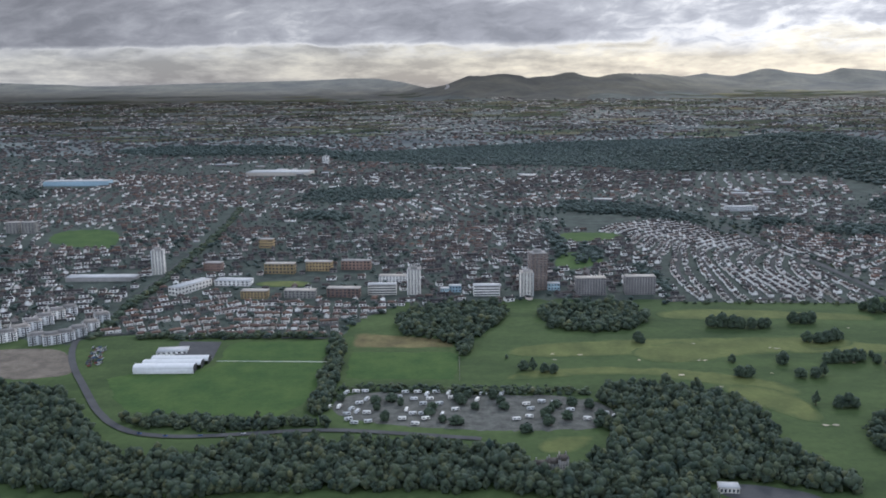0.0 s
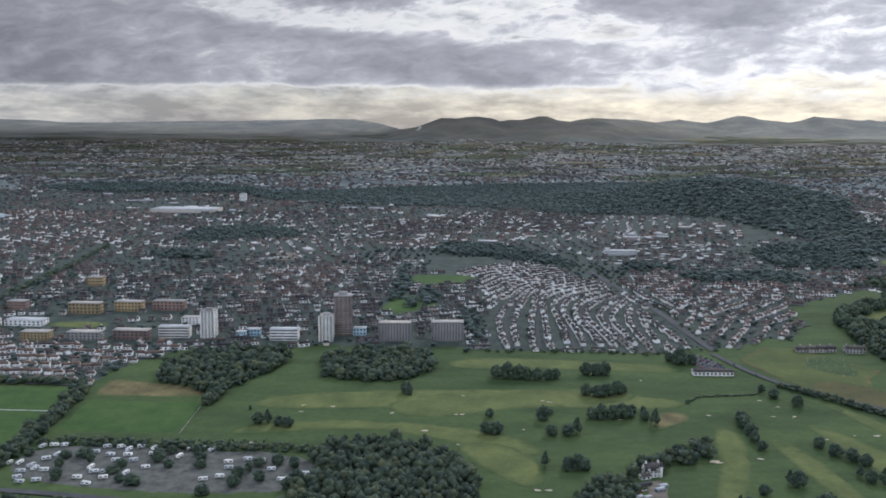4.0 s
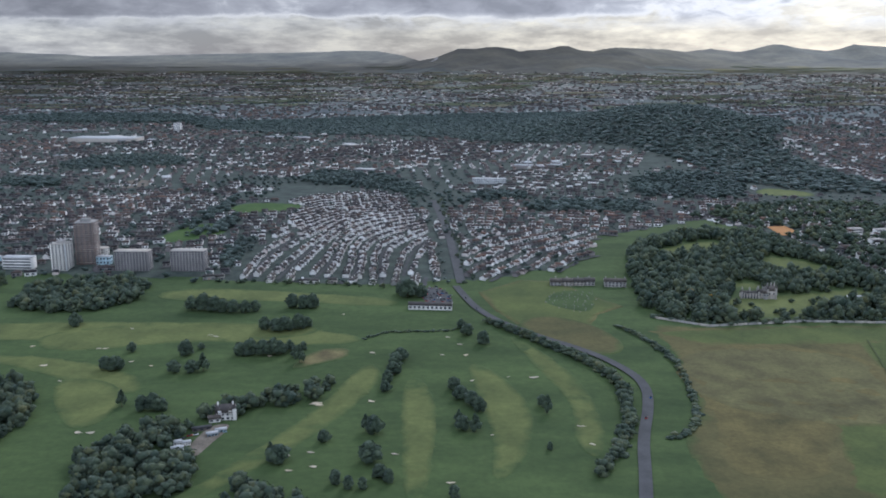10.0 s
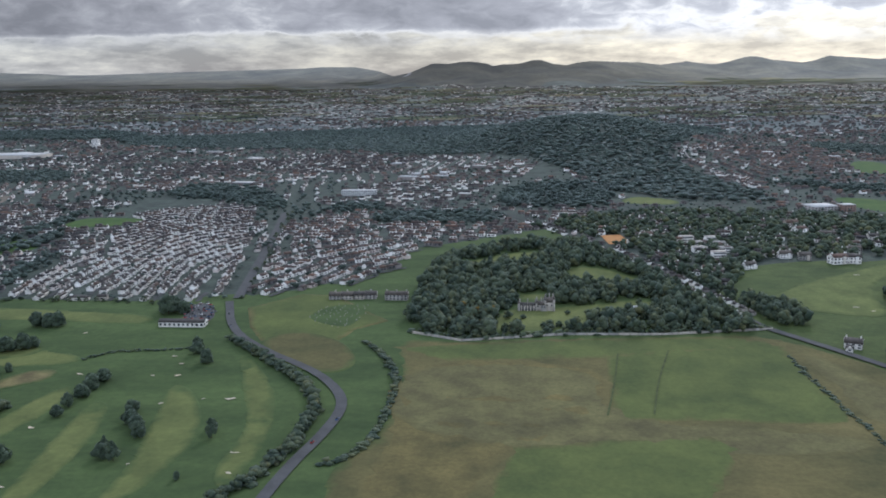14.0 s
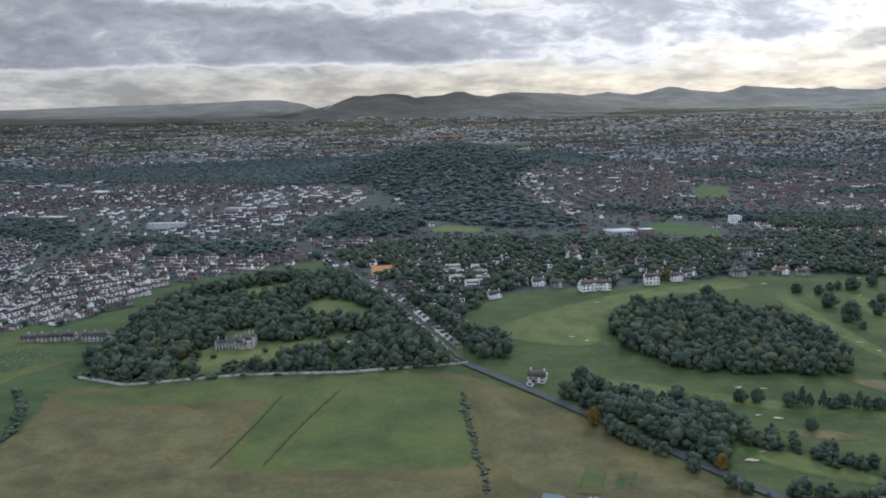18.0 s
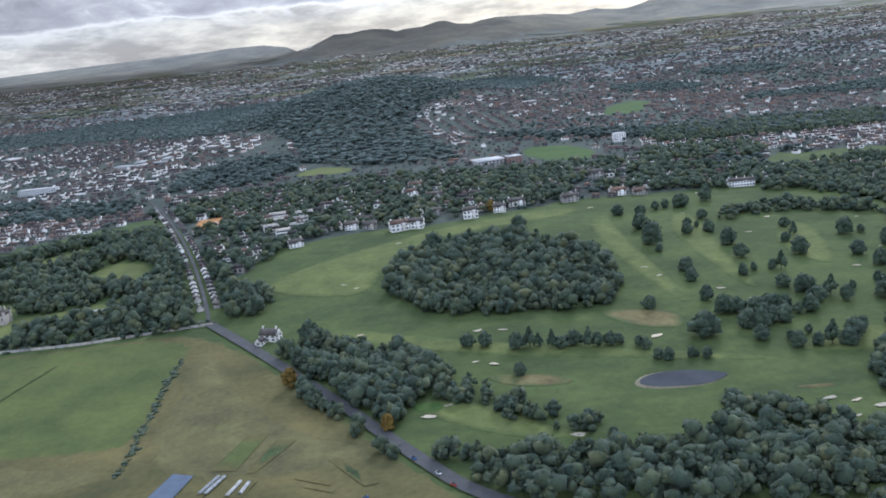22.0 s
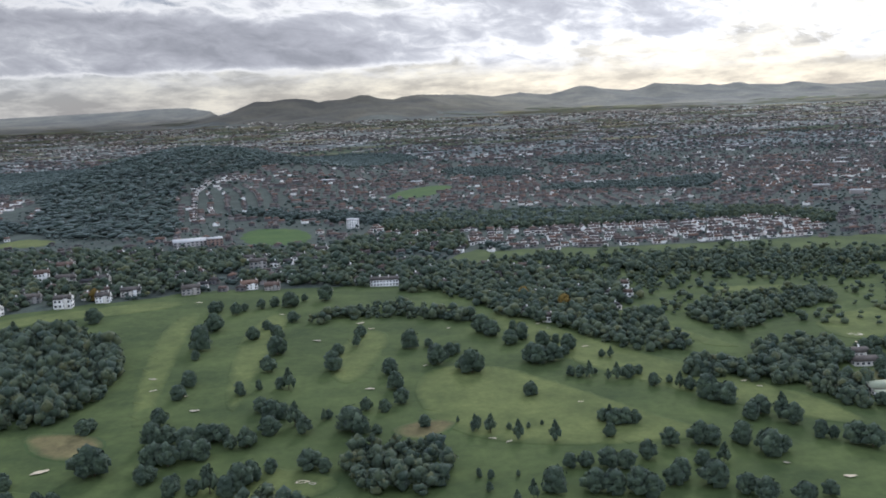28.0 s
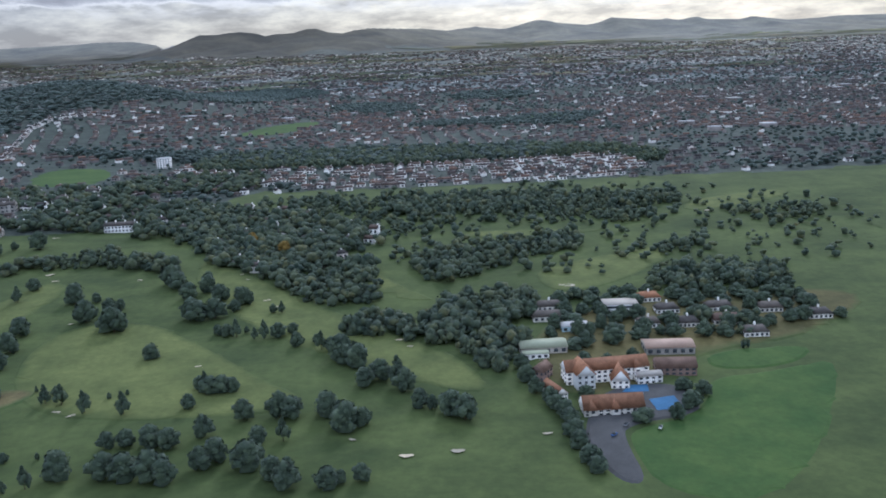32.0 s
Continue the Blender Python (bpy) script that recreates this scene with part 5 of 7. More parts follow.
HOUSE_MATS = [HARL, SLATE, GLASS_DARK, HARL_DULL, SLATE_RED]
# districts: middle x, y, angle of its rows, gap of rows, gap of houses, style, share of white, share built
rng = np.random.default_rng(11)
CELLS = [(184, 392, 88, 8, 3.4, 0, 0.8, 0.92), (178, 455, 97, 8, 3.4, 0, 0.8, 0.9),
         (212, 395, 68, 8.4, 3.7, 3, 0.8, 0.95), (235, 425, 38, 9, 3.8, 2, 0.65, 0.92), (218, 475, -5, 8, 4.4, 2, 0.5, 0.9), (262, 470, -8, 8, 4.4, 2, 0.4, 0.85), (300, 500, -10, 8, 4.4, 2, 0.4, 0.8), (62, 425, 12, 8.5, 4.6, 1, 0.45, 0.85), (0, 410, 15, 8.5, 4.6, 1, 0.4, 0.85), (-60, 346, 4, 8.5, 4.0, 3, 0.75, 0.85),
         (-110, 348, 28, 8.5, 4.0, 3, 0.75, 0.8), (-60, 405, 0, 14, 7, 1, 0.2, 0.6), (-185, 385, 12, 8, 4.2, 0, 0.6, 0.8), (-150, 450, 20, 9, 4.6, 0, 0.5, 0.7), (60, 500, 8, 8.5, 4.6, 1, 0.45, 0.85), (0, 500, -6, 8.5, 4.8, 2, 0.35, 0.85), (-60, 480, 10, 8.5, 4.8, 1, 0.3, 0.8), (615, 515, -6, 8, 4.4, 2, 0.75, 0.8), (665, 514, -4, 8, 4.4, 2, 0.75, 0.85), (720, 508, 4, 8, 4.4, 2, 0.75, 0.85)]
NEAR = len(CELLS)
far_x, far_y = scatter([(-900, 440), (1500, 440), (3000, 3150), (-2300, 3150)], 85, rng)
for a, b in zip(far_x, far_y):
    if min((a - c[0]) ** 2 + (b - c[1]) ** 2 for c in CELLS[:NEAR]) > 48 ** 2:
        red = 470 < a < 1000 and 600 < b < 830
        leafy = a > 330 and b < 600
        CELLS.append((a, b, float(rng.uniform(-28, 28)) + (90 if rng.random() < 0.15 else 0), 9.5, 4.8, 2 if red else int(rng.integers(0, 3)), float(rng.uniform(0.25, 0.5)) if b > 1800 else float(rng.uniform(0.08, 0.2)) if a > 350 and b < 950 else float(rng.uniform(0.04, 0.14)) if a > 350 else float(rng.uniform(0.18, 0.45)) if b < 900 else float(rng.uniform(0.02, 0.10)), 0.3 if leafy else float(rng.uniform(0.45, 0.85)) if b < 900 else float(rng.uniform(0.25, 0.5))))
centres = np.array([c[:2] for c in CELLS])
ESTATE = [(108, 369), (110, 423), (110, 472), (108, 514), (82, 540), (79, 597), (116, 589), (157, 553), (180, 450), (186, 372)]
TOWN_BELTS = [([(59, 449), (61, 492), (60, 551), (68, 534), (70, 474), (63, 446)], "dark trees along a cut through a town"), ([(65, 439), (78, 470), (78, 488), (88, 458), (83, 447), (71, 430)], "dark trees round a small town park"), ([(97, 395), (95, 428), (104, 430), (107, 396), (103, 381)], "dark trees at the edge of a white estate"),
              ([(-119, 695), (-112, 768), (-42, 759), (-16, 690), (-61, 677), (-97, 655)], "dark wood in the middle of a town"), ([(85, 619), (92, 665), (153, 623), (176, 556), (162, 556), (124, 597), (90, 600)], "dark tree belt behind a white estate"), ([(200, 562), (228, 571), (236, 545), (206, 534)], "dark trees before a white college"),
              ([(226, 525), (258, 539), (299, 524), (296, 497), (237, 498)], "long dark tree belt between houses"), ([(303, 621), (347, 638), (371, 593), (357, 540), (329, 542), (296, 555)], "dark wood below a wooded hill"), ([(-117, 610), (-80, 611), (-57, 577), (-100, 579)], "dark tree belt behind flats"),
              ([(474, 612), (531, 587), (591, 559), (644, 545), (721, 534), (747, 576), (668, 601), (605, 606), (534, 610), (482, 632)], "long dark tree belt across a town"), ([(672, 717), (719, 710), (775, 681), (830, 772), (816, 789), (756, 762), (693, 764)], "dark wood beside a town park"), ([(619, 927), (668, 850), (708, 895), (695, 1005), (638, 1020)], "dark tree belt between terraces"), ([(736, 1025), (810, 976), (859, 1092), (789, 1169)], "dark wood in a far town"), ([(477, 850), (576, 1170), (635, 1228), (598, 1428), (496, 1496)], "dark tree belt below a wooded hill"), ([(-187, 1210), (-51, 1218), (-20, 1074), (-135, 1068)], "dark wood in a far town"), ([(-502, 1298), (-330, 1393), (-177, 1280), (-145, 1162), (-426, 1163)], "dark wood in a far town")]
for k, (poly, label) in enumerate(TOWN_BELTS):
    far = poly[0][1] > 1000
    wood("town_wood", poly, 6.0 if far else 3.8, 5.0 if far else 3.8, POOR if far or poly[0][1] > 640 else LIGHT, label, (), 61 + k)
TOWN_PARKS = [[(561, 692), (588, 698), (623, 784), (605, 803), (573, 743)], [(752, 753), (783, 748), (800, 783), (771, 791)], [(54, 433), (65, 421), (86, 442), (81, 454), (68, 470)], [(67, 507), (73, 526), (106, 524), (109, 504), (75, 493)]]
for poly in TOWN_PARKS:
    drape("town_park", poly, 0.2, SPORT_GRASS, "green park between houses", "field")
drape("building_ground", [(-34, 606), (-15, 615), (-4, 579), (-21, 574)], 0.2, EARTH, "brown bare ground between houses", "bare ground")
KEEP_OUT = [ESTATE, *TOWN_PARKS, *[p for p, _ in TOWN_BELTS], W_VILLA1, W_VILLA2, SITE, CEMETERY, CARPARK, YELLOWF, W_FRONT, W_STRIP, W_MID, W_TOWER, W_CASTLE, W_ROUND, W_BELT_C, W_TOWN_R, W_BACK, HILL, SCHOOLF, FIELD_N, PARKL, TENNIS, SPORTS, PITCH, ROUGH, C_FIELD]
SITES = [(37, 380, 7), (-14, 384, 7), (-144, 424, 7), (43, 390, 8), (66, 380, 10), (88, 380, 10), (19, 380, 8), (-28, 383, 9), (50, 388, 5), (5, 386, 5), (-83, 423, 9), (-64, 428, 8), (-102, 486, 7), (-86, 379, 8), (-65, 379, 9), (-46, 380, 9), (-45, 430, 9), (-118, 430, 6), (-25, 405, 8), (40, 402, 7),
         (-119, 392, 11), (-101, 402, 10), (-168, 412, 18), (-153, 325, 14), (-165, 335, 14), (-148, 337, 9), (-269, 540, 11), (-348, 815, 34), (-172, 905, 38), (211, 606, 13), (251, 363, 6), (241, 362, 10)]
near_town, mid_town, far_town, garden, streets = Soup(), Soup(), Soup(), Soup(), Soup()
STRIP = (np.array([(-0.5, -0.5, 0), (0.5, -0.5, 0), (0.5, 0.5, 0), (-0.5, 0.5, 0)], float), np.array([(0, 1, 2), (0, 2, 3)]), np.zeros(2, int))
WIDE = TOWN[:-7] + [(900, 470), (1500, 500), (3000, 3150), (-2300, 3150), (-420, 500), (-238, 355)]
lots = []                                       # the plots nearest the flight get houses of their own
for k, (cx0, cy0, angle, rows, gap, style, white, share) in enumerate(CELLS):
    far = max(1.0, (cy0 / 620) ** 0.6)
    reach = 66
    u, w = np.meshgrid(np.arange(-reach, reach, gap * far), np.arange(-reach, reach, rows * far))
    odd = (np.arange(w.shape[0]) % 2)[:, None] * np.ones(w.shape)
    u, w, odd = (u + rng.uniform(-0.22, 0.22, u.shape) * gap * far).ravel(), (w + rng.uniform(-0.05, 0.05, w.shape) * rows * far).ravel(), odd.ravel()
    w = w + 3.5 * np.sin(u / 21.0 + 1.7 * k)          # streets bend
    a = radians(angle)
    x, y = cx0 + u * math.cos(a) - w * math.sin(a), cy0 + u * math.sin(a) + w * math.cos(a)
    keep = (np.argmin((x[:, None] - centres[:, 0]) ** 2 + (y[:, None] - centres[:, 1]) ** 2, 1) == k) & inside(WIDE, x, y)
    for p in KEEP_OUT:
        keep &= ~inside(p, x, y)
    for r in (ROAD_ESTATE, ROAD_NORTH, ROAD_AVENUE):
        keep &= off_line(r, x, y) > (3.4 if r is ROAD_ESTATE else 6)
    for sx, sy, sr in SITES:
        keep &= np.hypot(x - sx, y - sy) > sr
    x, y, odd = x[keep], y[keep], odd[keep]
    patch = np.sin(x / 61.0 + 2 * np.sin(y / 97.0)) + np.sin(y / 43.0 + x / 120.0)      # parks and tree belts
    built = rng.random(len(x)) < np.where((patch > (1.0 if cy0 > 900 else 1.5)) & (k >= NEAR), 0.06, share)
    hx, hy, ho = x[built], y[built], odd[built]
    n = len(hx)
    turn = a + rng.normal(0, 0.07, n) + np.where(rng.random(n) < 0.14, math.pi / 2, 0)
    size = np.stack([rng.uniform(2.6, 3.9, n) * far, rng.uniform(2.1, 2.7, n) * far, rng.uniform(1.7, 2.35, n) * min(far, 1.35)], 1)
    size[:, 0] *= np.where(rng.random(n) < 0.12, rng.uniform(1.3, 2.0, n), 1.0)          # terraces
    z = ground(hx, hy)
    pale = rng.random(n) < white
    near = cy0 < 600
    if k < NEAR:
        lots += [(hx[i], hy[i], math.degrees(turn[i]), size[i], pale[i], style) for i in range(n)]
        streets.add(STRIP, hx[ho > 0] - 3.6 * -math.sin(a), hy[ho > 0] - 3.6 * math.cos(a), ground(hx[ho > 0], hy[ho > 0]) + 0.2, np.full((ho > 0).sum(), a), [[4.6, 1.7, 1]])
    else:
        soup = near_town if near else mid_town if cy0 < 1100 else far_town
        for flag in (True, False):
            wall, roof = (0 if flag else 3), STYLES[style][1]
            for j, form in enumerate((GABLED, HIPPED) if near else (PLAINH, PLAINH)):
                q = (pale == flag) & (np.arange(n) % 2 == j)
                soup.add(restyle(form, wall, roof), hx[q], hy[q], z[q], turn[q], size[q])
        if cy0 > 620 and rng.random() < 0.35:    # works and shops with wide pale roofs
            m = int(rng.integers(1, 4))
            bx, by = cx0 + rng.uniform(-30, 30, m), cy0 + rng.uniform(-30, 30, m)
            ok = np.ones(m, bool)
            for p in KEEP_OUT:
                ok &= ~inside(p, bx, by)
            bx, by = bx[ok], by[ok]
            soup.add(restyle(SHED, 3, 5), bx, by, ground(bx, by), a + rng.normal(0, 0.1, len(bx)), np.stack([rng.uniform(6, 14, len(bx)) * far, rng.uniform(4, 8, len(bx)) * far, rng.uniform(1.8, 2.8, len(bx))], 1))
    tx, ty = x[~built], y[~built]
    if k < NEAR:
        tx, ty = np.concatenate([tx, x[::4] + 3.6 * math.sin(a)]), np.concatenate([ty, y[::4] - 3.6 * math.cos(a)])
    if cy0 > 900:
        tx, ty = tx[::2 if cy0 < 1300 else 4 if cy0 < 1800 else 14], ty[::2 if cy0 < 1300 else 4 if cy0 < 1800 else 14]
    tn = len(tx)
    s = rng.uniform(1.8, 4.2, tn) * min(far, 1.9) * (0.85 if k < NEAR else 1.1)
    garden.add((LIGHT if cy0 < 500 else POOR)[k % 5], tx, ty, ground(tx, ty) - 0.3, rng.uniform(0, 6.3, tn), np.stack([s * 1.25, s * 1.25, s * 0.85], 1))
# the white estate: rows that bend round its corner
for d in np.arange(-50, 82, 12.0):
    for row, off in enumerate((0.0, 5.6)):
        rx, ry = 58 + d + off, 92 + d + off
        path = [(188 - rx, 366)] + [(188 - rx * math.cos(b), 404 + ry * math.sin(b)) for b in np.linspace(0, 1.75, 22)]
        p = np.array(path, float)
        run = np.concatenate([[0], np.cumsum(np.hypot(*np.diff(p, axis=0).T))])
        s = np.arange(rng.uniform(0, 4), run[-1], 4.3) + rng.uniform(-0.4, 0.4)
        hx, hy = np.interp(s, run, p[:, 0]), np.interp(s, run, p[:, 1])
        ex, ey = np.interp(s + 1, run, p[:, 0]), np.interp(s + 1, run, p[:, 1])
        bend = 2.2 * np.sin(hx / 9.0 + hy / 23.0), 2.6 * np.sin(hx / 14.0 - hy / 17.0)
        hx, hy, ex, ey = hx + bend[0], hy + bend[1], ex + bend[0], ey + bend[1]
        ok = inside(ESTATE, hx, hy)
        for x, y, bx, by in zip(hx[ok], hy[ok], ex[ok], ey[ok]):
            if rng.random() < 0.93:
                lots.append((x + rng.normal(0, 0.25), y + rng.normal(0, 0.25), math.degrees(math.atan2(by - y, bx - x)) + rng.normal(0, 4), np.array([rng.uniform(3.0, 4.1), rng.uniform(2.0, 2.6), rng.uniform(1.9, 2.5)]), rng.random() < 0.88, 0))
        if row:
            t = rng.random(ok.sum()) < 0.75
            gx2, gy2 = hx[ok][t] + rng.normal(0, 0.6, t.sum()), hy[ok][t] + rng.normal(0, 0.6, t.sum()) + 3.2
            s2 = rng.uniform(1.2, 2.6, t.sum())
            garden.add(LIGHT[int(rng.integers(0, 5))], gx2, gy2, ground(gx2, gy2) - 0.2, rng.uniform(0, 6, t.sum()), np.stack([s2 * 1.2, s2 * 1.2, s2], 1))
            q = ok & (np.arange(len(s)) % 1 == 0)
            streets.add(STRIP, hx[q] + 2.8 * (hx[q] * 0 + 1) * np.sin(np.arctan2(ey[q] - hy[q], ex[q] - hx[q])), hy[q] - 2.8 * np.cos(np.arctan2(ey[q] - hy[q], ex[q] - hx[q])), ground(hx[q], hy[q]) + 0.2, np.arctan2(ey[q] - hy[q], ex[q] - hx[q]), [[5.0, 1.5, 1]])
# the nearest plots are left free for single houses, the others are joined
for s in np.arange(0.06, 1, 0.0245):             # houses along the village street
    d = np.interp(s, [0, 0.2, 0.41, 0.76, 1], np.arange(5))
    k = min(int(d), 3)
    (ax, ay), (bx, by) = STREET[k], STREET[k + 1]
    for side in (-1, 1):
        if rng.random() < 0.85:
            off = side * 2.3
            lots.append((ax + (bx - ax) * (d - k) + off, ay + (by - ay) * (d - k) + off * 0.3, math.degrees(math.atan2(by - ay, bx - ax)), np.array([rng.uniform(2.0, 2.8), 2.0, 1.7]), rng.random() < 0.6, 0))
HILL_STREET = [(456, 602), (448, 650), (440, 700), (443, 732), (460, 754), (482, 762)]
for (ax, ay), (bx, by) in zip(HILL_STREET, HILL_STREET[1:]):       # a white row round the foot of the hill
    n = int(math.hypot(bx - ax, by - ay) / 5.2)
    for k in range(n):
        lots.append((ax + (bx - ax) * k / n + rng.normal(0, 0.3), ay + (by - ay) * k / n, math.degrees(math.atan2(by - ay, bx - ax)), np.array([rng.uniform(3.4, 4.6), 2.8, 2.4]), rng.random() < 0.9, 0))
for poly, gap in ((W_VILLA1, 8.0), (W_VILLA2, 9.0), (W_TOWN_R, 9.0)):      # houses in the wooded gardens
    for x, y in zip(*scatter(poly, gap, rng)):
        if rng.random() < 0.75 and not inside(TENNIS, x, y) and not inside(SCHOOLF, x, y) and min(math.hypot(x - a, y - b) - c for a, b, c in CLEAR) > 0 and off_line(STREET, x, y) > 6:
            lots.append((x, y, rng.uniform(-30, 30), np.array([rng.uniform(2.6, 4.2), rng.uniform(2.2, 3.0), rng.uniform(2.0, 2.9)]), rng.random() < 0.6, int(rng.choice([0, 0, 0, 2]))))
eye_x = np.array([l[0] for l in lots])
eye_y = np.array([l[1] for l in lots])
rank = np.argsort(eye_y + 0.12 * np.abs(eye_x - 150))
SINGLE = [lots[i] for i in rank[:120]]
for i in rank[120:]:
    hx, hy, turn, size, pale, style = lots[i]
    near_town.add(restyle(GABLED if i % 2 else HIPPED, 0 if pale else 3, STYLES[style][1]), [hx], [hy], [float(ground(hx, hy))], [radians(turn)], [size])
HOUSE_MATS.append(FLAT_PALE)
tagged(new("near_houses", near_town.mesh("near_houses", HOUSE_MATS)), "rows of small white-walled houses with brown roofs", "houses", "", "stuff")
tagged(new("town_houses", mid_town.mesh("town_houses", HOUSE_MATS)), "close rows of small grey and white houses", "houses", "", "stuff")
tagged(new("far_houses", far_town.mesh("far_houses", HOUSE_MATS)), "distant grey town spreading over a plain", "houses", "", "stuff")
tagged(new("garden_trees", garden.mesh("garden_trees", [LEAF_BLUE], True)), "dark garden trees among the houses", "trees", "", "stuff")
tagged(new("estate_streets", streets.mesh("estate_streets", [ASPHALT])), "narrow grey asphalt streets between the houses", "streets", "", "structure")


# ---- single things: helpers ----
def as_mesh(name, form, mats, smooth=False):
    s = Soup()
    s.add(form, [0], [0], [0], [0], [[1, 1, 1]])
    return s.mesh(name, mats, smooth)


def part(name, form, mat, parent, label="", at=None):
    """Links a form (or a ready mesh) as one mesh object under a thing or a part."""
    me = form if isinstance(form, bpy.types.Mesh) else as_mesh(name, form, [mat])
    ob = new(name, me)
    ob.parent = parent
    if at is not None:
        ob.matrix_basis = at
    if label:
        ob["label"] = label
    return ob


def anchor(name, x, y, turn=0.0, size=1.0, lift=0.0):
    ob = new(name)
    ob.empty_display_size = 0.2
    ob.matrix_basis = Matrix.Translation((x, y, float(ground(x, y)) + lift)) @ Matrix.Rotation(radians(turn), 4, "Z") @ Matrix.Scale(size, 4)
    return ob


def place(x, y, turn=0.0, size=(1, 1, 1), lift=0.0):
    return Matrix.Translation((x, y, float(ground(x, y)) + lift)) @ Matrix.Rotation(radians(turn), 4, "Z") @ Matrix.Diagonal((*size, 1))


def tube(points, radii, sides=6):
    """A tapered, bent tube."""
    v, f = [], []
    for k, (p, r) in enumerate(zip(points, radii)):
        for i in range(sides):
            a = 2 * math.pi * i / sides
            v.append((p[0] + r * math.cos(a), p[1] + r * math.sin(a), p[2]))
        if k:
            for i in range(sides):
                a, b = (k - 1) * sides + i, (k - 1) * sides + (i + 1) % sides
                f += [(a, b, b + sides), (a, b + sides, a + sides)]
    top = (len(points) - 1) * sides
    f += [(top, top + i, top + i + 1) for i in range(1, sides - 1)]
    return np.array(v, float), np.array(f), np.zeros(len(f), int)


def trunk_form(seed, tall=0.5):
    r = np.random.default_rng(seed)
    forms = [tube([(0, 0, -0.1), (0.01, 0, 0.18), (0.02, 0.01, tall)], [0.045, 0.032, 0.015])]
    for k in range(5):
        a, z = k * 1.35 + r.uniform(0, 0.5), 0.16 + 0.06 * k
        forms.append(tube([(0, 0, z), (0.12 * math.cos(a), 0.12 * math.sin(a), z + 0.12), (0.26 * math.cos(a), 0.26 * math.sin(a), z + 0.24)], [0.02, 0.014, 0.006], 4))
    return join_forms(*forms)


# ---- trees standing alone ----
def build_tree(kind, seed, label):
    ob = anchor(kind, 0, 0)
    part("trunk", trunk_form(seed, 0.9 if kind == "pine_tree" else 0.5), BARK, ob)
    crown = crown_form(seed + 100, 14, 1, 1.3, True, 260) if kind == "pine_tree" else crown_form(seed + 100, 12, 1, 1.0, False, 460)
    part("crown", as_mesh("crown", crown, [LEAF_GOLD if "autumn" in label else LEAF_OB], True), None, ob)
    return tagged(ob, label, "tree", "trees on the golf courses")


PROTO = [build_tree("broadleaf_tree", 1, "round dark green broadleaf tree on mown grass"), build_tree("broadleaf_tree", 2, "spreading green broadleaf tree on mown grass"), build_tree("broadleaf_tree", 3, "dense bushy broadleaf tree on mown grass"),
         build_tree("broadleaf_tree", 4, "uneven dark green tree on mown grass"), build_tree("pine_tree", 5, "narrow dark pine tree on mown grass"), build_tree("broadleaf_tree", 6, "yellow-brown autumn tree among green ones")]
rng = np.random.default_rng(77)
first = [True] * len(PROTO)


def plant(kind, x, y, w, tall):
    if first[kind]:
        PROTO[kind].matrix_basis, first[kind] = place(x, y, rng.uniform(0, 360), (w, w, tall)), False
    else:
        s = PROTO[kind].scale
        copy_thing(PROTO[kind], place(x, y, rng.uniform(0, 360), (w / s.x, w / s.y, tall / s.z)))


for group in (LINKS_TREES, LINKS_TREES_B, LINKS_TREES_C, LINKS_TREES_D, LODGE_TREES, COURSE_TREES_A, COURSE_TREES_B, COURSE_TREES_C, COURSE_TREES_D, COURSE_TREES_E, COURSE_TREES_F):
    for x, y, w in group:
        k = 4 if (rng.random() < 0.18 and w < 4.2) else int(rng.integers(0, 4))
        plant(k, x, y, w * (0.96 if k != 4 else 0.8), (w * rng.uniform(0.72, 0.96) + 0.5) * (1.25 if k == 4 else 1))
for x, y, w in ((402, 281, 3.4), (284, 337, 3.6), (281, 334, 3.2), (279, 345, 3.2), (289, 341, 3), (459, 414, 3.2), (608, 378, 4), (598, 392, 3.5), (424, 256, 2.6)):
    plant(5, x, y, w, w * 1.35)


# ---- bunkers ----
def bunker_form(seed):
    """A shallow sand hollow with a raised lip, about 1 across."""
    r = np.random.default_rng(seed)
    n = 18
    ring = [0.42 + 0.12 * math.sin(2 * a + r.uniform(0, 6)) * 0.6 + 0.05 * math.sin(3 * a + seed) for a in np.linspace(0, 2 * math.pi, n, endpoint=False)]
    v, f = [(0, 0, -0.02)], []
    for k, (s, z) in enumerate(((0.55, 0.0), (0.9, 0.05), (1.05, 0.03))):
        for i in range(n):
            a = 2 * math.pi * i / n
            v.append((ring[i] * s * math.cos(a), ring[i] * s * 0.62 * math.sin(a), z))
    for i in range(n):
        j = (i + 1) % n
        f.append((0, 1 + i, 1 + j))
        for k in range(2):
            a, b = 1 + k * n + i, 1 + k * n + j
            f += [(a, a + n, b + n), (a, b + n, b)]
    return np.array(v, float), np.array(f), np.zeros(len(f), int)


bunker_mesh = [as_mesh("sand_bunker", bunker_form(s), [SAND]) for s in range(5)]
for group in (LINKS_BUNKERS, LINKS_BUNKERS_B, EAST_BUNKERS, EAST_BUNKERS_B):
    for x, y, w in group:
        ob = new("sand_bunker", bunker_mesh[int(rng.integers(0, 5))])
        ob.matrix_basis = place(x, y, rng.uniform(-35, 35), (w * 1.1, w * rng.uniform(0.6, 1.0), 1.4), 0.16)
        tagged(ob, "pale sand bunker sunk in mown grass", "sand bunker", "bunkers of the golf courses")


# ---- buildings ----
def gable_roof(w, d, z0, z1, over=0.25, hip=0.0):
    return roof_form(-w / 2 - over, w / 2 + over, -d / 2 - over, d / 2 + over, z0, z1, 0, hip)


WINDOW_MESHES = {}


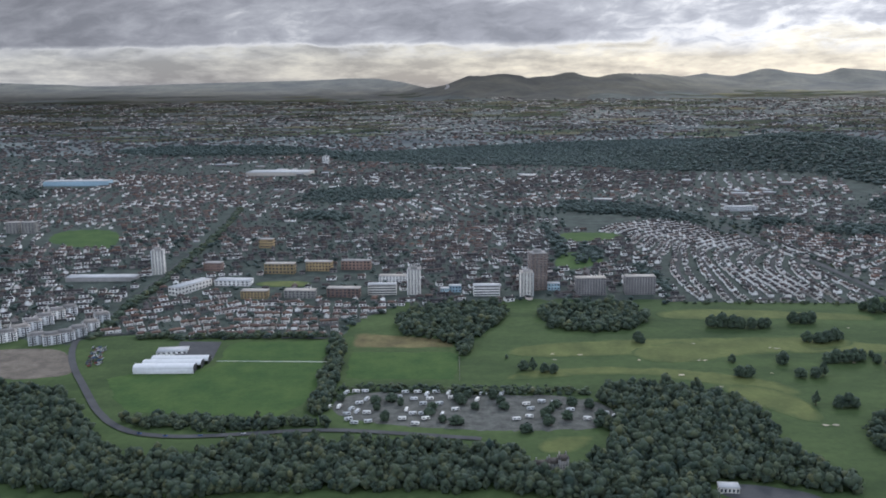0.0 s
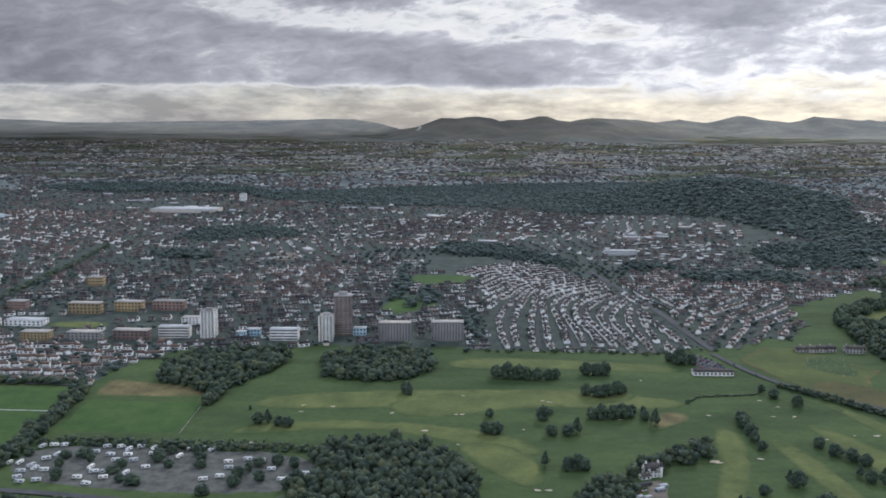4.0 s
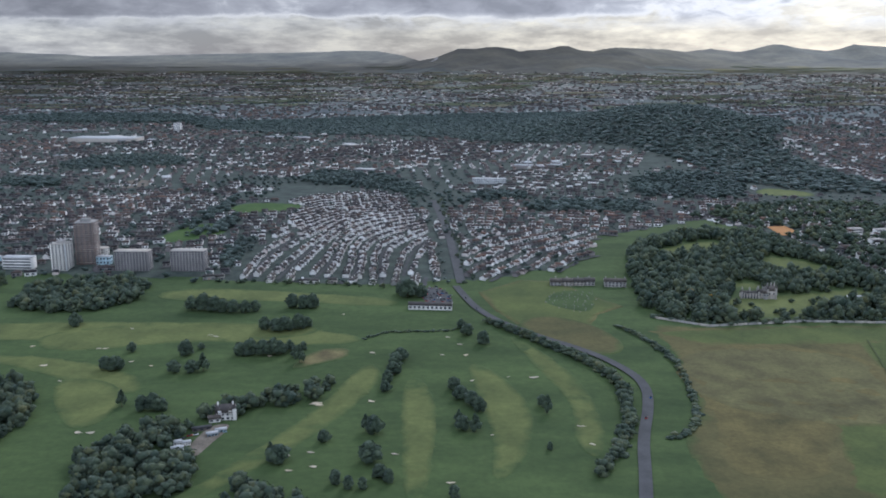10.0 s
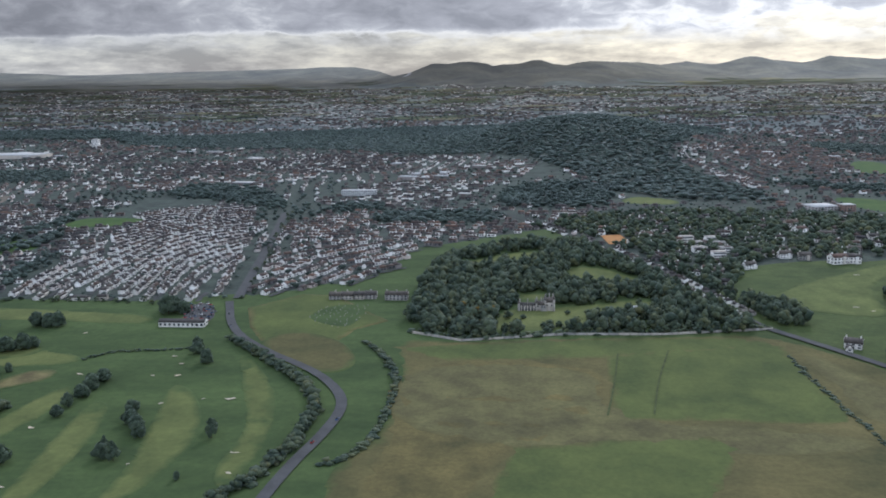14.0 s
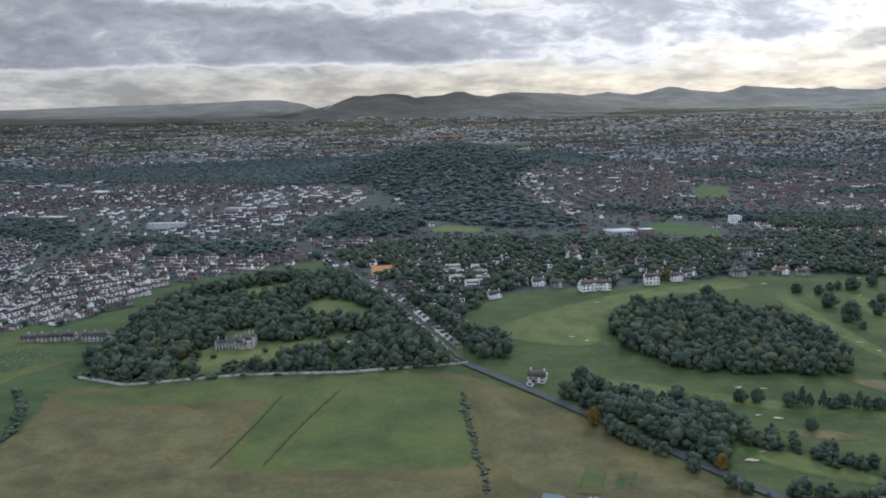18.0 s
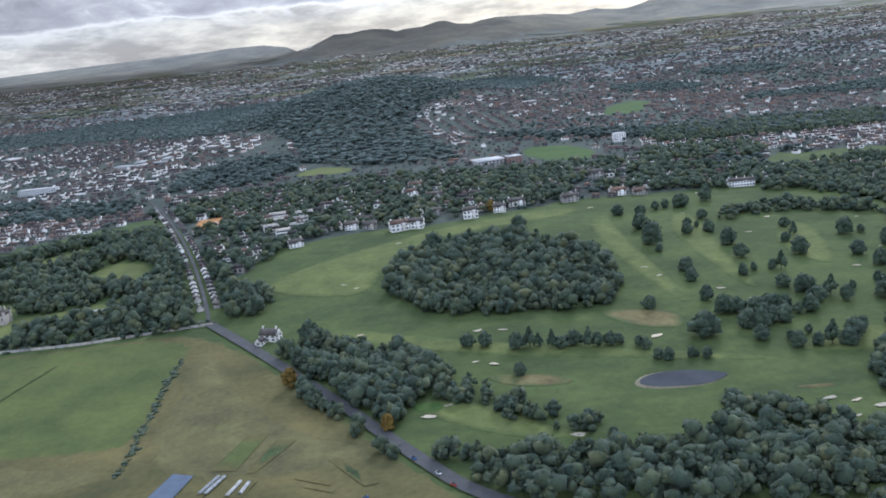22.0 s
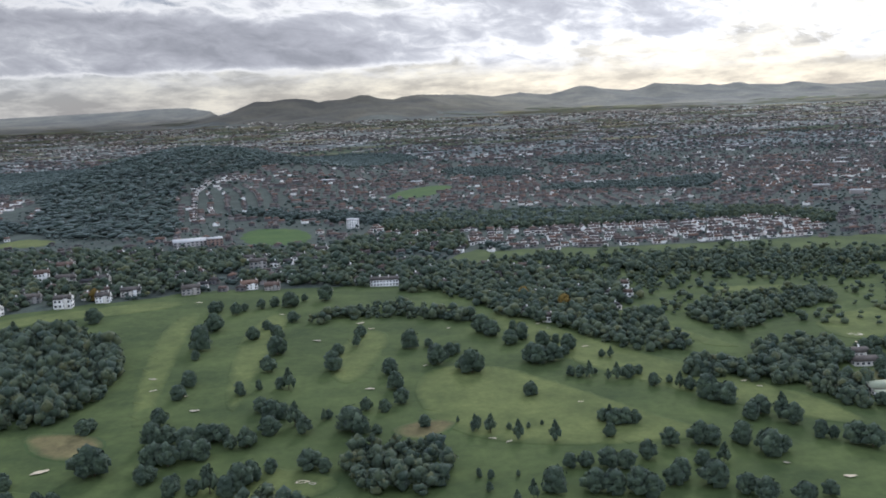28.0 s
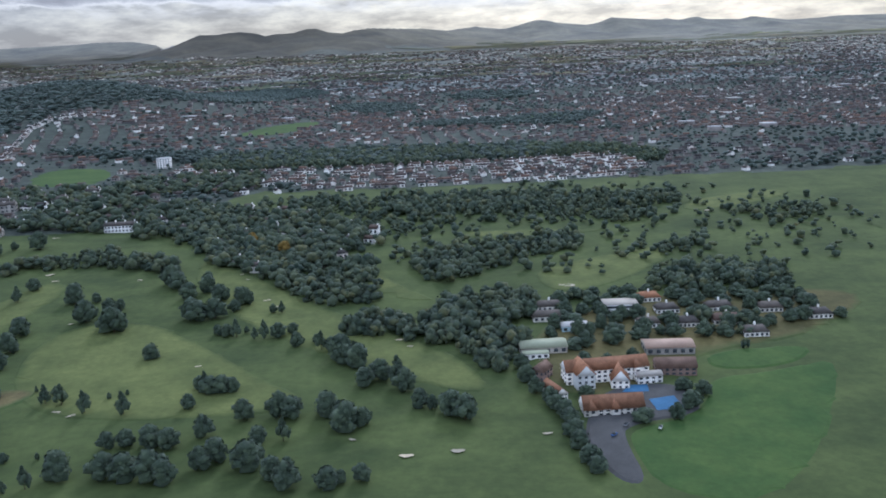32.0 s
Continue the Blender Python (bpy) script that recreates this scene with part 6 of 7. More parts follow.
def window_mesh(w, h, mat):
    key = (round(w, 2), round(h, 2), mat.name)
    if key not in WINDOW_MESHES:
        WINDOW_MESHES[key] = as_mesh("window", box_form(-w / 2, w / 2, -0.04, 0.1, 0, h, 0), [mat])
    return WINDOW_MESHES[key]


def building(name, label, category, x, y, w, d, h, turn=0.0, wall=HARL_OB, roof=SLATE_OB, style="flat", rise=1.0, floors=3, bays=6, side=2, glass=GLASS_DARK, chimneys=0, bands=False, hip=0.0, group=""):
    """A building with walls, a roof, windows row by row, and chimneys."""
    ob = tagged(anchor(name, x, y, turn), label, category, group)
    part("wall", box_form(-w / 2, w / 2, -d / 2, d / 2, -1.2, h, 0), wall, ob)
    if style == "flat":
        roof_ob = part("roof", join_forms(box_form(-w / 2 - 0.1, w / 2 + 0.1, -d / 2 - 0.1, d / 2 + 0.1, h, h + 0.14, 0)), roof, ob)
    else:
        roof_ob = part("roof", gable_roof(w, d, h, h + rise, 0.15, hip), roof, ob)
        if not hip:
            for sx in (-1, 1):
                v = np.array([(sx * w / 2, -d / 2, h), (sx * w / 2, d / 2, h), (sx * w / 2, 0, h + rise * 0.96), (sx * (w / 2 - 0.2), -d / 2, h), (sx * (w / 2 - 0.2), d / 2, h), (sx * (w / 2 - 0.2), 0, h + rise * 0.96)], float)
                part("gable", (v + np.array([sx * 0.17, 0, 0]), np.array([(0, 1, 2), (3, 5, 4), (0, 3, 4), (0, 4, 1), (1, 4, 5), (1, 5, 2), (2, 5, 3), (2, 3, 0)]), np.zeros(8, int)), wall, ob)
    step = h / floors
    for k in range(floors):
        z = k * step + step * 0.3
        if bands:
            part("window_band", box_form(-w / 2 + 0.3, w / 2 - 0.3, -d / 2 - 0.03, -d / 2 + 0.1, z, z + step * 0.42, 0), glass, ob)
            continue
        for i in range(bays):
            me = window_mesh(w / bays * 0.5, step * 0.48, glass)
            part("window", me, None, ob, "", pose(-w / 2 + (i + 0.5) * w / bays, -d / 2, z))
        for sx in (-1, 1):
            for i in range(side):
                me = window_mesh(d / max(side, 1) * 0.42, step * 0.45, glass)
                part("window", me, None, ob, "", pose(sx * w / 2, -d / 2 + (i + 0.5) * d / side, z, 0, 0, 90 * sx))
    for i in range(chimneys):
        cx = -w / 2 + 0.5 + i * (w - 1.0) / max(1, chimneys - 1) if chimneys > 1 else 0
        part("chimney", box_form(cx - 0.18, cx + 0.18, -0.18, 0.18, h + rise * 0.5, h + rise + 0.55, 0), wall, roof_ob)
    return ob


def tower(name, label, x, y, w, d, h, turn, wall, floors, trim, hut=1.0):
    ob = building(name, label, "tower block", x, y, w, d, h, turn, wall, CONCRETE, "flat", floors=floors, bays=4, side=3)
    part("roof_hut", box_form(-w * 0.25, w * 0.25, -d * 0.2, d * 0.2, h + 0.14, h + 0.14 + hut, 0), CONCRETE, ob)
    for sx in (-1, 1):
        part("corner_fin", box_form(sx * w / 2 - 0.18, sx * w / 2 + 0.18, -d / 2 - 0.12, -d / 2 + 0.2, -0.5, h + 0.3, 0), trim, ob)
    return ob


tower("tower_block", "white fifteen-storey tower block on the edge of a town", 37, 380, 5.8, 6.8, 10.6, 0, HARL_OB, 15, WHITE)
tower("tower_block", "white fifteen-storey tower block beside low flats", -14, 384, 5.8, 6.4, 11.4, 0, HARL_OB, 15, WHITE)
tower("tower_block", "pale tower block among low houses", -144, 424, 6.0, 6.0, 12.0, 10, HARL_OB, 15, WHITE)
brown = tower("tower_block", "tall brown tower block with pale floor bands", 43, 390, 7.4, 7.4, 17.2, 8, BRICK, 22, BRICK, 1.2)
for k in range(22):
    part("floor_band", box_form(-3.9, 3.9, -3.9, 3.9, 17.2 / 22 * k + 0.55, 17.2 / 22 * k + 0.72, 0), CONCRETE, brown)
building("slab_block", "long grey-brown block of flats with rows of balconies", "block of flats", 66, 380, 13.6, 5.2, 7.8, 0, DARK_CONCRETE, CONCRETE, floors=9, bays=11, side=3)
building("slab_block", "long grey-brown block of flats with rows of balconies", "block of flats", 88.5, 380.5, 13.6, 5.2, 8.1, 0, DARK_CONCRETE, CONCRETE, floors=9, bays=11, side=3)
for x, y, w, h in ((19, 380, 12, 4.8), (-28.5, 383, 13, 4.8)):
    building("low_flats", "white four-storey flats with dark window bands", "block of flats", x, y, w, 4.2, h, 0, HARL_OB, FLAT_PALE, floors=4, bays=8, side=1, bands=True)
for x, y, w, h in ((50.4, 388, 5.6, 3.2), (4.8, 386, 5.6, 3.0), (0, 383, 4, 2.6)):
    building("clad_block", "small pale blue clad building", "building", x, y, w, 3.4, h, 0, SKYBLUE, FLAT_PALE, floors=2, bays=4, side=2)
for x, y, w, h, m, lab in ((-82.7, 423, 15, 5.0, OCHRE, "ochre brick flats"), (-63.6, 428, 13, 4.6, OCHRE, "ochre brick flats"), (-102, 486, 8, 5, OCHRE, "ochre brick flats"), (-86, 379, 12, 3.4, OCHRE, "ochre brick flats"), (-65.4, 379, 14, 3.4, STONE, "brown stone flats"),
                           (-45.8, 380, 15, 4.0, BRICK, "dark red brick flats"), (-45, 430, 15, 4.5, BRICK, "dark red brick flats"), (-118, 430, 9, 4, BRICK, "dark red brick flats"), (-25, 405, 13, 3, HARL_OB, "pale rendered flats"), (40, 402, 11, 3, HARL_OB, "pale rendered flats")):
    building("flats", lab + " with a flat roof among houses", "block of flats", x, y, w, 5.0, h, -4, m, CONCRETE, floors=3, bays=8, side=3)
building("school", "long white school building with dark window bands", "school", -119, 392, 6, 22, 3.6, -28, HARL_OB, FLAT_PALE, floors=2, bays=3, side=10)
building("school_wing", "low white school wing", "school", -101, 402, 17, 7, 2.4, -5, HARL_OB, FLAT_PALE, floors=2, bays=8, side=3)
building("long_shed", "long low grey-roofed shed", "shed", -168, 412, 34, 7, 2.0, 0, CONCRETE, FLAT_PALE, floors=1, bays=0, side=0)
for x, y, w in ((-274, 540, 8), (-264, 540, 8)):
    building("flats", "pale pinkish flats beside a park", "block of flats", x, y, w, 6, 7.2, 5, STONE, CONCRETE, floors=7, bays=4, side=3)
building("long_shed", "long white and blue industrial shed", "shed", -348, 815, 60, 16, 4.5, 0, SKYBLUE, FLAT_PALE, floors=1, bays=0, side=0)
building("long_shed", "large white-roofed warehouse in the town", "warehouse", -172, 905, 66, 30, 3.5, -4, CONCRETE, FLAT_PALE, floors=1, bays=0, side=0)
tower("tower_block", "distant pale tower block", -140, 1024, 7, 7, 10, 0, HARL_OB, 12, WHITE)
# new flats by the building site
for x, y, w in [(-156.5, 315.2, 6.5), (-150.9, 315.1, 6.5), (-146.8, 318.3, 6.5), (-144.1, 323.6, 6.2), (-142.0, 330.6, 6.3), (-141.8, 341.6, 6.0), (-170.0, 318.9, 7.4), (-167.7, 324.9, 7.5), (-166.4, 332.7, 6.8), (-164.8, 340.0, 6.9), (-163.1, 347.6, 6.6), (-159.8, 352.3, 6.2), (-182.0, 330.2, 7.7)]:
    ob = building("new_flats", "new white flats with dark set-back top floors", "block of flats", x, y + 2.0, w, 4.4, 3.6, 28, WHITE, CONCRETE, floors=4, bays=4, side=1, group="new flats by the building site")
    part("top_floor", box_form(-w * 0.38, w * 0.38, -1.5, 1.6, 3.74, 4.5, 0), DARK_CONCRETE, ob, "dark set-back top floor")
    for sx in (-0.25, 0.25):
        part("stair_strip", box_form(w * sx - 0.25, w * sx + 0.25, -2.26, -2.1, 0.0, 3.5, 0), ASPHALT, ob)
# club house, cemetery lodge, villas
building("club_house", "low club house with a long white front", "club house", 188, 335, 15, 4, 1.5, -2, HARL_OB, SLATE_OB, "gable", 0.8, 1, 10, 2)
building("stone_house", "grey stone lodge by a cemetery", "house", 255.5, 363, 8, 3.4, 2.0, -4, STONE, SLATE_OB, "gable", 1.0, 2, 6, 2, chimneys=3)
for k in range(4):
    building("terrace_house", "brown-roofed terrace house by a cemetery", "house", 233.5 + 4.2 * k, 364 + 0.3 * k, 4.1, 3.6, 1.5, -3, STONE, SLATE_OB, "gable", 1.2, 2, 3, 2, chimneys=1)
building("lodge", "pale stone lodge with a steep slate roof", "house", 393, 311.4, 4.8, 3.2, 1.6, -22, HARL_OB, SLATE_OB, "gable", 1.4, 2, 3, 2, chimneys=2)
building("lodge_wing", "small pale wing of a roadside lodge", "house", 390.8, 308.6, 2.2, 1.9, 1.0, 68, HARL_OB, SLATE_OB, "gable", 0.9, 1, 2, 1)
building("hotel", "long white villa with many gables", "villa", 554.5, 421, 9.8, 3.4, 2.2, -3, WHITE, SLATE_OB, "gable", 1.0, 2, 9, 2, chimneys=4)
building("school_hall", "large low school with a white roof", "school", 468, 528, 15, 12, 2.2, 14, CONCRETE, FLAT_PALE, floors=2, bays=8, side=4)
building("school_block", "brown school block beside a playing field", "school", 480, 524, 7, 6, 3.4, 14, BRICK, FLAT_PALE, floors=3, bays=4, side=3)
building("flats", "white square block of flats above villas", "block of flats", 542.6, 566, 6.2, 5, 4.6, 0, WHITE, FLAT_PALE, floors=5, bays=5, side=3)
building("white_college", "long white building among houses", "school", 211, 606, 22, 6, 3.2, 0, WHITE, FLAT_PALE, floors=3, bays=16, side=3)
VILLAS = [(407.6, 410, 4.6, 3.4, 1.8, HARL_OB, SLATE_OB, 5), (414.4, 407, 4.4, 3.4, 1.8, STONE, SLATE_OB, -5), (431.5, 470, 5.4, 4, 2.6, STONE, RED_DULL, 10), (451, 408, 5.0, 3.6, 3.0, HARL_OB, SLATE_OB, 0), (469, 420, 6, 3.4, 1.8, HARL_OB, SLATE_OB, 10), (462, 413, 4.2, 3.2, 2.0, HARL_OB, SLATE_OB, 0), (425, 401, 6, 4, 2.6, HARL_OB, RED_DULL, 15), (431, 402, 5.4, 4, 2.4, HARL_OB, SLATE_OB, -10), (438, 417, 5, 3.4, 1.8, STONE, SLATE_OB, 5),
          (489, 419, 5.6, 3.6, 2.0, STONE, SLATE_OB, 10), (508, 423, 5.4, 3.4, 1.8, HARL_OB, RED_DULL, 8), (516, 421, 4.6, 3.4, 1.4, STONE, RED_DULL, 0), (429, 452, 5, 4.6, 2.8, HARL_OB, RED_DULL, 20), (439, 447, 6.4, 3.4, 1.6, STONE, SLATE_OB, 0), (455, 438, 4, 3.6, 2.4, HARL_OB, SLATE_OB, 0),
          (389, 395, 4.6, 3.2, 1.5, HARL_OB, SLATE_OB, 20), (507, 459, 6, 4, 2.6, STONE, SLATE_OB, 5), (502, 470, 5, 4, 2.2, HARL_OB, SLATE_OB, 0), (535, 440, 4.6, 3.4, 2.2, HARL_OB, SLATE_OB, 0), (522, 470, 5, 3.6, 2.2, HARL_OB, SLATE_OB, 12), (530, 486, 5, 4, 2.4, HARL_OB, SLATE_OB, -8), (360, 448, 5, 4, 2.2, HARL_OB, RED_DULL, 10)]
for x, y, w, d, h, wall, roof, turn in VILLAS:
    w, d, h = 1.08 * w, 1.0 * d, 1.0 * h
    ob = building("villa", ("white rendered villa" if wall is HARL_OB else "pale stone villa") + (" with a red tiled roof" if roof is RED_DULL else " with a slate roof") + " among trees", "villa", x, y, w, d, h, turn, wall, roof, "gable", 1.3, 2, 4, 2, chimneys=2, group="villas above the golf course")
    g = gable_roof(1.9, d * 0.7, h, h + 1.0, 0.1)
    part("cross_gable_roof", (g[0][:, [1, 0, 2]] * np.array([1, 1, 1]) + np.array([w * 0.22, -d * 0.2, 0]), g[1][:, ::-1], g[2]), roof, ob)
    part("cross_gable", box_form(w * 0.22 - 0.6, w * 0.22 + 0.6, -d / 2 - 0.35, 0, -0.5, h + 0.25, 0), wall, ob)
for x, y, w in ((376.1, 442, 6), (377.2, 431, 5.6), (376.7, 421.5, 6), (387, 440, 6.4), (386.7, 430, 5.6), (386.5, 420, 6), (382.2, 413, 5.4)):
    building("low_flats", "pale two-storey flats with dark window bands", "block of flats", x, y, w, 3.2, 2.2, 6, HARL_OB, CONCRETE, floors=2, bays=6, side=2, bands=True)


# ---- castle and old houses ----
def turret(ob, x, y, r, h, cone, wall, roof):
    shaft = part("turret", tube([(x, y, -0.8), (x, y, h)], [r, r], 10), wall, ob)
    part("turret_roof", tube([(x, y, h), (x, y, h + cone)], [r * 1.15, 0.02], 10), roof, shaft)


def old_house(name, label, category, x, y, turn, size, wall, roof):
    ob = tagged(anchor(name, x, y, turn, size), label, category)
    for k, (cx, w, d, h, rise) in enumerate(((-3.6, 4.6, 3.0, 1.9, 1.1), (0.4, 3.6, 3.6, 2.2, 1.4), (3.4, 2.8, 4.2, 3.2, 1.5))):
        part("wall", box_form(cx - w / 2, cx + w / 2, -d / 2, d / 2, -1.2, h, 0), wall, ob)
        r = gable_roof(w, d, h, h + rise, 0.1)
        roof_ob = part("roof", (r[0] + np.array([cx, 0, 0]), r[1], np.zeros(len(r[1]), int)), roof, ob)
        for i in range(3):
            part("window", window_mesh(0.42, 0.6, GLASS_DARK), None, ob, "", pose(cx - w / 2 + (i + 0.5) * w / 3, -d / 2, 0.5))
            part("window", window_mesh(0.42, 0.5, GLASS_DARK), None, ob, "", pose(cx - w / 2 + (i + 0.5) * w / 3, -d / 2, 1.45))
        for sx in (-0.4, 0.4):
            part("chimney", box_form(cx + sx * w - 0.18, cx + sx * w + 0.18, -0.2, 0.2, h + rise * 0.4, h + rise + 0.9, 0), wall, roof_ob)
    for tx, ty, r, h, c in ((2.0, -2.2, 0.45, 3.9, 1.3), (4.8, -2.1, 0.45, 4.0, 1.3), (-1.4, -1.9, 0.38, 2.6, 1.0), (4.8, 2.0, 0.4, 3.8, 1.2)):
        turret(ob, tx, ty, r, h, c, wall, roof)
    return ob


def castle(x, y, turn, size):
    ob = tagged(anchor("castle", x, y, turn, size), "grey stone castle with turrets and tall chimneys in a wood", "castle")
    for cx, cy, w, d, h, rise in ((-3.2, 0.0, 5.6, 2.6, 1.5, 0.8), (0.9, 0.3, 3.0, 3.0, 1.8, 1.0), (3.4, 0.0, 2.6, 3.4, 2.7, 1.3), (1.6, -1.3, 1.6, 1.4, 1.9, 1.0)):
        part("wall", box_form(cx - w / 2, cx + w / 2, cy - d / 2, cy + d / 2, -1.2, h, 0), STONE, ob)
        r = gable_roof(w, d, h, h + rise, 0.08)
        roof_ob = part("roof", (r[0] + np.array([cx, cy, 0]), r[1], np.zeros(len(r[1]), int)), SLATE_OB, ob)
        for sx in (-0.42, 0.0, 0.42):
            part("chimney", box_form(cx + sx * w - 0.14, cx + sx * w + 0.14, cy - 0.16, cy + 0.16, h + rise * 0.4, h + rise + 1.1, 0), STONE, roof_ob, "tall stone chimney")
        n = max(2, int(w / 0.9))
        for k in range(n):
            part("window", window_mesh(0.34, 0.5, GLASS_DARK), None, ob, "", pose(cx - w / 2 + (k + 0.5) * w / n, cy - d / 2, h * 0.55))
    for k in range(6):
        part("arch", window_mesh(0.5, 0.7, GLASS_DARK), None, ob, "dark arch of an arcade", pose(-5.5 + 0.92 * k, -1.3, 0.0))
    for k in range(9):
        part("merlon", box_form(-5.9 + 0.62 * k, -5.6 + 0.62 * k, -1.42, -1.2, 1.5, 1.85, 0), STONE, ob)
    for tx, ty, r, h, c in ((2.1, -1.7, 0.32, 3.4, 1.1), (4.7, -1.7, 0.36, 3.7, 1.3), (4.7, 1.7, 0.34, 3.5, 1.2), (2.1, 1.7, 0.3, 3.2, 1.0), (-5.9, -1.3, 0.34, 2.3, 0.9), (-0.5, -1.3, 0.28, 2.4, 0.8)):
        turret(ob, tx, ty, r, h, c, STONE, SLATE_OB)
    return ob


castle(304.4, 349, -2, 1.1)
old_house("mansion", "grey stone mansion with turrets among trees", "mansion", 27.5, 208.5, 4, 0.78, STONE, SLATE_OB)
ob = building("old_house", "old white house with steep grey roofs and stepped gables", "house", 142.5, 245.3, 4.6, 2.6, 1.9, 10, HARL_OB, SLATE_OB, "gable", 1.9, 2, 4, 2, chimneys=2)
for cx in (-1.3, 1.2):
    part("dormer", box_form(cx - 0.4, cx + 0.4, -1.36, -0.5, 1.4, 2.6, 0), HARL_OB, ob)
    g = gable_roof(1.2, 1.0, 2.6, 3.2, 0.1)
    part("dormer_roof", (g[0][:, [1, 0, 2]] + np.array([cx, -0.8, 0]), g[1][:, ::-1], np.zeros(len(g[1]), int)), SLATE_OB, ob)
part("turret", tube([(2.2, -1.2, -0.5), (2.2, -1.2, 3.0)], [0.5, 0.5], 10), HARL_OB, ob)
part("turret_roof", tube([(2.2, -1.2, 3.0), (2.2, -1.2, 4.4)], [0.58, 0.02], 10), SLATE_OB, ob)
building("old_house_wing", "low grey-roofed wing of an old white house", "house", 140.2, 243.4, 2.8, 1.8, 0.9, 20, HARL_OB, SLATE_OB, "gable", 0.8, 1, 2, 1)
drape("old_house_yard", [(140, 223.5), (138.4, 229), (138.9, 235), (140, 241), (144.5, 242.5), (145, 237.5), (143.3, 231), (142.2, 223.6)], 0.22, EARTH, "pale brown drive and yard of an old house", "yard")
for x, y, w, lab, wall, roof in ((138.7, 238.2, 4.4, "dark", SLATE_OB, ASPHALT), (142.2, 235.2, 2.4, "pale blue", SKYBLUE, FLAT_PALE), (143.6, 237.4, 2.4, "pale blue", SKYBLUE, FLAT_PALE), (137.7, 230.1, 1.8, "white", WHITE, FLAT_PALE), (135.6, 230.3, 1.6, "pale", HARL_OB, FLAT_PALE), (136.6, 227.2, 2.6, "white", WHITE, FLAT_PALE)):
    building("garden_shed", lab + " low shed in the yard of an old house", "shed", x, y, w, 1.5, 0.7, 24, wall, roof, "gable", 0.4, 1, 3, 1)
building("conservatory", "long low white garden building", "garden building", 337.5, 347, 6, 1.8, 1.0, 0, WHITE, FLAT_PALE, "gable", 0.5, 1, 6, 1)
building("low_building", "low pale building by the shore wood", "building", 68.6, 194.5, 4.8, 3, 1.6, -6, HARL_OB, FLAT_PALE, floors=1, bays=5, side=2)
# school with red roofs
SCHOOL = [(669.6, 284.2, 15.4, 4.0, 2.5, 0, WHITE, RED_TILE, 1.7, "long cream school building with a steep orange roof"), (664.8, 282.4, 5.2, 3.4, 2.8, 90, WHITE, RED_TILE, 1.8, "tall gabled front wing of a cream school"), (671.4, 281.6, 5.4, 3.2, 1.6, 78, WHITE, RED_TILE, 2.0, "gabled school hall with a deep orange roof"),
          (676.8, 281.4, 4.6, 2.6, 1.5, 0, WHITE, CONCRETE, 0.5, "low white school wing with a pale roof"), (658.4, 286.8, 3.6, 2.8, 1.9, 50, BRICK, RED_DULL, 1.2, "brown brick school house"), (658.9, 279.4, 5.4, 2.4, 1.1, 104, HARL_OB, RED_TILE, 1.1, "small school house with an orange roof"), (666.7, 271.4, 10.2, 4.0, 1.1, -4, HARL_OB, RED_TILE, 1.9, "long low school house with a tall orange roof"),
          (683.2, 284.6, 7.2, 4.2, 1.5, -10, BRICK, RED_DULL, 1.4, "brown school building with a dull red roof")]
for x, y, w, d, h, turn, wall, roof, rise, lab in SCHOOL:
    ob = building("school_house", lab, "school", x, y, w, d, h, turn, wall, roof, "gable", rise, 3 if h > 2.4 else 2, max(3, int(w / 1.1)), 3, group="red-roofed school")
    if w > 9:
        for cx in ((-0.36, 0.02) if w < 12 else (0.16, 0.36)):
            g = gable_roof(d * 0.55, 1.5, h, h + rise * 0.72, 0.12)
            part("cross_gable_roof", (g[0][:, [1, 0, 2]] + np.array([w * cx, -d * 0.28, 0]), g[1][:, ::-1], np.zeros(len(g[1]), int)), roof, ob)
            v = np.array([(w * cx - 0.75, -d / 2 - 0.28, -0.6), (w * cx + 0.75, -d / 2 - 0.28, -0.6), (w * cx + 0.75, -d / 2 - 0.28, h), (w * cx, -d / 2 - 0.28, h + rise * 0.66), (w * cx - 0.75, -d / 2 - 0.28, h)], float)
            v = np.concatenate([v, v + np.array([0, 0.9, 0])])
            part("cross_gable", (v, np.array([(0, 1, 2), (0, 2, 4), (4, 2, 3), (5, 7, 6), (5, 9, 7), (9, 8, 7), (0, 4, 9), (0, 9, 5), (1, 6, 7), (1, 7, 2), (4, 3, 8), (4, 8, 9), (3, 2, 7), (3, 7, 8)]), np.zeros(14, int)), wall, ob)
            part("window", window_mesh(0.6, 0.7, GLASS_DARK), None, ob, "", pose(w * cx, -d / 2 - 0.29, h * 0.55))
building("sports_hall", "school sports hall with a pale pink sheet roof", "school", 685.8, 294.6, 9.4, 5.4, 1.5, -9, STONE, PINK_SHEET, "gable", 0.7, 1, 6, 3)
building("school_hall", "school hall with a pale green sheet roof", "school", 661.8, 300, 9.2, 5.4, 1.4, -4, STONE, GREEN_SHEET, "gable", 0.7, 1, 6, 3)
building("school_annexe", "low school annexe with a pale green roof", "school", 659.6, 296.6, 5.0, 2.6, 1.1, -4, HARL_OB, GREEN_SHEET, "flat", floors=1, bays=4, side=2)
building("modern_house", "low modern house with blue and white walls", "house", 671.2, 309.6, 5.8, 3.2, 1.2, -4, SKYBLUE, FLAT_PALE, floors=1, bays=4, side=2)
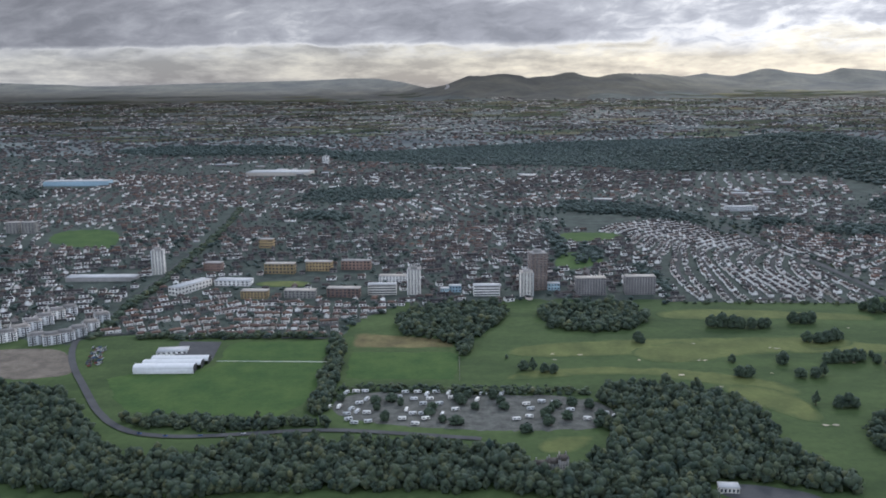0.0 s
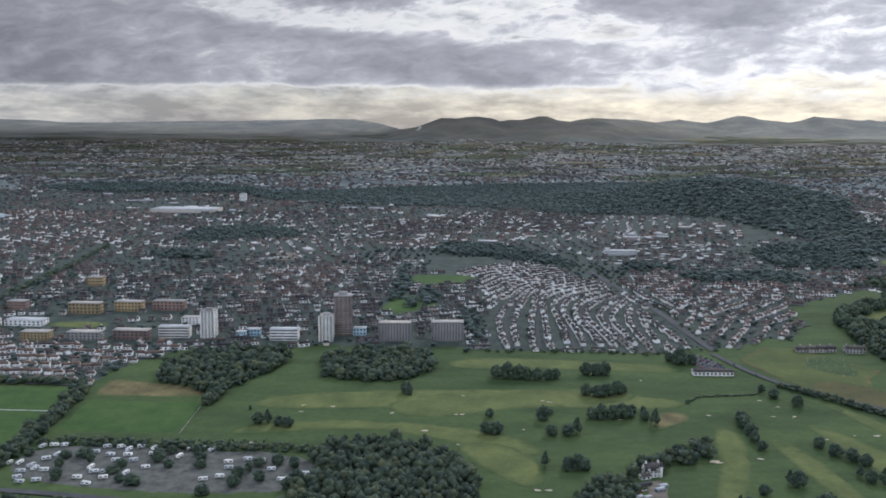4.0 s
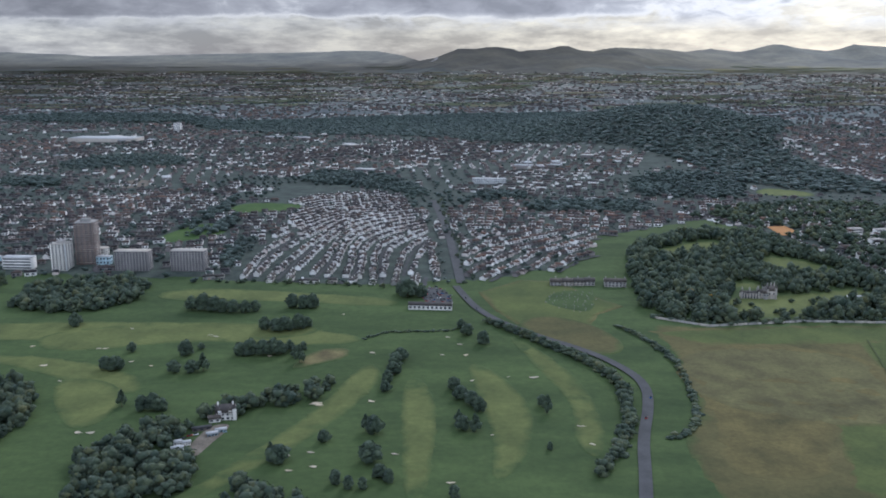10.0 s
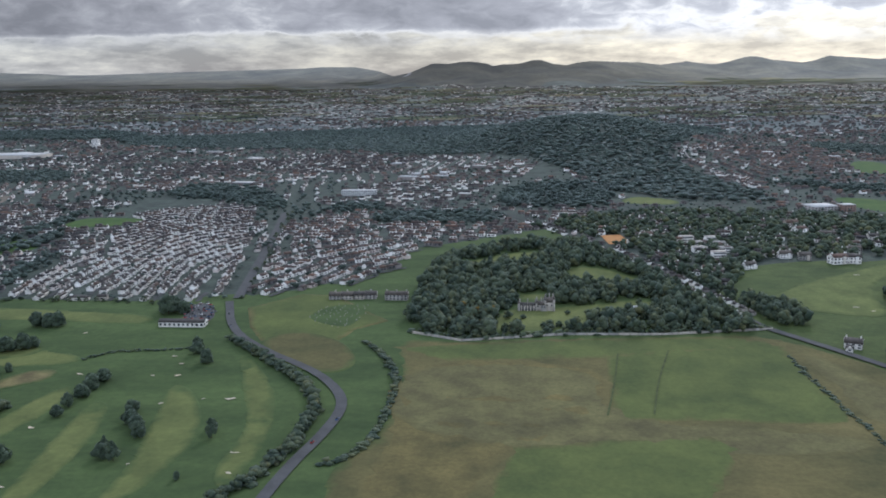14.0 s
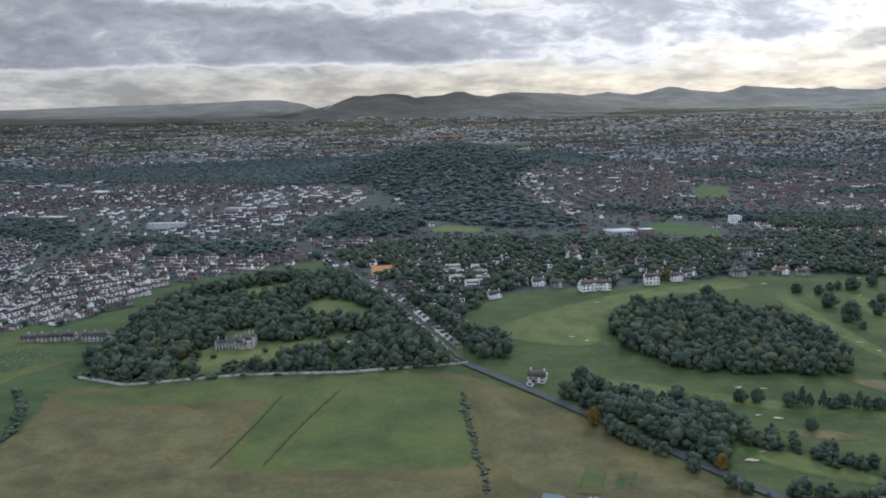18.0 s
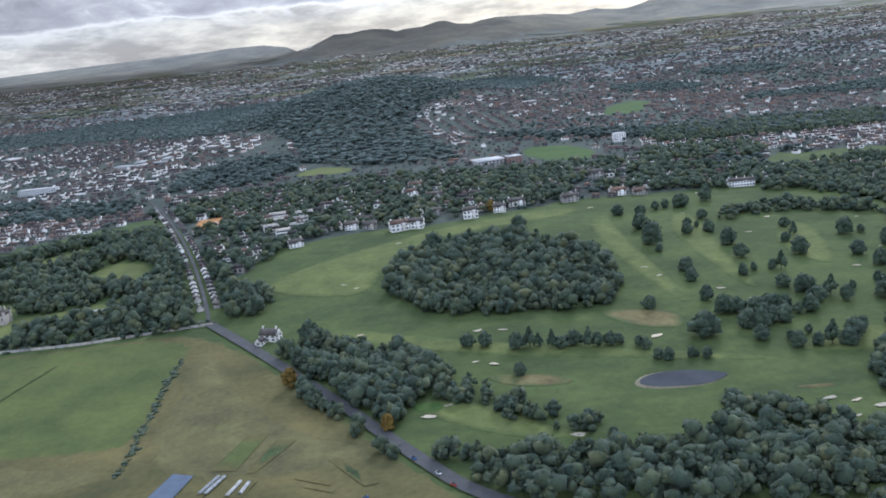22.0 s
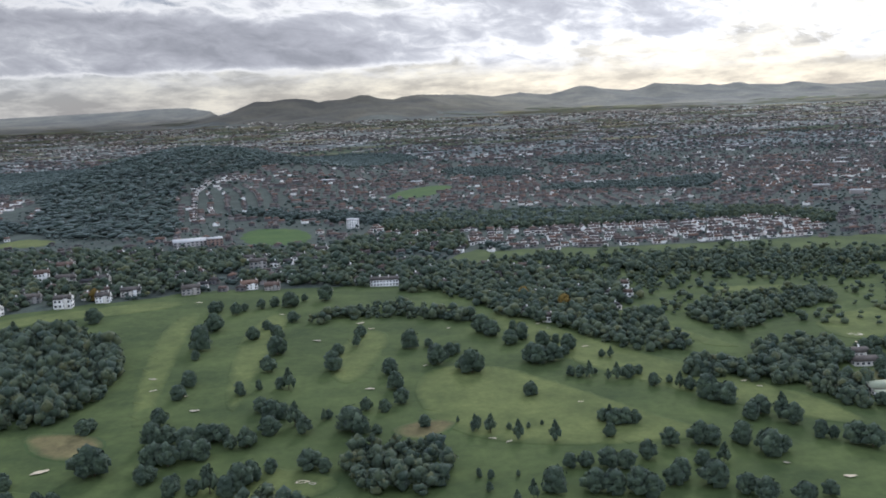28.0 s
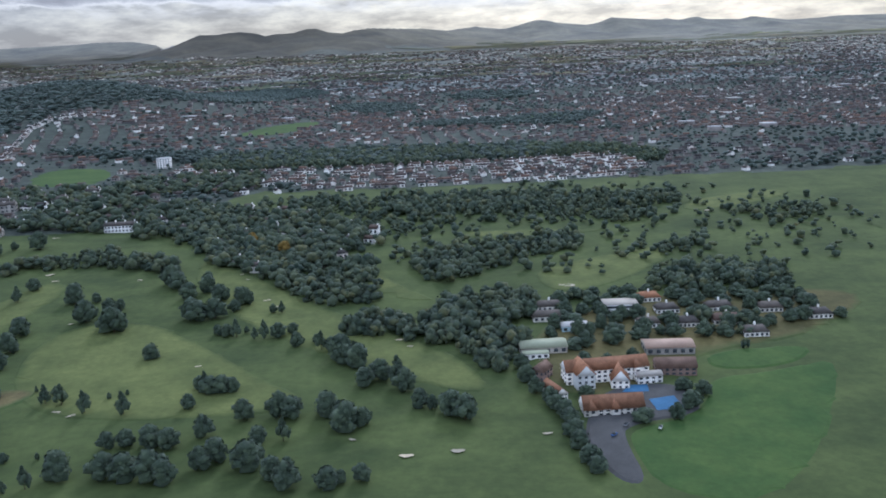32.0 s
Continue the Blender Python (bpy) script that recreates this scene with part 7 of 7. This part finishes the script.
for x, y in ((655.8, 292), (655.4, 286), (655.8, 280.3), (657.4, 276.5), (657.8, 274), (658.4, 271), (658.6, 268.4), (658, 264), (657.6, 259.5), (658, 255), (658.2, 252), (676, 266), (680, 269.5), (684, 274), (681.5, 276.5), (670.5, 266.4), (677, 290), (672, 290), (668, 291.5), (664, 277)):
    plant(int(rng.integers(0, 4)), x, y, rng.uniform(2.4, 3.6), rng.uniform(2.2, 3.2))
for x, y in zip(*scatter([(660, 302), (676, 296), (700, 298), (730, 305), (728, 326), (694, 332), (664, 328)], 4.6, rng)):
    if min(math.hypot(x - a, y - b) for a, b in ((661.8, 300), (671.2, 309.6), (684, 318), (685.8, 294.6), (667.2, 317), (694, 316), (669.2, 323.4), (693, 324.4), (686.9, 308.4), (695, 307), (705.6, 315), (703.7, 307), (706, 299), (716, 312), (724, 306))) > 3.4:
        plant(int(rng.integers(0, 4)), x, y, rng.uniform(2.6, 4.4), rng.uniform(2.0, 3.4))
building("modern_house", "modern white house with black window bands", "house", 684, 318, 7.4, 4.4, 2.4, -8, WHITE, CONCRETE, floors=2, bays=5, side=2, bands=True)
for x, y, w, roof in ((667.2, 317, 6.5, SLATE_OB), (694, 316, 5.0, SLATE_OB), (669.2, 323.4, 5.6, SLATE_OB), (693, 324.4, 5, RED_TILE), (686.9, 308.4, 4.6, SLATE_OB), (695, 307, 4.4, SLATE_OB), (705.6, 315, 5.6, SLATE_OB), (703.7, 307, 6, RED_DULL), (706, 299, 5, SLATE_OB), (716, 312, 5, SLATE_OB), (724, 306, 5, SLATE_OB)):
    building("bungalow", "low bungalow with a " + ("grey" if roof is SLATE_OB else "red") + " roof among trees", "house", x, y, w, 3.6, 1.1, -6, HARL_OB, roof, "gable", 1.1, 1, 5, 2, chimneys=1, hip=1.0)

# ---- air dome ----
dome = tagged(anchor("air_dome", -96.5, 283.5, 0), "white three-span air dome beside a sports field", "sports dome")
EAVES, RISE, DEPTH, SIDES = 1.6, 1.3, 4.6, 12
for k in range(3):
    ends = (-11.5 + 1.6 * k, 9.5 + 1.3 * k)
    arc = [(DEPTH * k + DEPTH / 2 * (1 - math.cos(math.pi * i / SIDES)), EAVES + RISE * math.sin(math.pi * i / SIDES) ** 0.8 if 0 < i < SIDES else EAVES) for i in range(SIDES + 1)]
    v = np.array([(sx, y, z) for sx in ends for y, z in arc])
    n = SIDES + 1
    f = [t for i in range(SIDES) for t in ((i, i + n, i + n + 1), (i, i + n + 1, i + 1))]
    part("span", (v, np.array(f), np.zeros(len(f), int)), WHITE, dome)
    for sx, mat, note in zip(ends, (WHITE, ASPHALT), ("", "dark grey end wall")):
        ring = [(sx, DEPTH * k, 0.0)] + [(sx, y, z) for y, z in arc] + [(sx, DEPTH * (k + 1), 0.0)]
        f = [(0, i, i + 1) if sx > 0 else (0, i + 1, i) for i in range(1, len(ring) - 1)]
        part("end_wall", (np.array(ring), np.array(f), np.zeros(len(f), int)), mat, dome, note)
for y, x0, x1 in ((0.0, -11.5, 9.5), (DEPTH * 3, -8.3, 12.1)):
    part("side_wall", box_form(x0, x1, y - 0.05, y + 0.05, 0.0, EAVES, 0), WHITE, dome)
building("pavilion", "low white sports pavilion behind a dome", "pavilion", -101, 306, 11, 6, 1.0, 8, HARL_OB, FLAT_PALE, floors=1, bays=6, side=2)

# ---- caravans, cars, allotment ----
caravan = tagged(anchor("caravan", 0, 0), "white touring caravan on a gravel pitch", "caravan", "caravans of the park")
caravan_body = part("body", join_forms(box_form(-0.9, 0.9, -0.38, 0.38, 0.14, 0.72, 0), roof_form(-0.9, 0.9, -0.38, 0.38, 0.72, 0.86, 0, 0.25)), WHITE, caravan)
for sx in (-0.5, 0.45):
    part("window", window_mesh(0.5, 0.24, GLASS_DARK), None, caravan_body, "", pose(sx, -0.38, 0.4))
for sy in (-0.36, 0.36):
    part("wheel", box_form(-0.13, 0.13, sy - 0.05, sy + 0.05, 0, 0.24, 0), ASPHALT, caravan)
started = False
PITCHES = [(-36, 252), (-33, 252), (-32, 264), (-29, 265), (-26, 265), (-27, 255), (-25, 258), (-29, 250), (-27, 248), (-30, 246), (-24, 247), (-29, 242), (-27, 239), (-23, 240), (-15, 260), (-13, 264), (-10, 258), (-9, 264), (-6, 262), (-5, 258), (-3, 264), (1, 263), (2, 259), (-2, 254), (-12, 249), (-10, 246),
           (-13, 242), (-7, 246), (-6, 242), (-1, 245), (3, 249), (-9, 238), (-7, 254), (12, 262), (15, 263), (18, 262), (10, 257), (25, 253), (26, 249), (25, 243), (21, 241), (30, 255), (34, 254), (38, 248), (42, 241), (48, 245), (51, 243)]
for x, y in PITCHES:
    m = place(x, y, rng.choice([5, 0, 10, 75, 12]) + rng.normal(0, 6), (1.15, 1.15, 1.1), 0.1)
    if started:
        copy_thing(caravan, m)
    else:
        caravan.matrix_basis, started = m, True
for x, y in ((4, 257), (7, 260), (5, 254), (17, 254), (15, 258), (18, 250), (3, 238), (-1, 240), (32, 247), (30, 243), (34, 251), (30, 237), (45, 236), (-14, 254), (-17, 257), (-21, 250), (-4, 250), (-5, 246), (9, 250), (23, 232), (39, 252), (44, 250), (-22, 256), (-33, 258), (36, 241), (46, 241), (-18, 241)):
    plant(int(rng.integers(0, 4)), x, y, rng.uniform(2.4, 4.2), rng.uniform(2.2, 3.4))
PAINTS = [material("car_paint_" + n, c, 0.35, 0.05, 1.0, 0.2, "") for n, c in (("white", (0.75, 0.75, 0.75)), ("grey", (0.2, 0.21, 0.23)), ("black", (0.03, 0.03, 0.035)), ("blue", (0.05, 0.12, 0.3)), ("red", (0.35, 0.04, 0.03)))]
CARS = []
for k, n in enumerate(("white", "silver-grey", "black", "blue", "red")):
    car = tagged(anchor("car", 0, 0), n + " car on grey asphalt", "car", "cars")
    part("body", box_form(-0.62, 0.62, -0.25, 0.25, 0.08, 0.26, 0), PAINTS[k], car)
    part("cabin", join_forms(roof_form(-0.42, 0.36, -0.23, 0.23, 0.26, 0.27, 0, 0.1), box_form(-0.28, 0.24, -0.21, 0.21, 0.26, 0.42, 0)), GLASS_DARK, car)
    for sx in (-0.4, 0.4):
        for sy in (-0.24, 0.24):
            part("wheel", box_form(sx - 0.09, sx + 0.09, sy - 0.03, sy + 0.03, 0, 0.18, 0), ASPHALT, car)
    CARS.append([car, False])


def park(x, y, turn, lift=0.31):
    k = int(rng.integers(0, 5))
    m = place(x, y, turn, (1, 1, 1), lift)
    if CARS[k][1]:
        copy_thing(CARS[k][0], m)
    else:
        CARS[k][0].matrix_basis, CARS[k][1] = m, True


px, py = scatter(CARPARK, 1.5, rng)
for x, y in zip(px[::2], py[::2]):
    park(x, y, rng.choice([0, 90]), 0.25)
for x, y, turn in ((-88, 232.4, -12), (-80, 230.6, -6), (-70, 230.6, 4), (-58, 231.8, 8), (433.2, 237, -52), (435.6, 232.6, -54), (429, 243.4, -56), (204, 333.5, -68), (200, 346, -78), (249.6, 262, 78), (246, 249, 72), (664, 262, 40), (667, 265, 40), (670, 268, 40), (672, 263, 60)):
    park(x, y, turn)
sx, sy = scatter([(-133, 312), (-128, 312), (-122, 292), (-127, 290)], 1.4, rng)
for x, y in zip(sx, sy):
    park(x, y, 70)
for x, y, turn, length, mat, lab in ((392.8, 242, 69, 6.0, NET, "pale grey"), (393.9, 241.7, 69, 6.0, NET, "pale grey"), (397.6, 239.7, 73, 5.0, NET, "pale grey"), (399.5, 239.5, 77, 3.8, NET, "pale grey"), (398.7, 232.6, 72, 5.2, NET, "pale grey"), (397.4, 232.7, 72, 5.2, NET, "pale grey"), (394.2, 233.8, 70, 5.0, NET, "pale grey"), (392.6, 234, 70, 5.0, NET, "pale grey")):
    tunnel = tagged(anchor("plant_tunnel", x, y, turn, 1.0, 0.3), lab + " low plant tunnel in a market garden", "plant tunnel", "plant tunnels")
    n = 6
    v = [(sx * length / 2, 0.38 * math.cos(math.pi * i / n), 0.3 * math.sin(math.pi * i / n)) for sx in (-1, 1) for i in range(n + 1)]
    f = [t for i in range(n) for t in ((i, i + n + 1, i + n + 2), (i, i + n + 2, i + 1))]
    part("cover", (np.array(v), np.array(f), np.zeros(len(f), int)), mat, tunnel)
    for sx in (0, n + 1):
        part("end", (np.array(v), np.array([(sx, sx + i, sx + i + 1) for i in range(1, n)]), np.zeros(n - 1, int)), mat, tunnel)
for poly, mat, lab in (([(391.7, 247.1), (396.6, 246.3), (400.4, 259.6), (396.2, 260.8)], PASTURE, "green planting bed in a meadow"), ([(391.9, 247.3), (396.5, 246.5), (397.4, 249.6), (392.9, 250.4)], SEED_BED, "dark soil patch in a planting bed"), ([(395.2, 258.0), (396.3, 260.8), (400.2, 259.6), (399.4, 256.7)], SEED_BED, "dark soil patch in a planting bed"), ([(398.5, 244.9), (400.4, 244.8), (406.4, 256.2), (402.4, 257.3)], CROP, "dark green crop bed in a meadow"), ([(413.4, 246.7), (415.6, 247.0), (423.1, 236.4), (420.5, 235.8)], CROP, "long dark green crop bed in a meadow"),
                       ([(408.2, 241.9), (414.9, 238.2), (414.5, 237.3), (407.9, 241.0)], SEED_BED, "narrow dark planting bed"), ([(410.5, 238.8), (415.8, 235.7), (415.3, 234.7), (410.1, 237.6)], SEED_BED, "narrow dark planting bed"),
                       ([(407.4, 228.3), (408.9, 232.3), (413.5, 232.5), (414.2, 226.7)], EARTH, "bare brown yard of a market garden"), ([(420.9, 225.7), (423.7, 230.1), (431.4, 225.9), (430.4, 224.3)], ASPHALT, "grey hard standing beside a country road"), ([(390.8, 238), (394, 246), (395.4, 245.6), (392.4, 237.4)], SEED_BED, "dark soil under a plant tunnel"), ([(396.4, 237), (398.4, 243), (401.4, 242), (399.6, 236.4)], SEED_BED, "dark soil under plant tunnels")):
    drape("planting_bed", poly, 0.24, mat, lab, "planting bed", False)
building("blue_shelter", "low blue-roofed shelter in a market garden", "shelter", 411.9, 231.3, 2.3, 1.5, 0.45, -8, WHITE, BLUE_COURT, "gable", 0.3, 1, 2, 1)
building("green_shed", "pale green flat-roofed shed in a market garden", "shed", 409.3, 227.3, 3.0, 1.5, 0.6, 4, HARL_OB, GREEN_SHEET, floors=1, bays=2, side=1)
for x, y, turn in ((420.9, 231.8, 35), (414.3, 231.6, 10), (400.3, 232.2, 60)):
    park(x, y, turn, 0.1)
drape("ground_cover_sheet", ALLOT, 0.3, BLUE_SHEET, "dark blue-grey ground cover sheet in a market garden", "ground sheet", False)
stone = as_mesh("headstone", join_forms(box_form(-0.14, 0.14, -0.05, 0.05, -0.1, 0.42, 0), box_form(-0.2, 0.2, -0.1, 0.1, -0.1, 0.06, 0)), [STONE])
hx, hy = scatter(CEMETERY, 1.7, rng)
for x, y in zip(hx[::2], hy[::2]):
    ob = new("headstone", stone)
    ob.matrix_basis = place(x, y, rng.normal(0, 8), (0.7, 0.7, rng.uniform(0.5, 0.9)), 0.2)
    tagged(ob, "small pale headstone on cemetery grass", "headstone", "headstones")
for x, y, turn in ((137, 234.5, 30), (138.2, 235.2, 30), (136, 233, 60), (134.5, 229.5, 40), (133, 228.6, 40)):
    park(x, y, turn, 0.02)
# field wall
w = tagged(anchor("field_wall", 0, 0, 0, 1, -float(ground(0, 0))), "pale low stone wall between field and wood", "wall", "", "structure")
line = CASTLE_WALL
for (x0, y0), (x1, y1) in zip(line, line[1:]):
    n = max(2, int(math.hypot(x1 - x0, y1 - y0) / 3))
    for k in range(n):
        ax, ay, bx, by = x0 + (x1 - x0) * k / n, y0 + (y1 - y0) * k / n, x0 + (x1 - x0) * (k + 1) / n, y0 + (y1 - y0) * (k + 1) / n
        length = math.hypot(bx - ax, by - ay)
        part("wall_panel", box_form(-length / 2, length / 2, -0.15, 0.15, -0.4, 0.62, 0), STONE, w, "", pose((ax + bx) / 2, (ay + by) / 2 - 1.4, float(ground(ax, ay)), 0, 0, math.degrees(math.atan2(by - ay, bx - ax))))
# sports courts and fences beside the sports field
drape("sports_court", [(-98.6, 298), (-84, 297.4), (-85.6, 316.8), (-101.7, 317.5)], 0.24, ASPHALT, "dark grey hard sports court behind a dome", "sports court", False)


def fence(label, line, tall, mat):
    ob = tagged(anchor("fence", 0, 0, 0, 1, -float(ground(0, 0))), label, "fence", "", "structure")
    for (x0, y0), (x1, y1) in zip(line, line[1:]):
        length, turn = math.hypot(x1 - x0, y1 - y0), math.degrees(math.atan2(y1 - y0, x1 - x0))
        n = max(2, int(length / 4))
        for k in range(n):
            x, y = x0 + (x1 - x0) * (k + 0.5) / n, y0 + (y1 - y0) * (k + 0.5) / n
            z = float(ground(x, y))
            part("post", box_form(-0.06, 0.06, -0.06, 0.06, -0.2, tall, 0), mat, ob, "", pose(x, y, z, 0, 0, turn))
            part("rail", box_form(-length / n / 2, length / n / 2, -0.03, 0.03, tall * 0.55, tall * 0.9, 0), mat, ob, "", pose(x, y, z, 0, 0, turn))


fence("pale fence across a sports field", [(-82, 295), (-42, 293.2)], 0.5, WHITE)
fence("pale fence along a playing pitch", [(5.2, 310), (4.8, 274)], 0.55, STONE)


# ---- single houses at the edge of the town ----
def build_house(label, wall, roof, hip, seed):
    """A small house, 1 x 1 on plan and 1 high, with walls, roof, chimney, windows and door."""
    ob = tagged(anchor("house", 0, 0), label, "house", "houses at the edge of the town")
    forms = [box_form(-0.5, 0.5, -0.5, 0.5, -0.3, 0.6, 0)]
    if not hip:
        for sx in (-1, 1):
            v = np.array([(sx * 0.535, -0.5, 0.58), (sx * 0.535, 0.5, 0.58), (sx * 0.535, 0, 0.97), (sx * 0.49, -0.5, 0.58), (sx * 0.49, 0.5, 0.58), (sx * 0.49, 0, 0.97)], float)
            forms.append((v, np.array([(0, 1, 2), (3, 5, 4), (0, 3, 4), (0, 4, 1), (1, 4, 5), (1, 5, 2), (2, 5, 3), (2, 3, 0)]), np.zeros(8, int)))
    part("wall", join_forms(*forms), wall, ob)
    r = roof_form(-0.53, 0.53, -0.56, 0.56, 0.6, 1.0, 0, hip)
    roof_ob = part("roof", (r[0], r[1], np.zeros(len(r[1]), int)), roof, ob)
    part("chimney", box_form(0.28, 0.42, -0.07, 0.07, 0.85, 1.14, 0), wall, roof_ob)
    for x, z in ((-0.33, 0.1), (0.3, 0.1), (-0.3, 0.38)):
        part("window", box_form(x - 0.1, x + 0.1, -0.515, -0.45, z, z + 0.16, 0), GLASS_DARK, ob)
    part("window", box_form(-0.12, 0.12, 0.45, 0.515, 0.15, 0.38, 0), GLASS_DARK, ob)
    part("door", box_form(-0.06, 0.06, -0.512, -0.45, -0.02, 0.3, 0), BRICK, ob)
    return ob


KINDS = {}
for k, (pale, red, hip) in enumerate([(p, r, h) for p in (True, False) for r in (False, True) for h in (0.0, 0.35)]):
    label = ("white rendered" if pale else "brown rendered") + " house with a " + ("reddish" if red else "grey-brown") + (" hipped roof" if hip else " gabled roof")
    KINDS[(pale, red, hip)] = [build_house(label, HARL_OB if pale else STONE, RED_DULL if red else SLATE_OB, hip, k), False]
for i, (x, y, turn, size, pale, style) in enumerate(SINGLE):
    kind = KINDS[(bool(pale), STYLES[style][1] == 4, 0.35 if i % 3 == 0 else 0.0)]
    if kind[1]:
        s = kind[0].scale
        copy_thing(kind[0], place(x, y, turn, (size[0] / s.x, size[1] / s.y, size[2] / s.z)))
    else:
        kind[0].matrix_basis, kind[1] = place(x, y, turn, size), True
for ob, used in KINDS.values():
    if not used:
        for o in (*ob.children_recursive, ob):
            bpy.data.objects.remove(o)
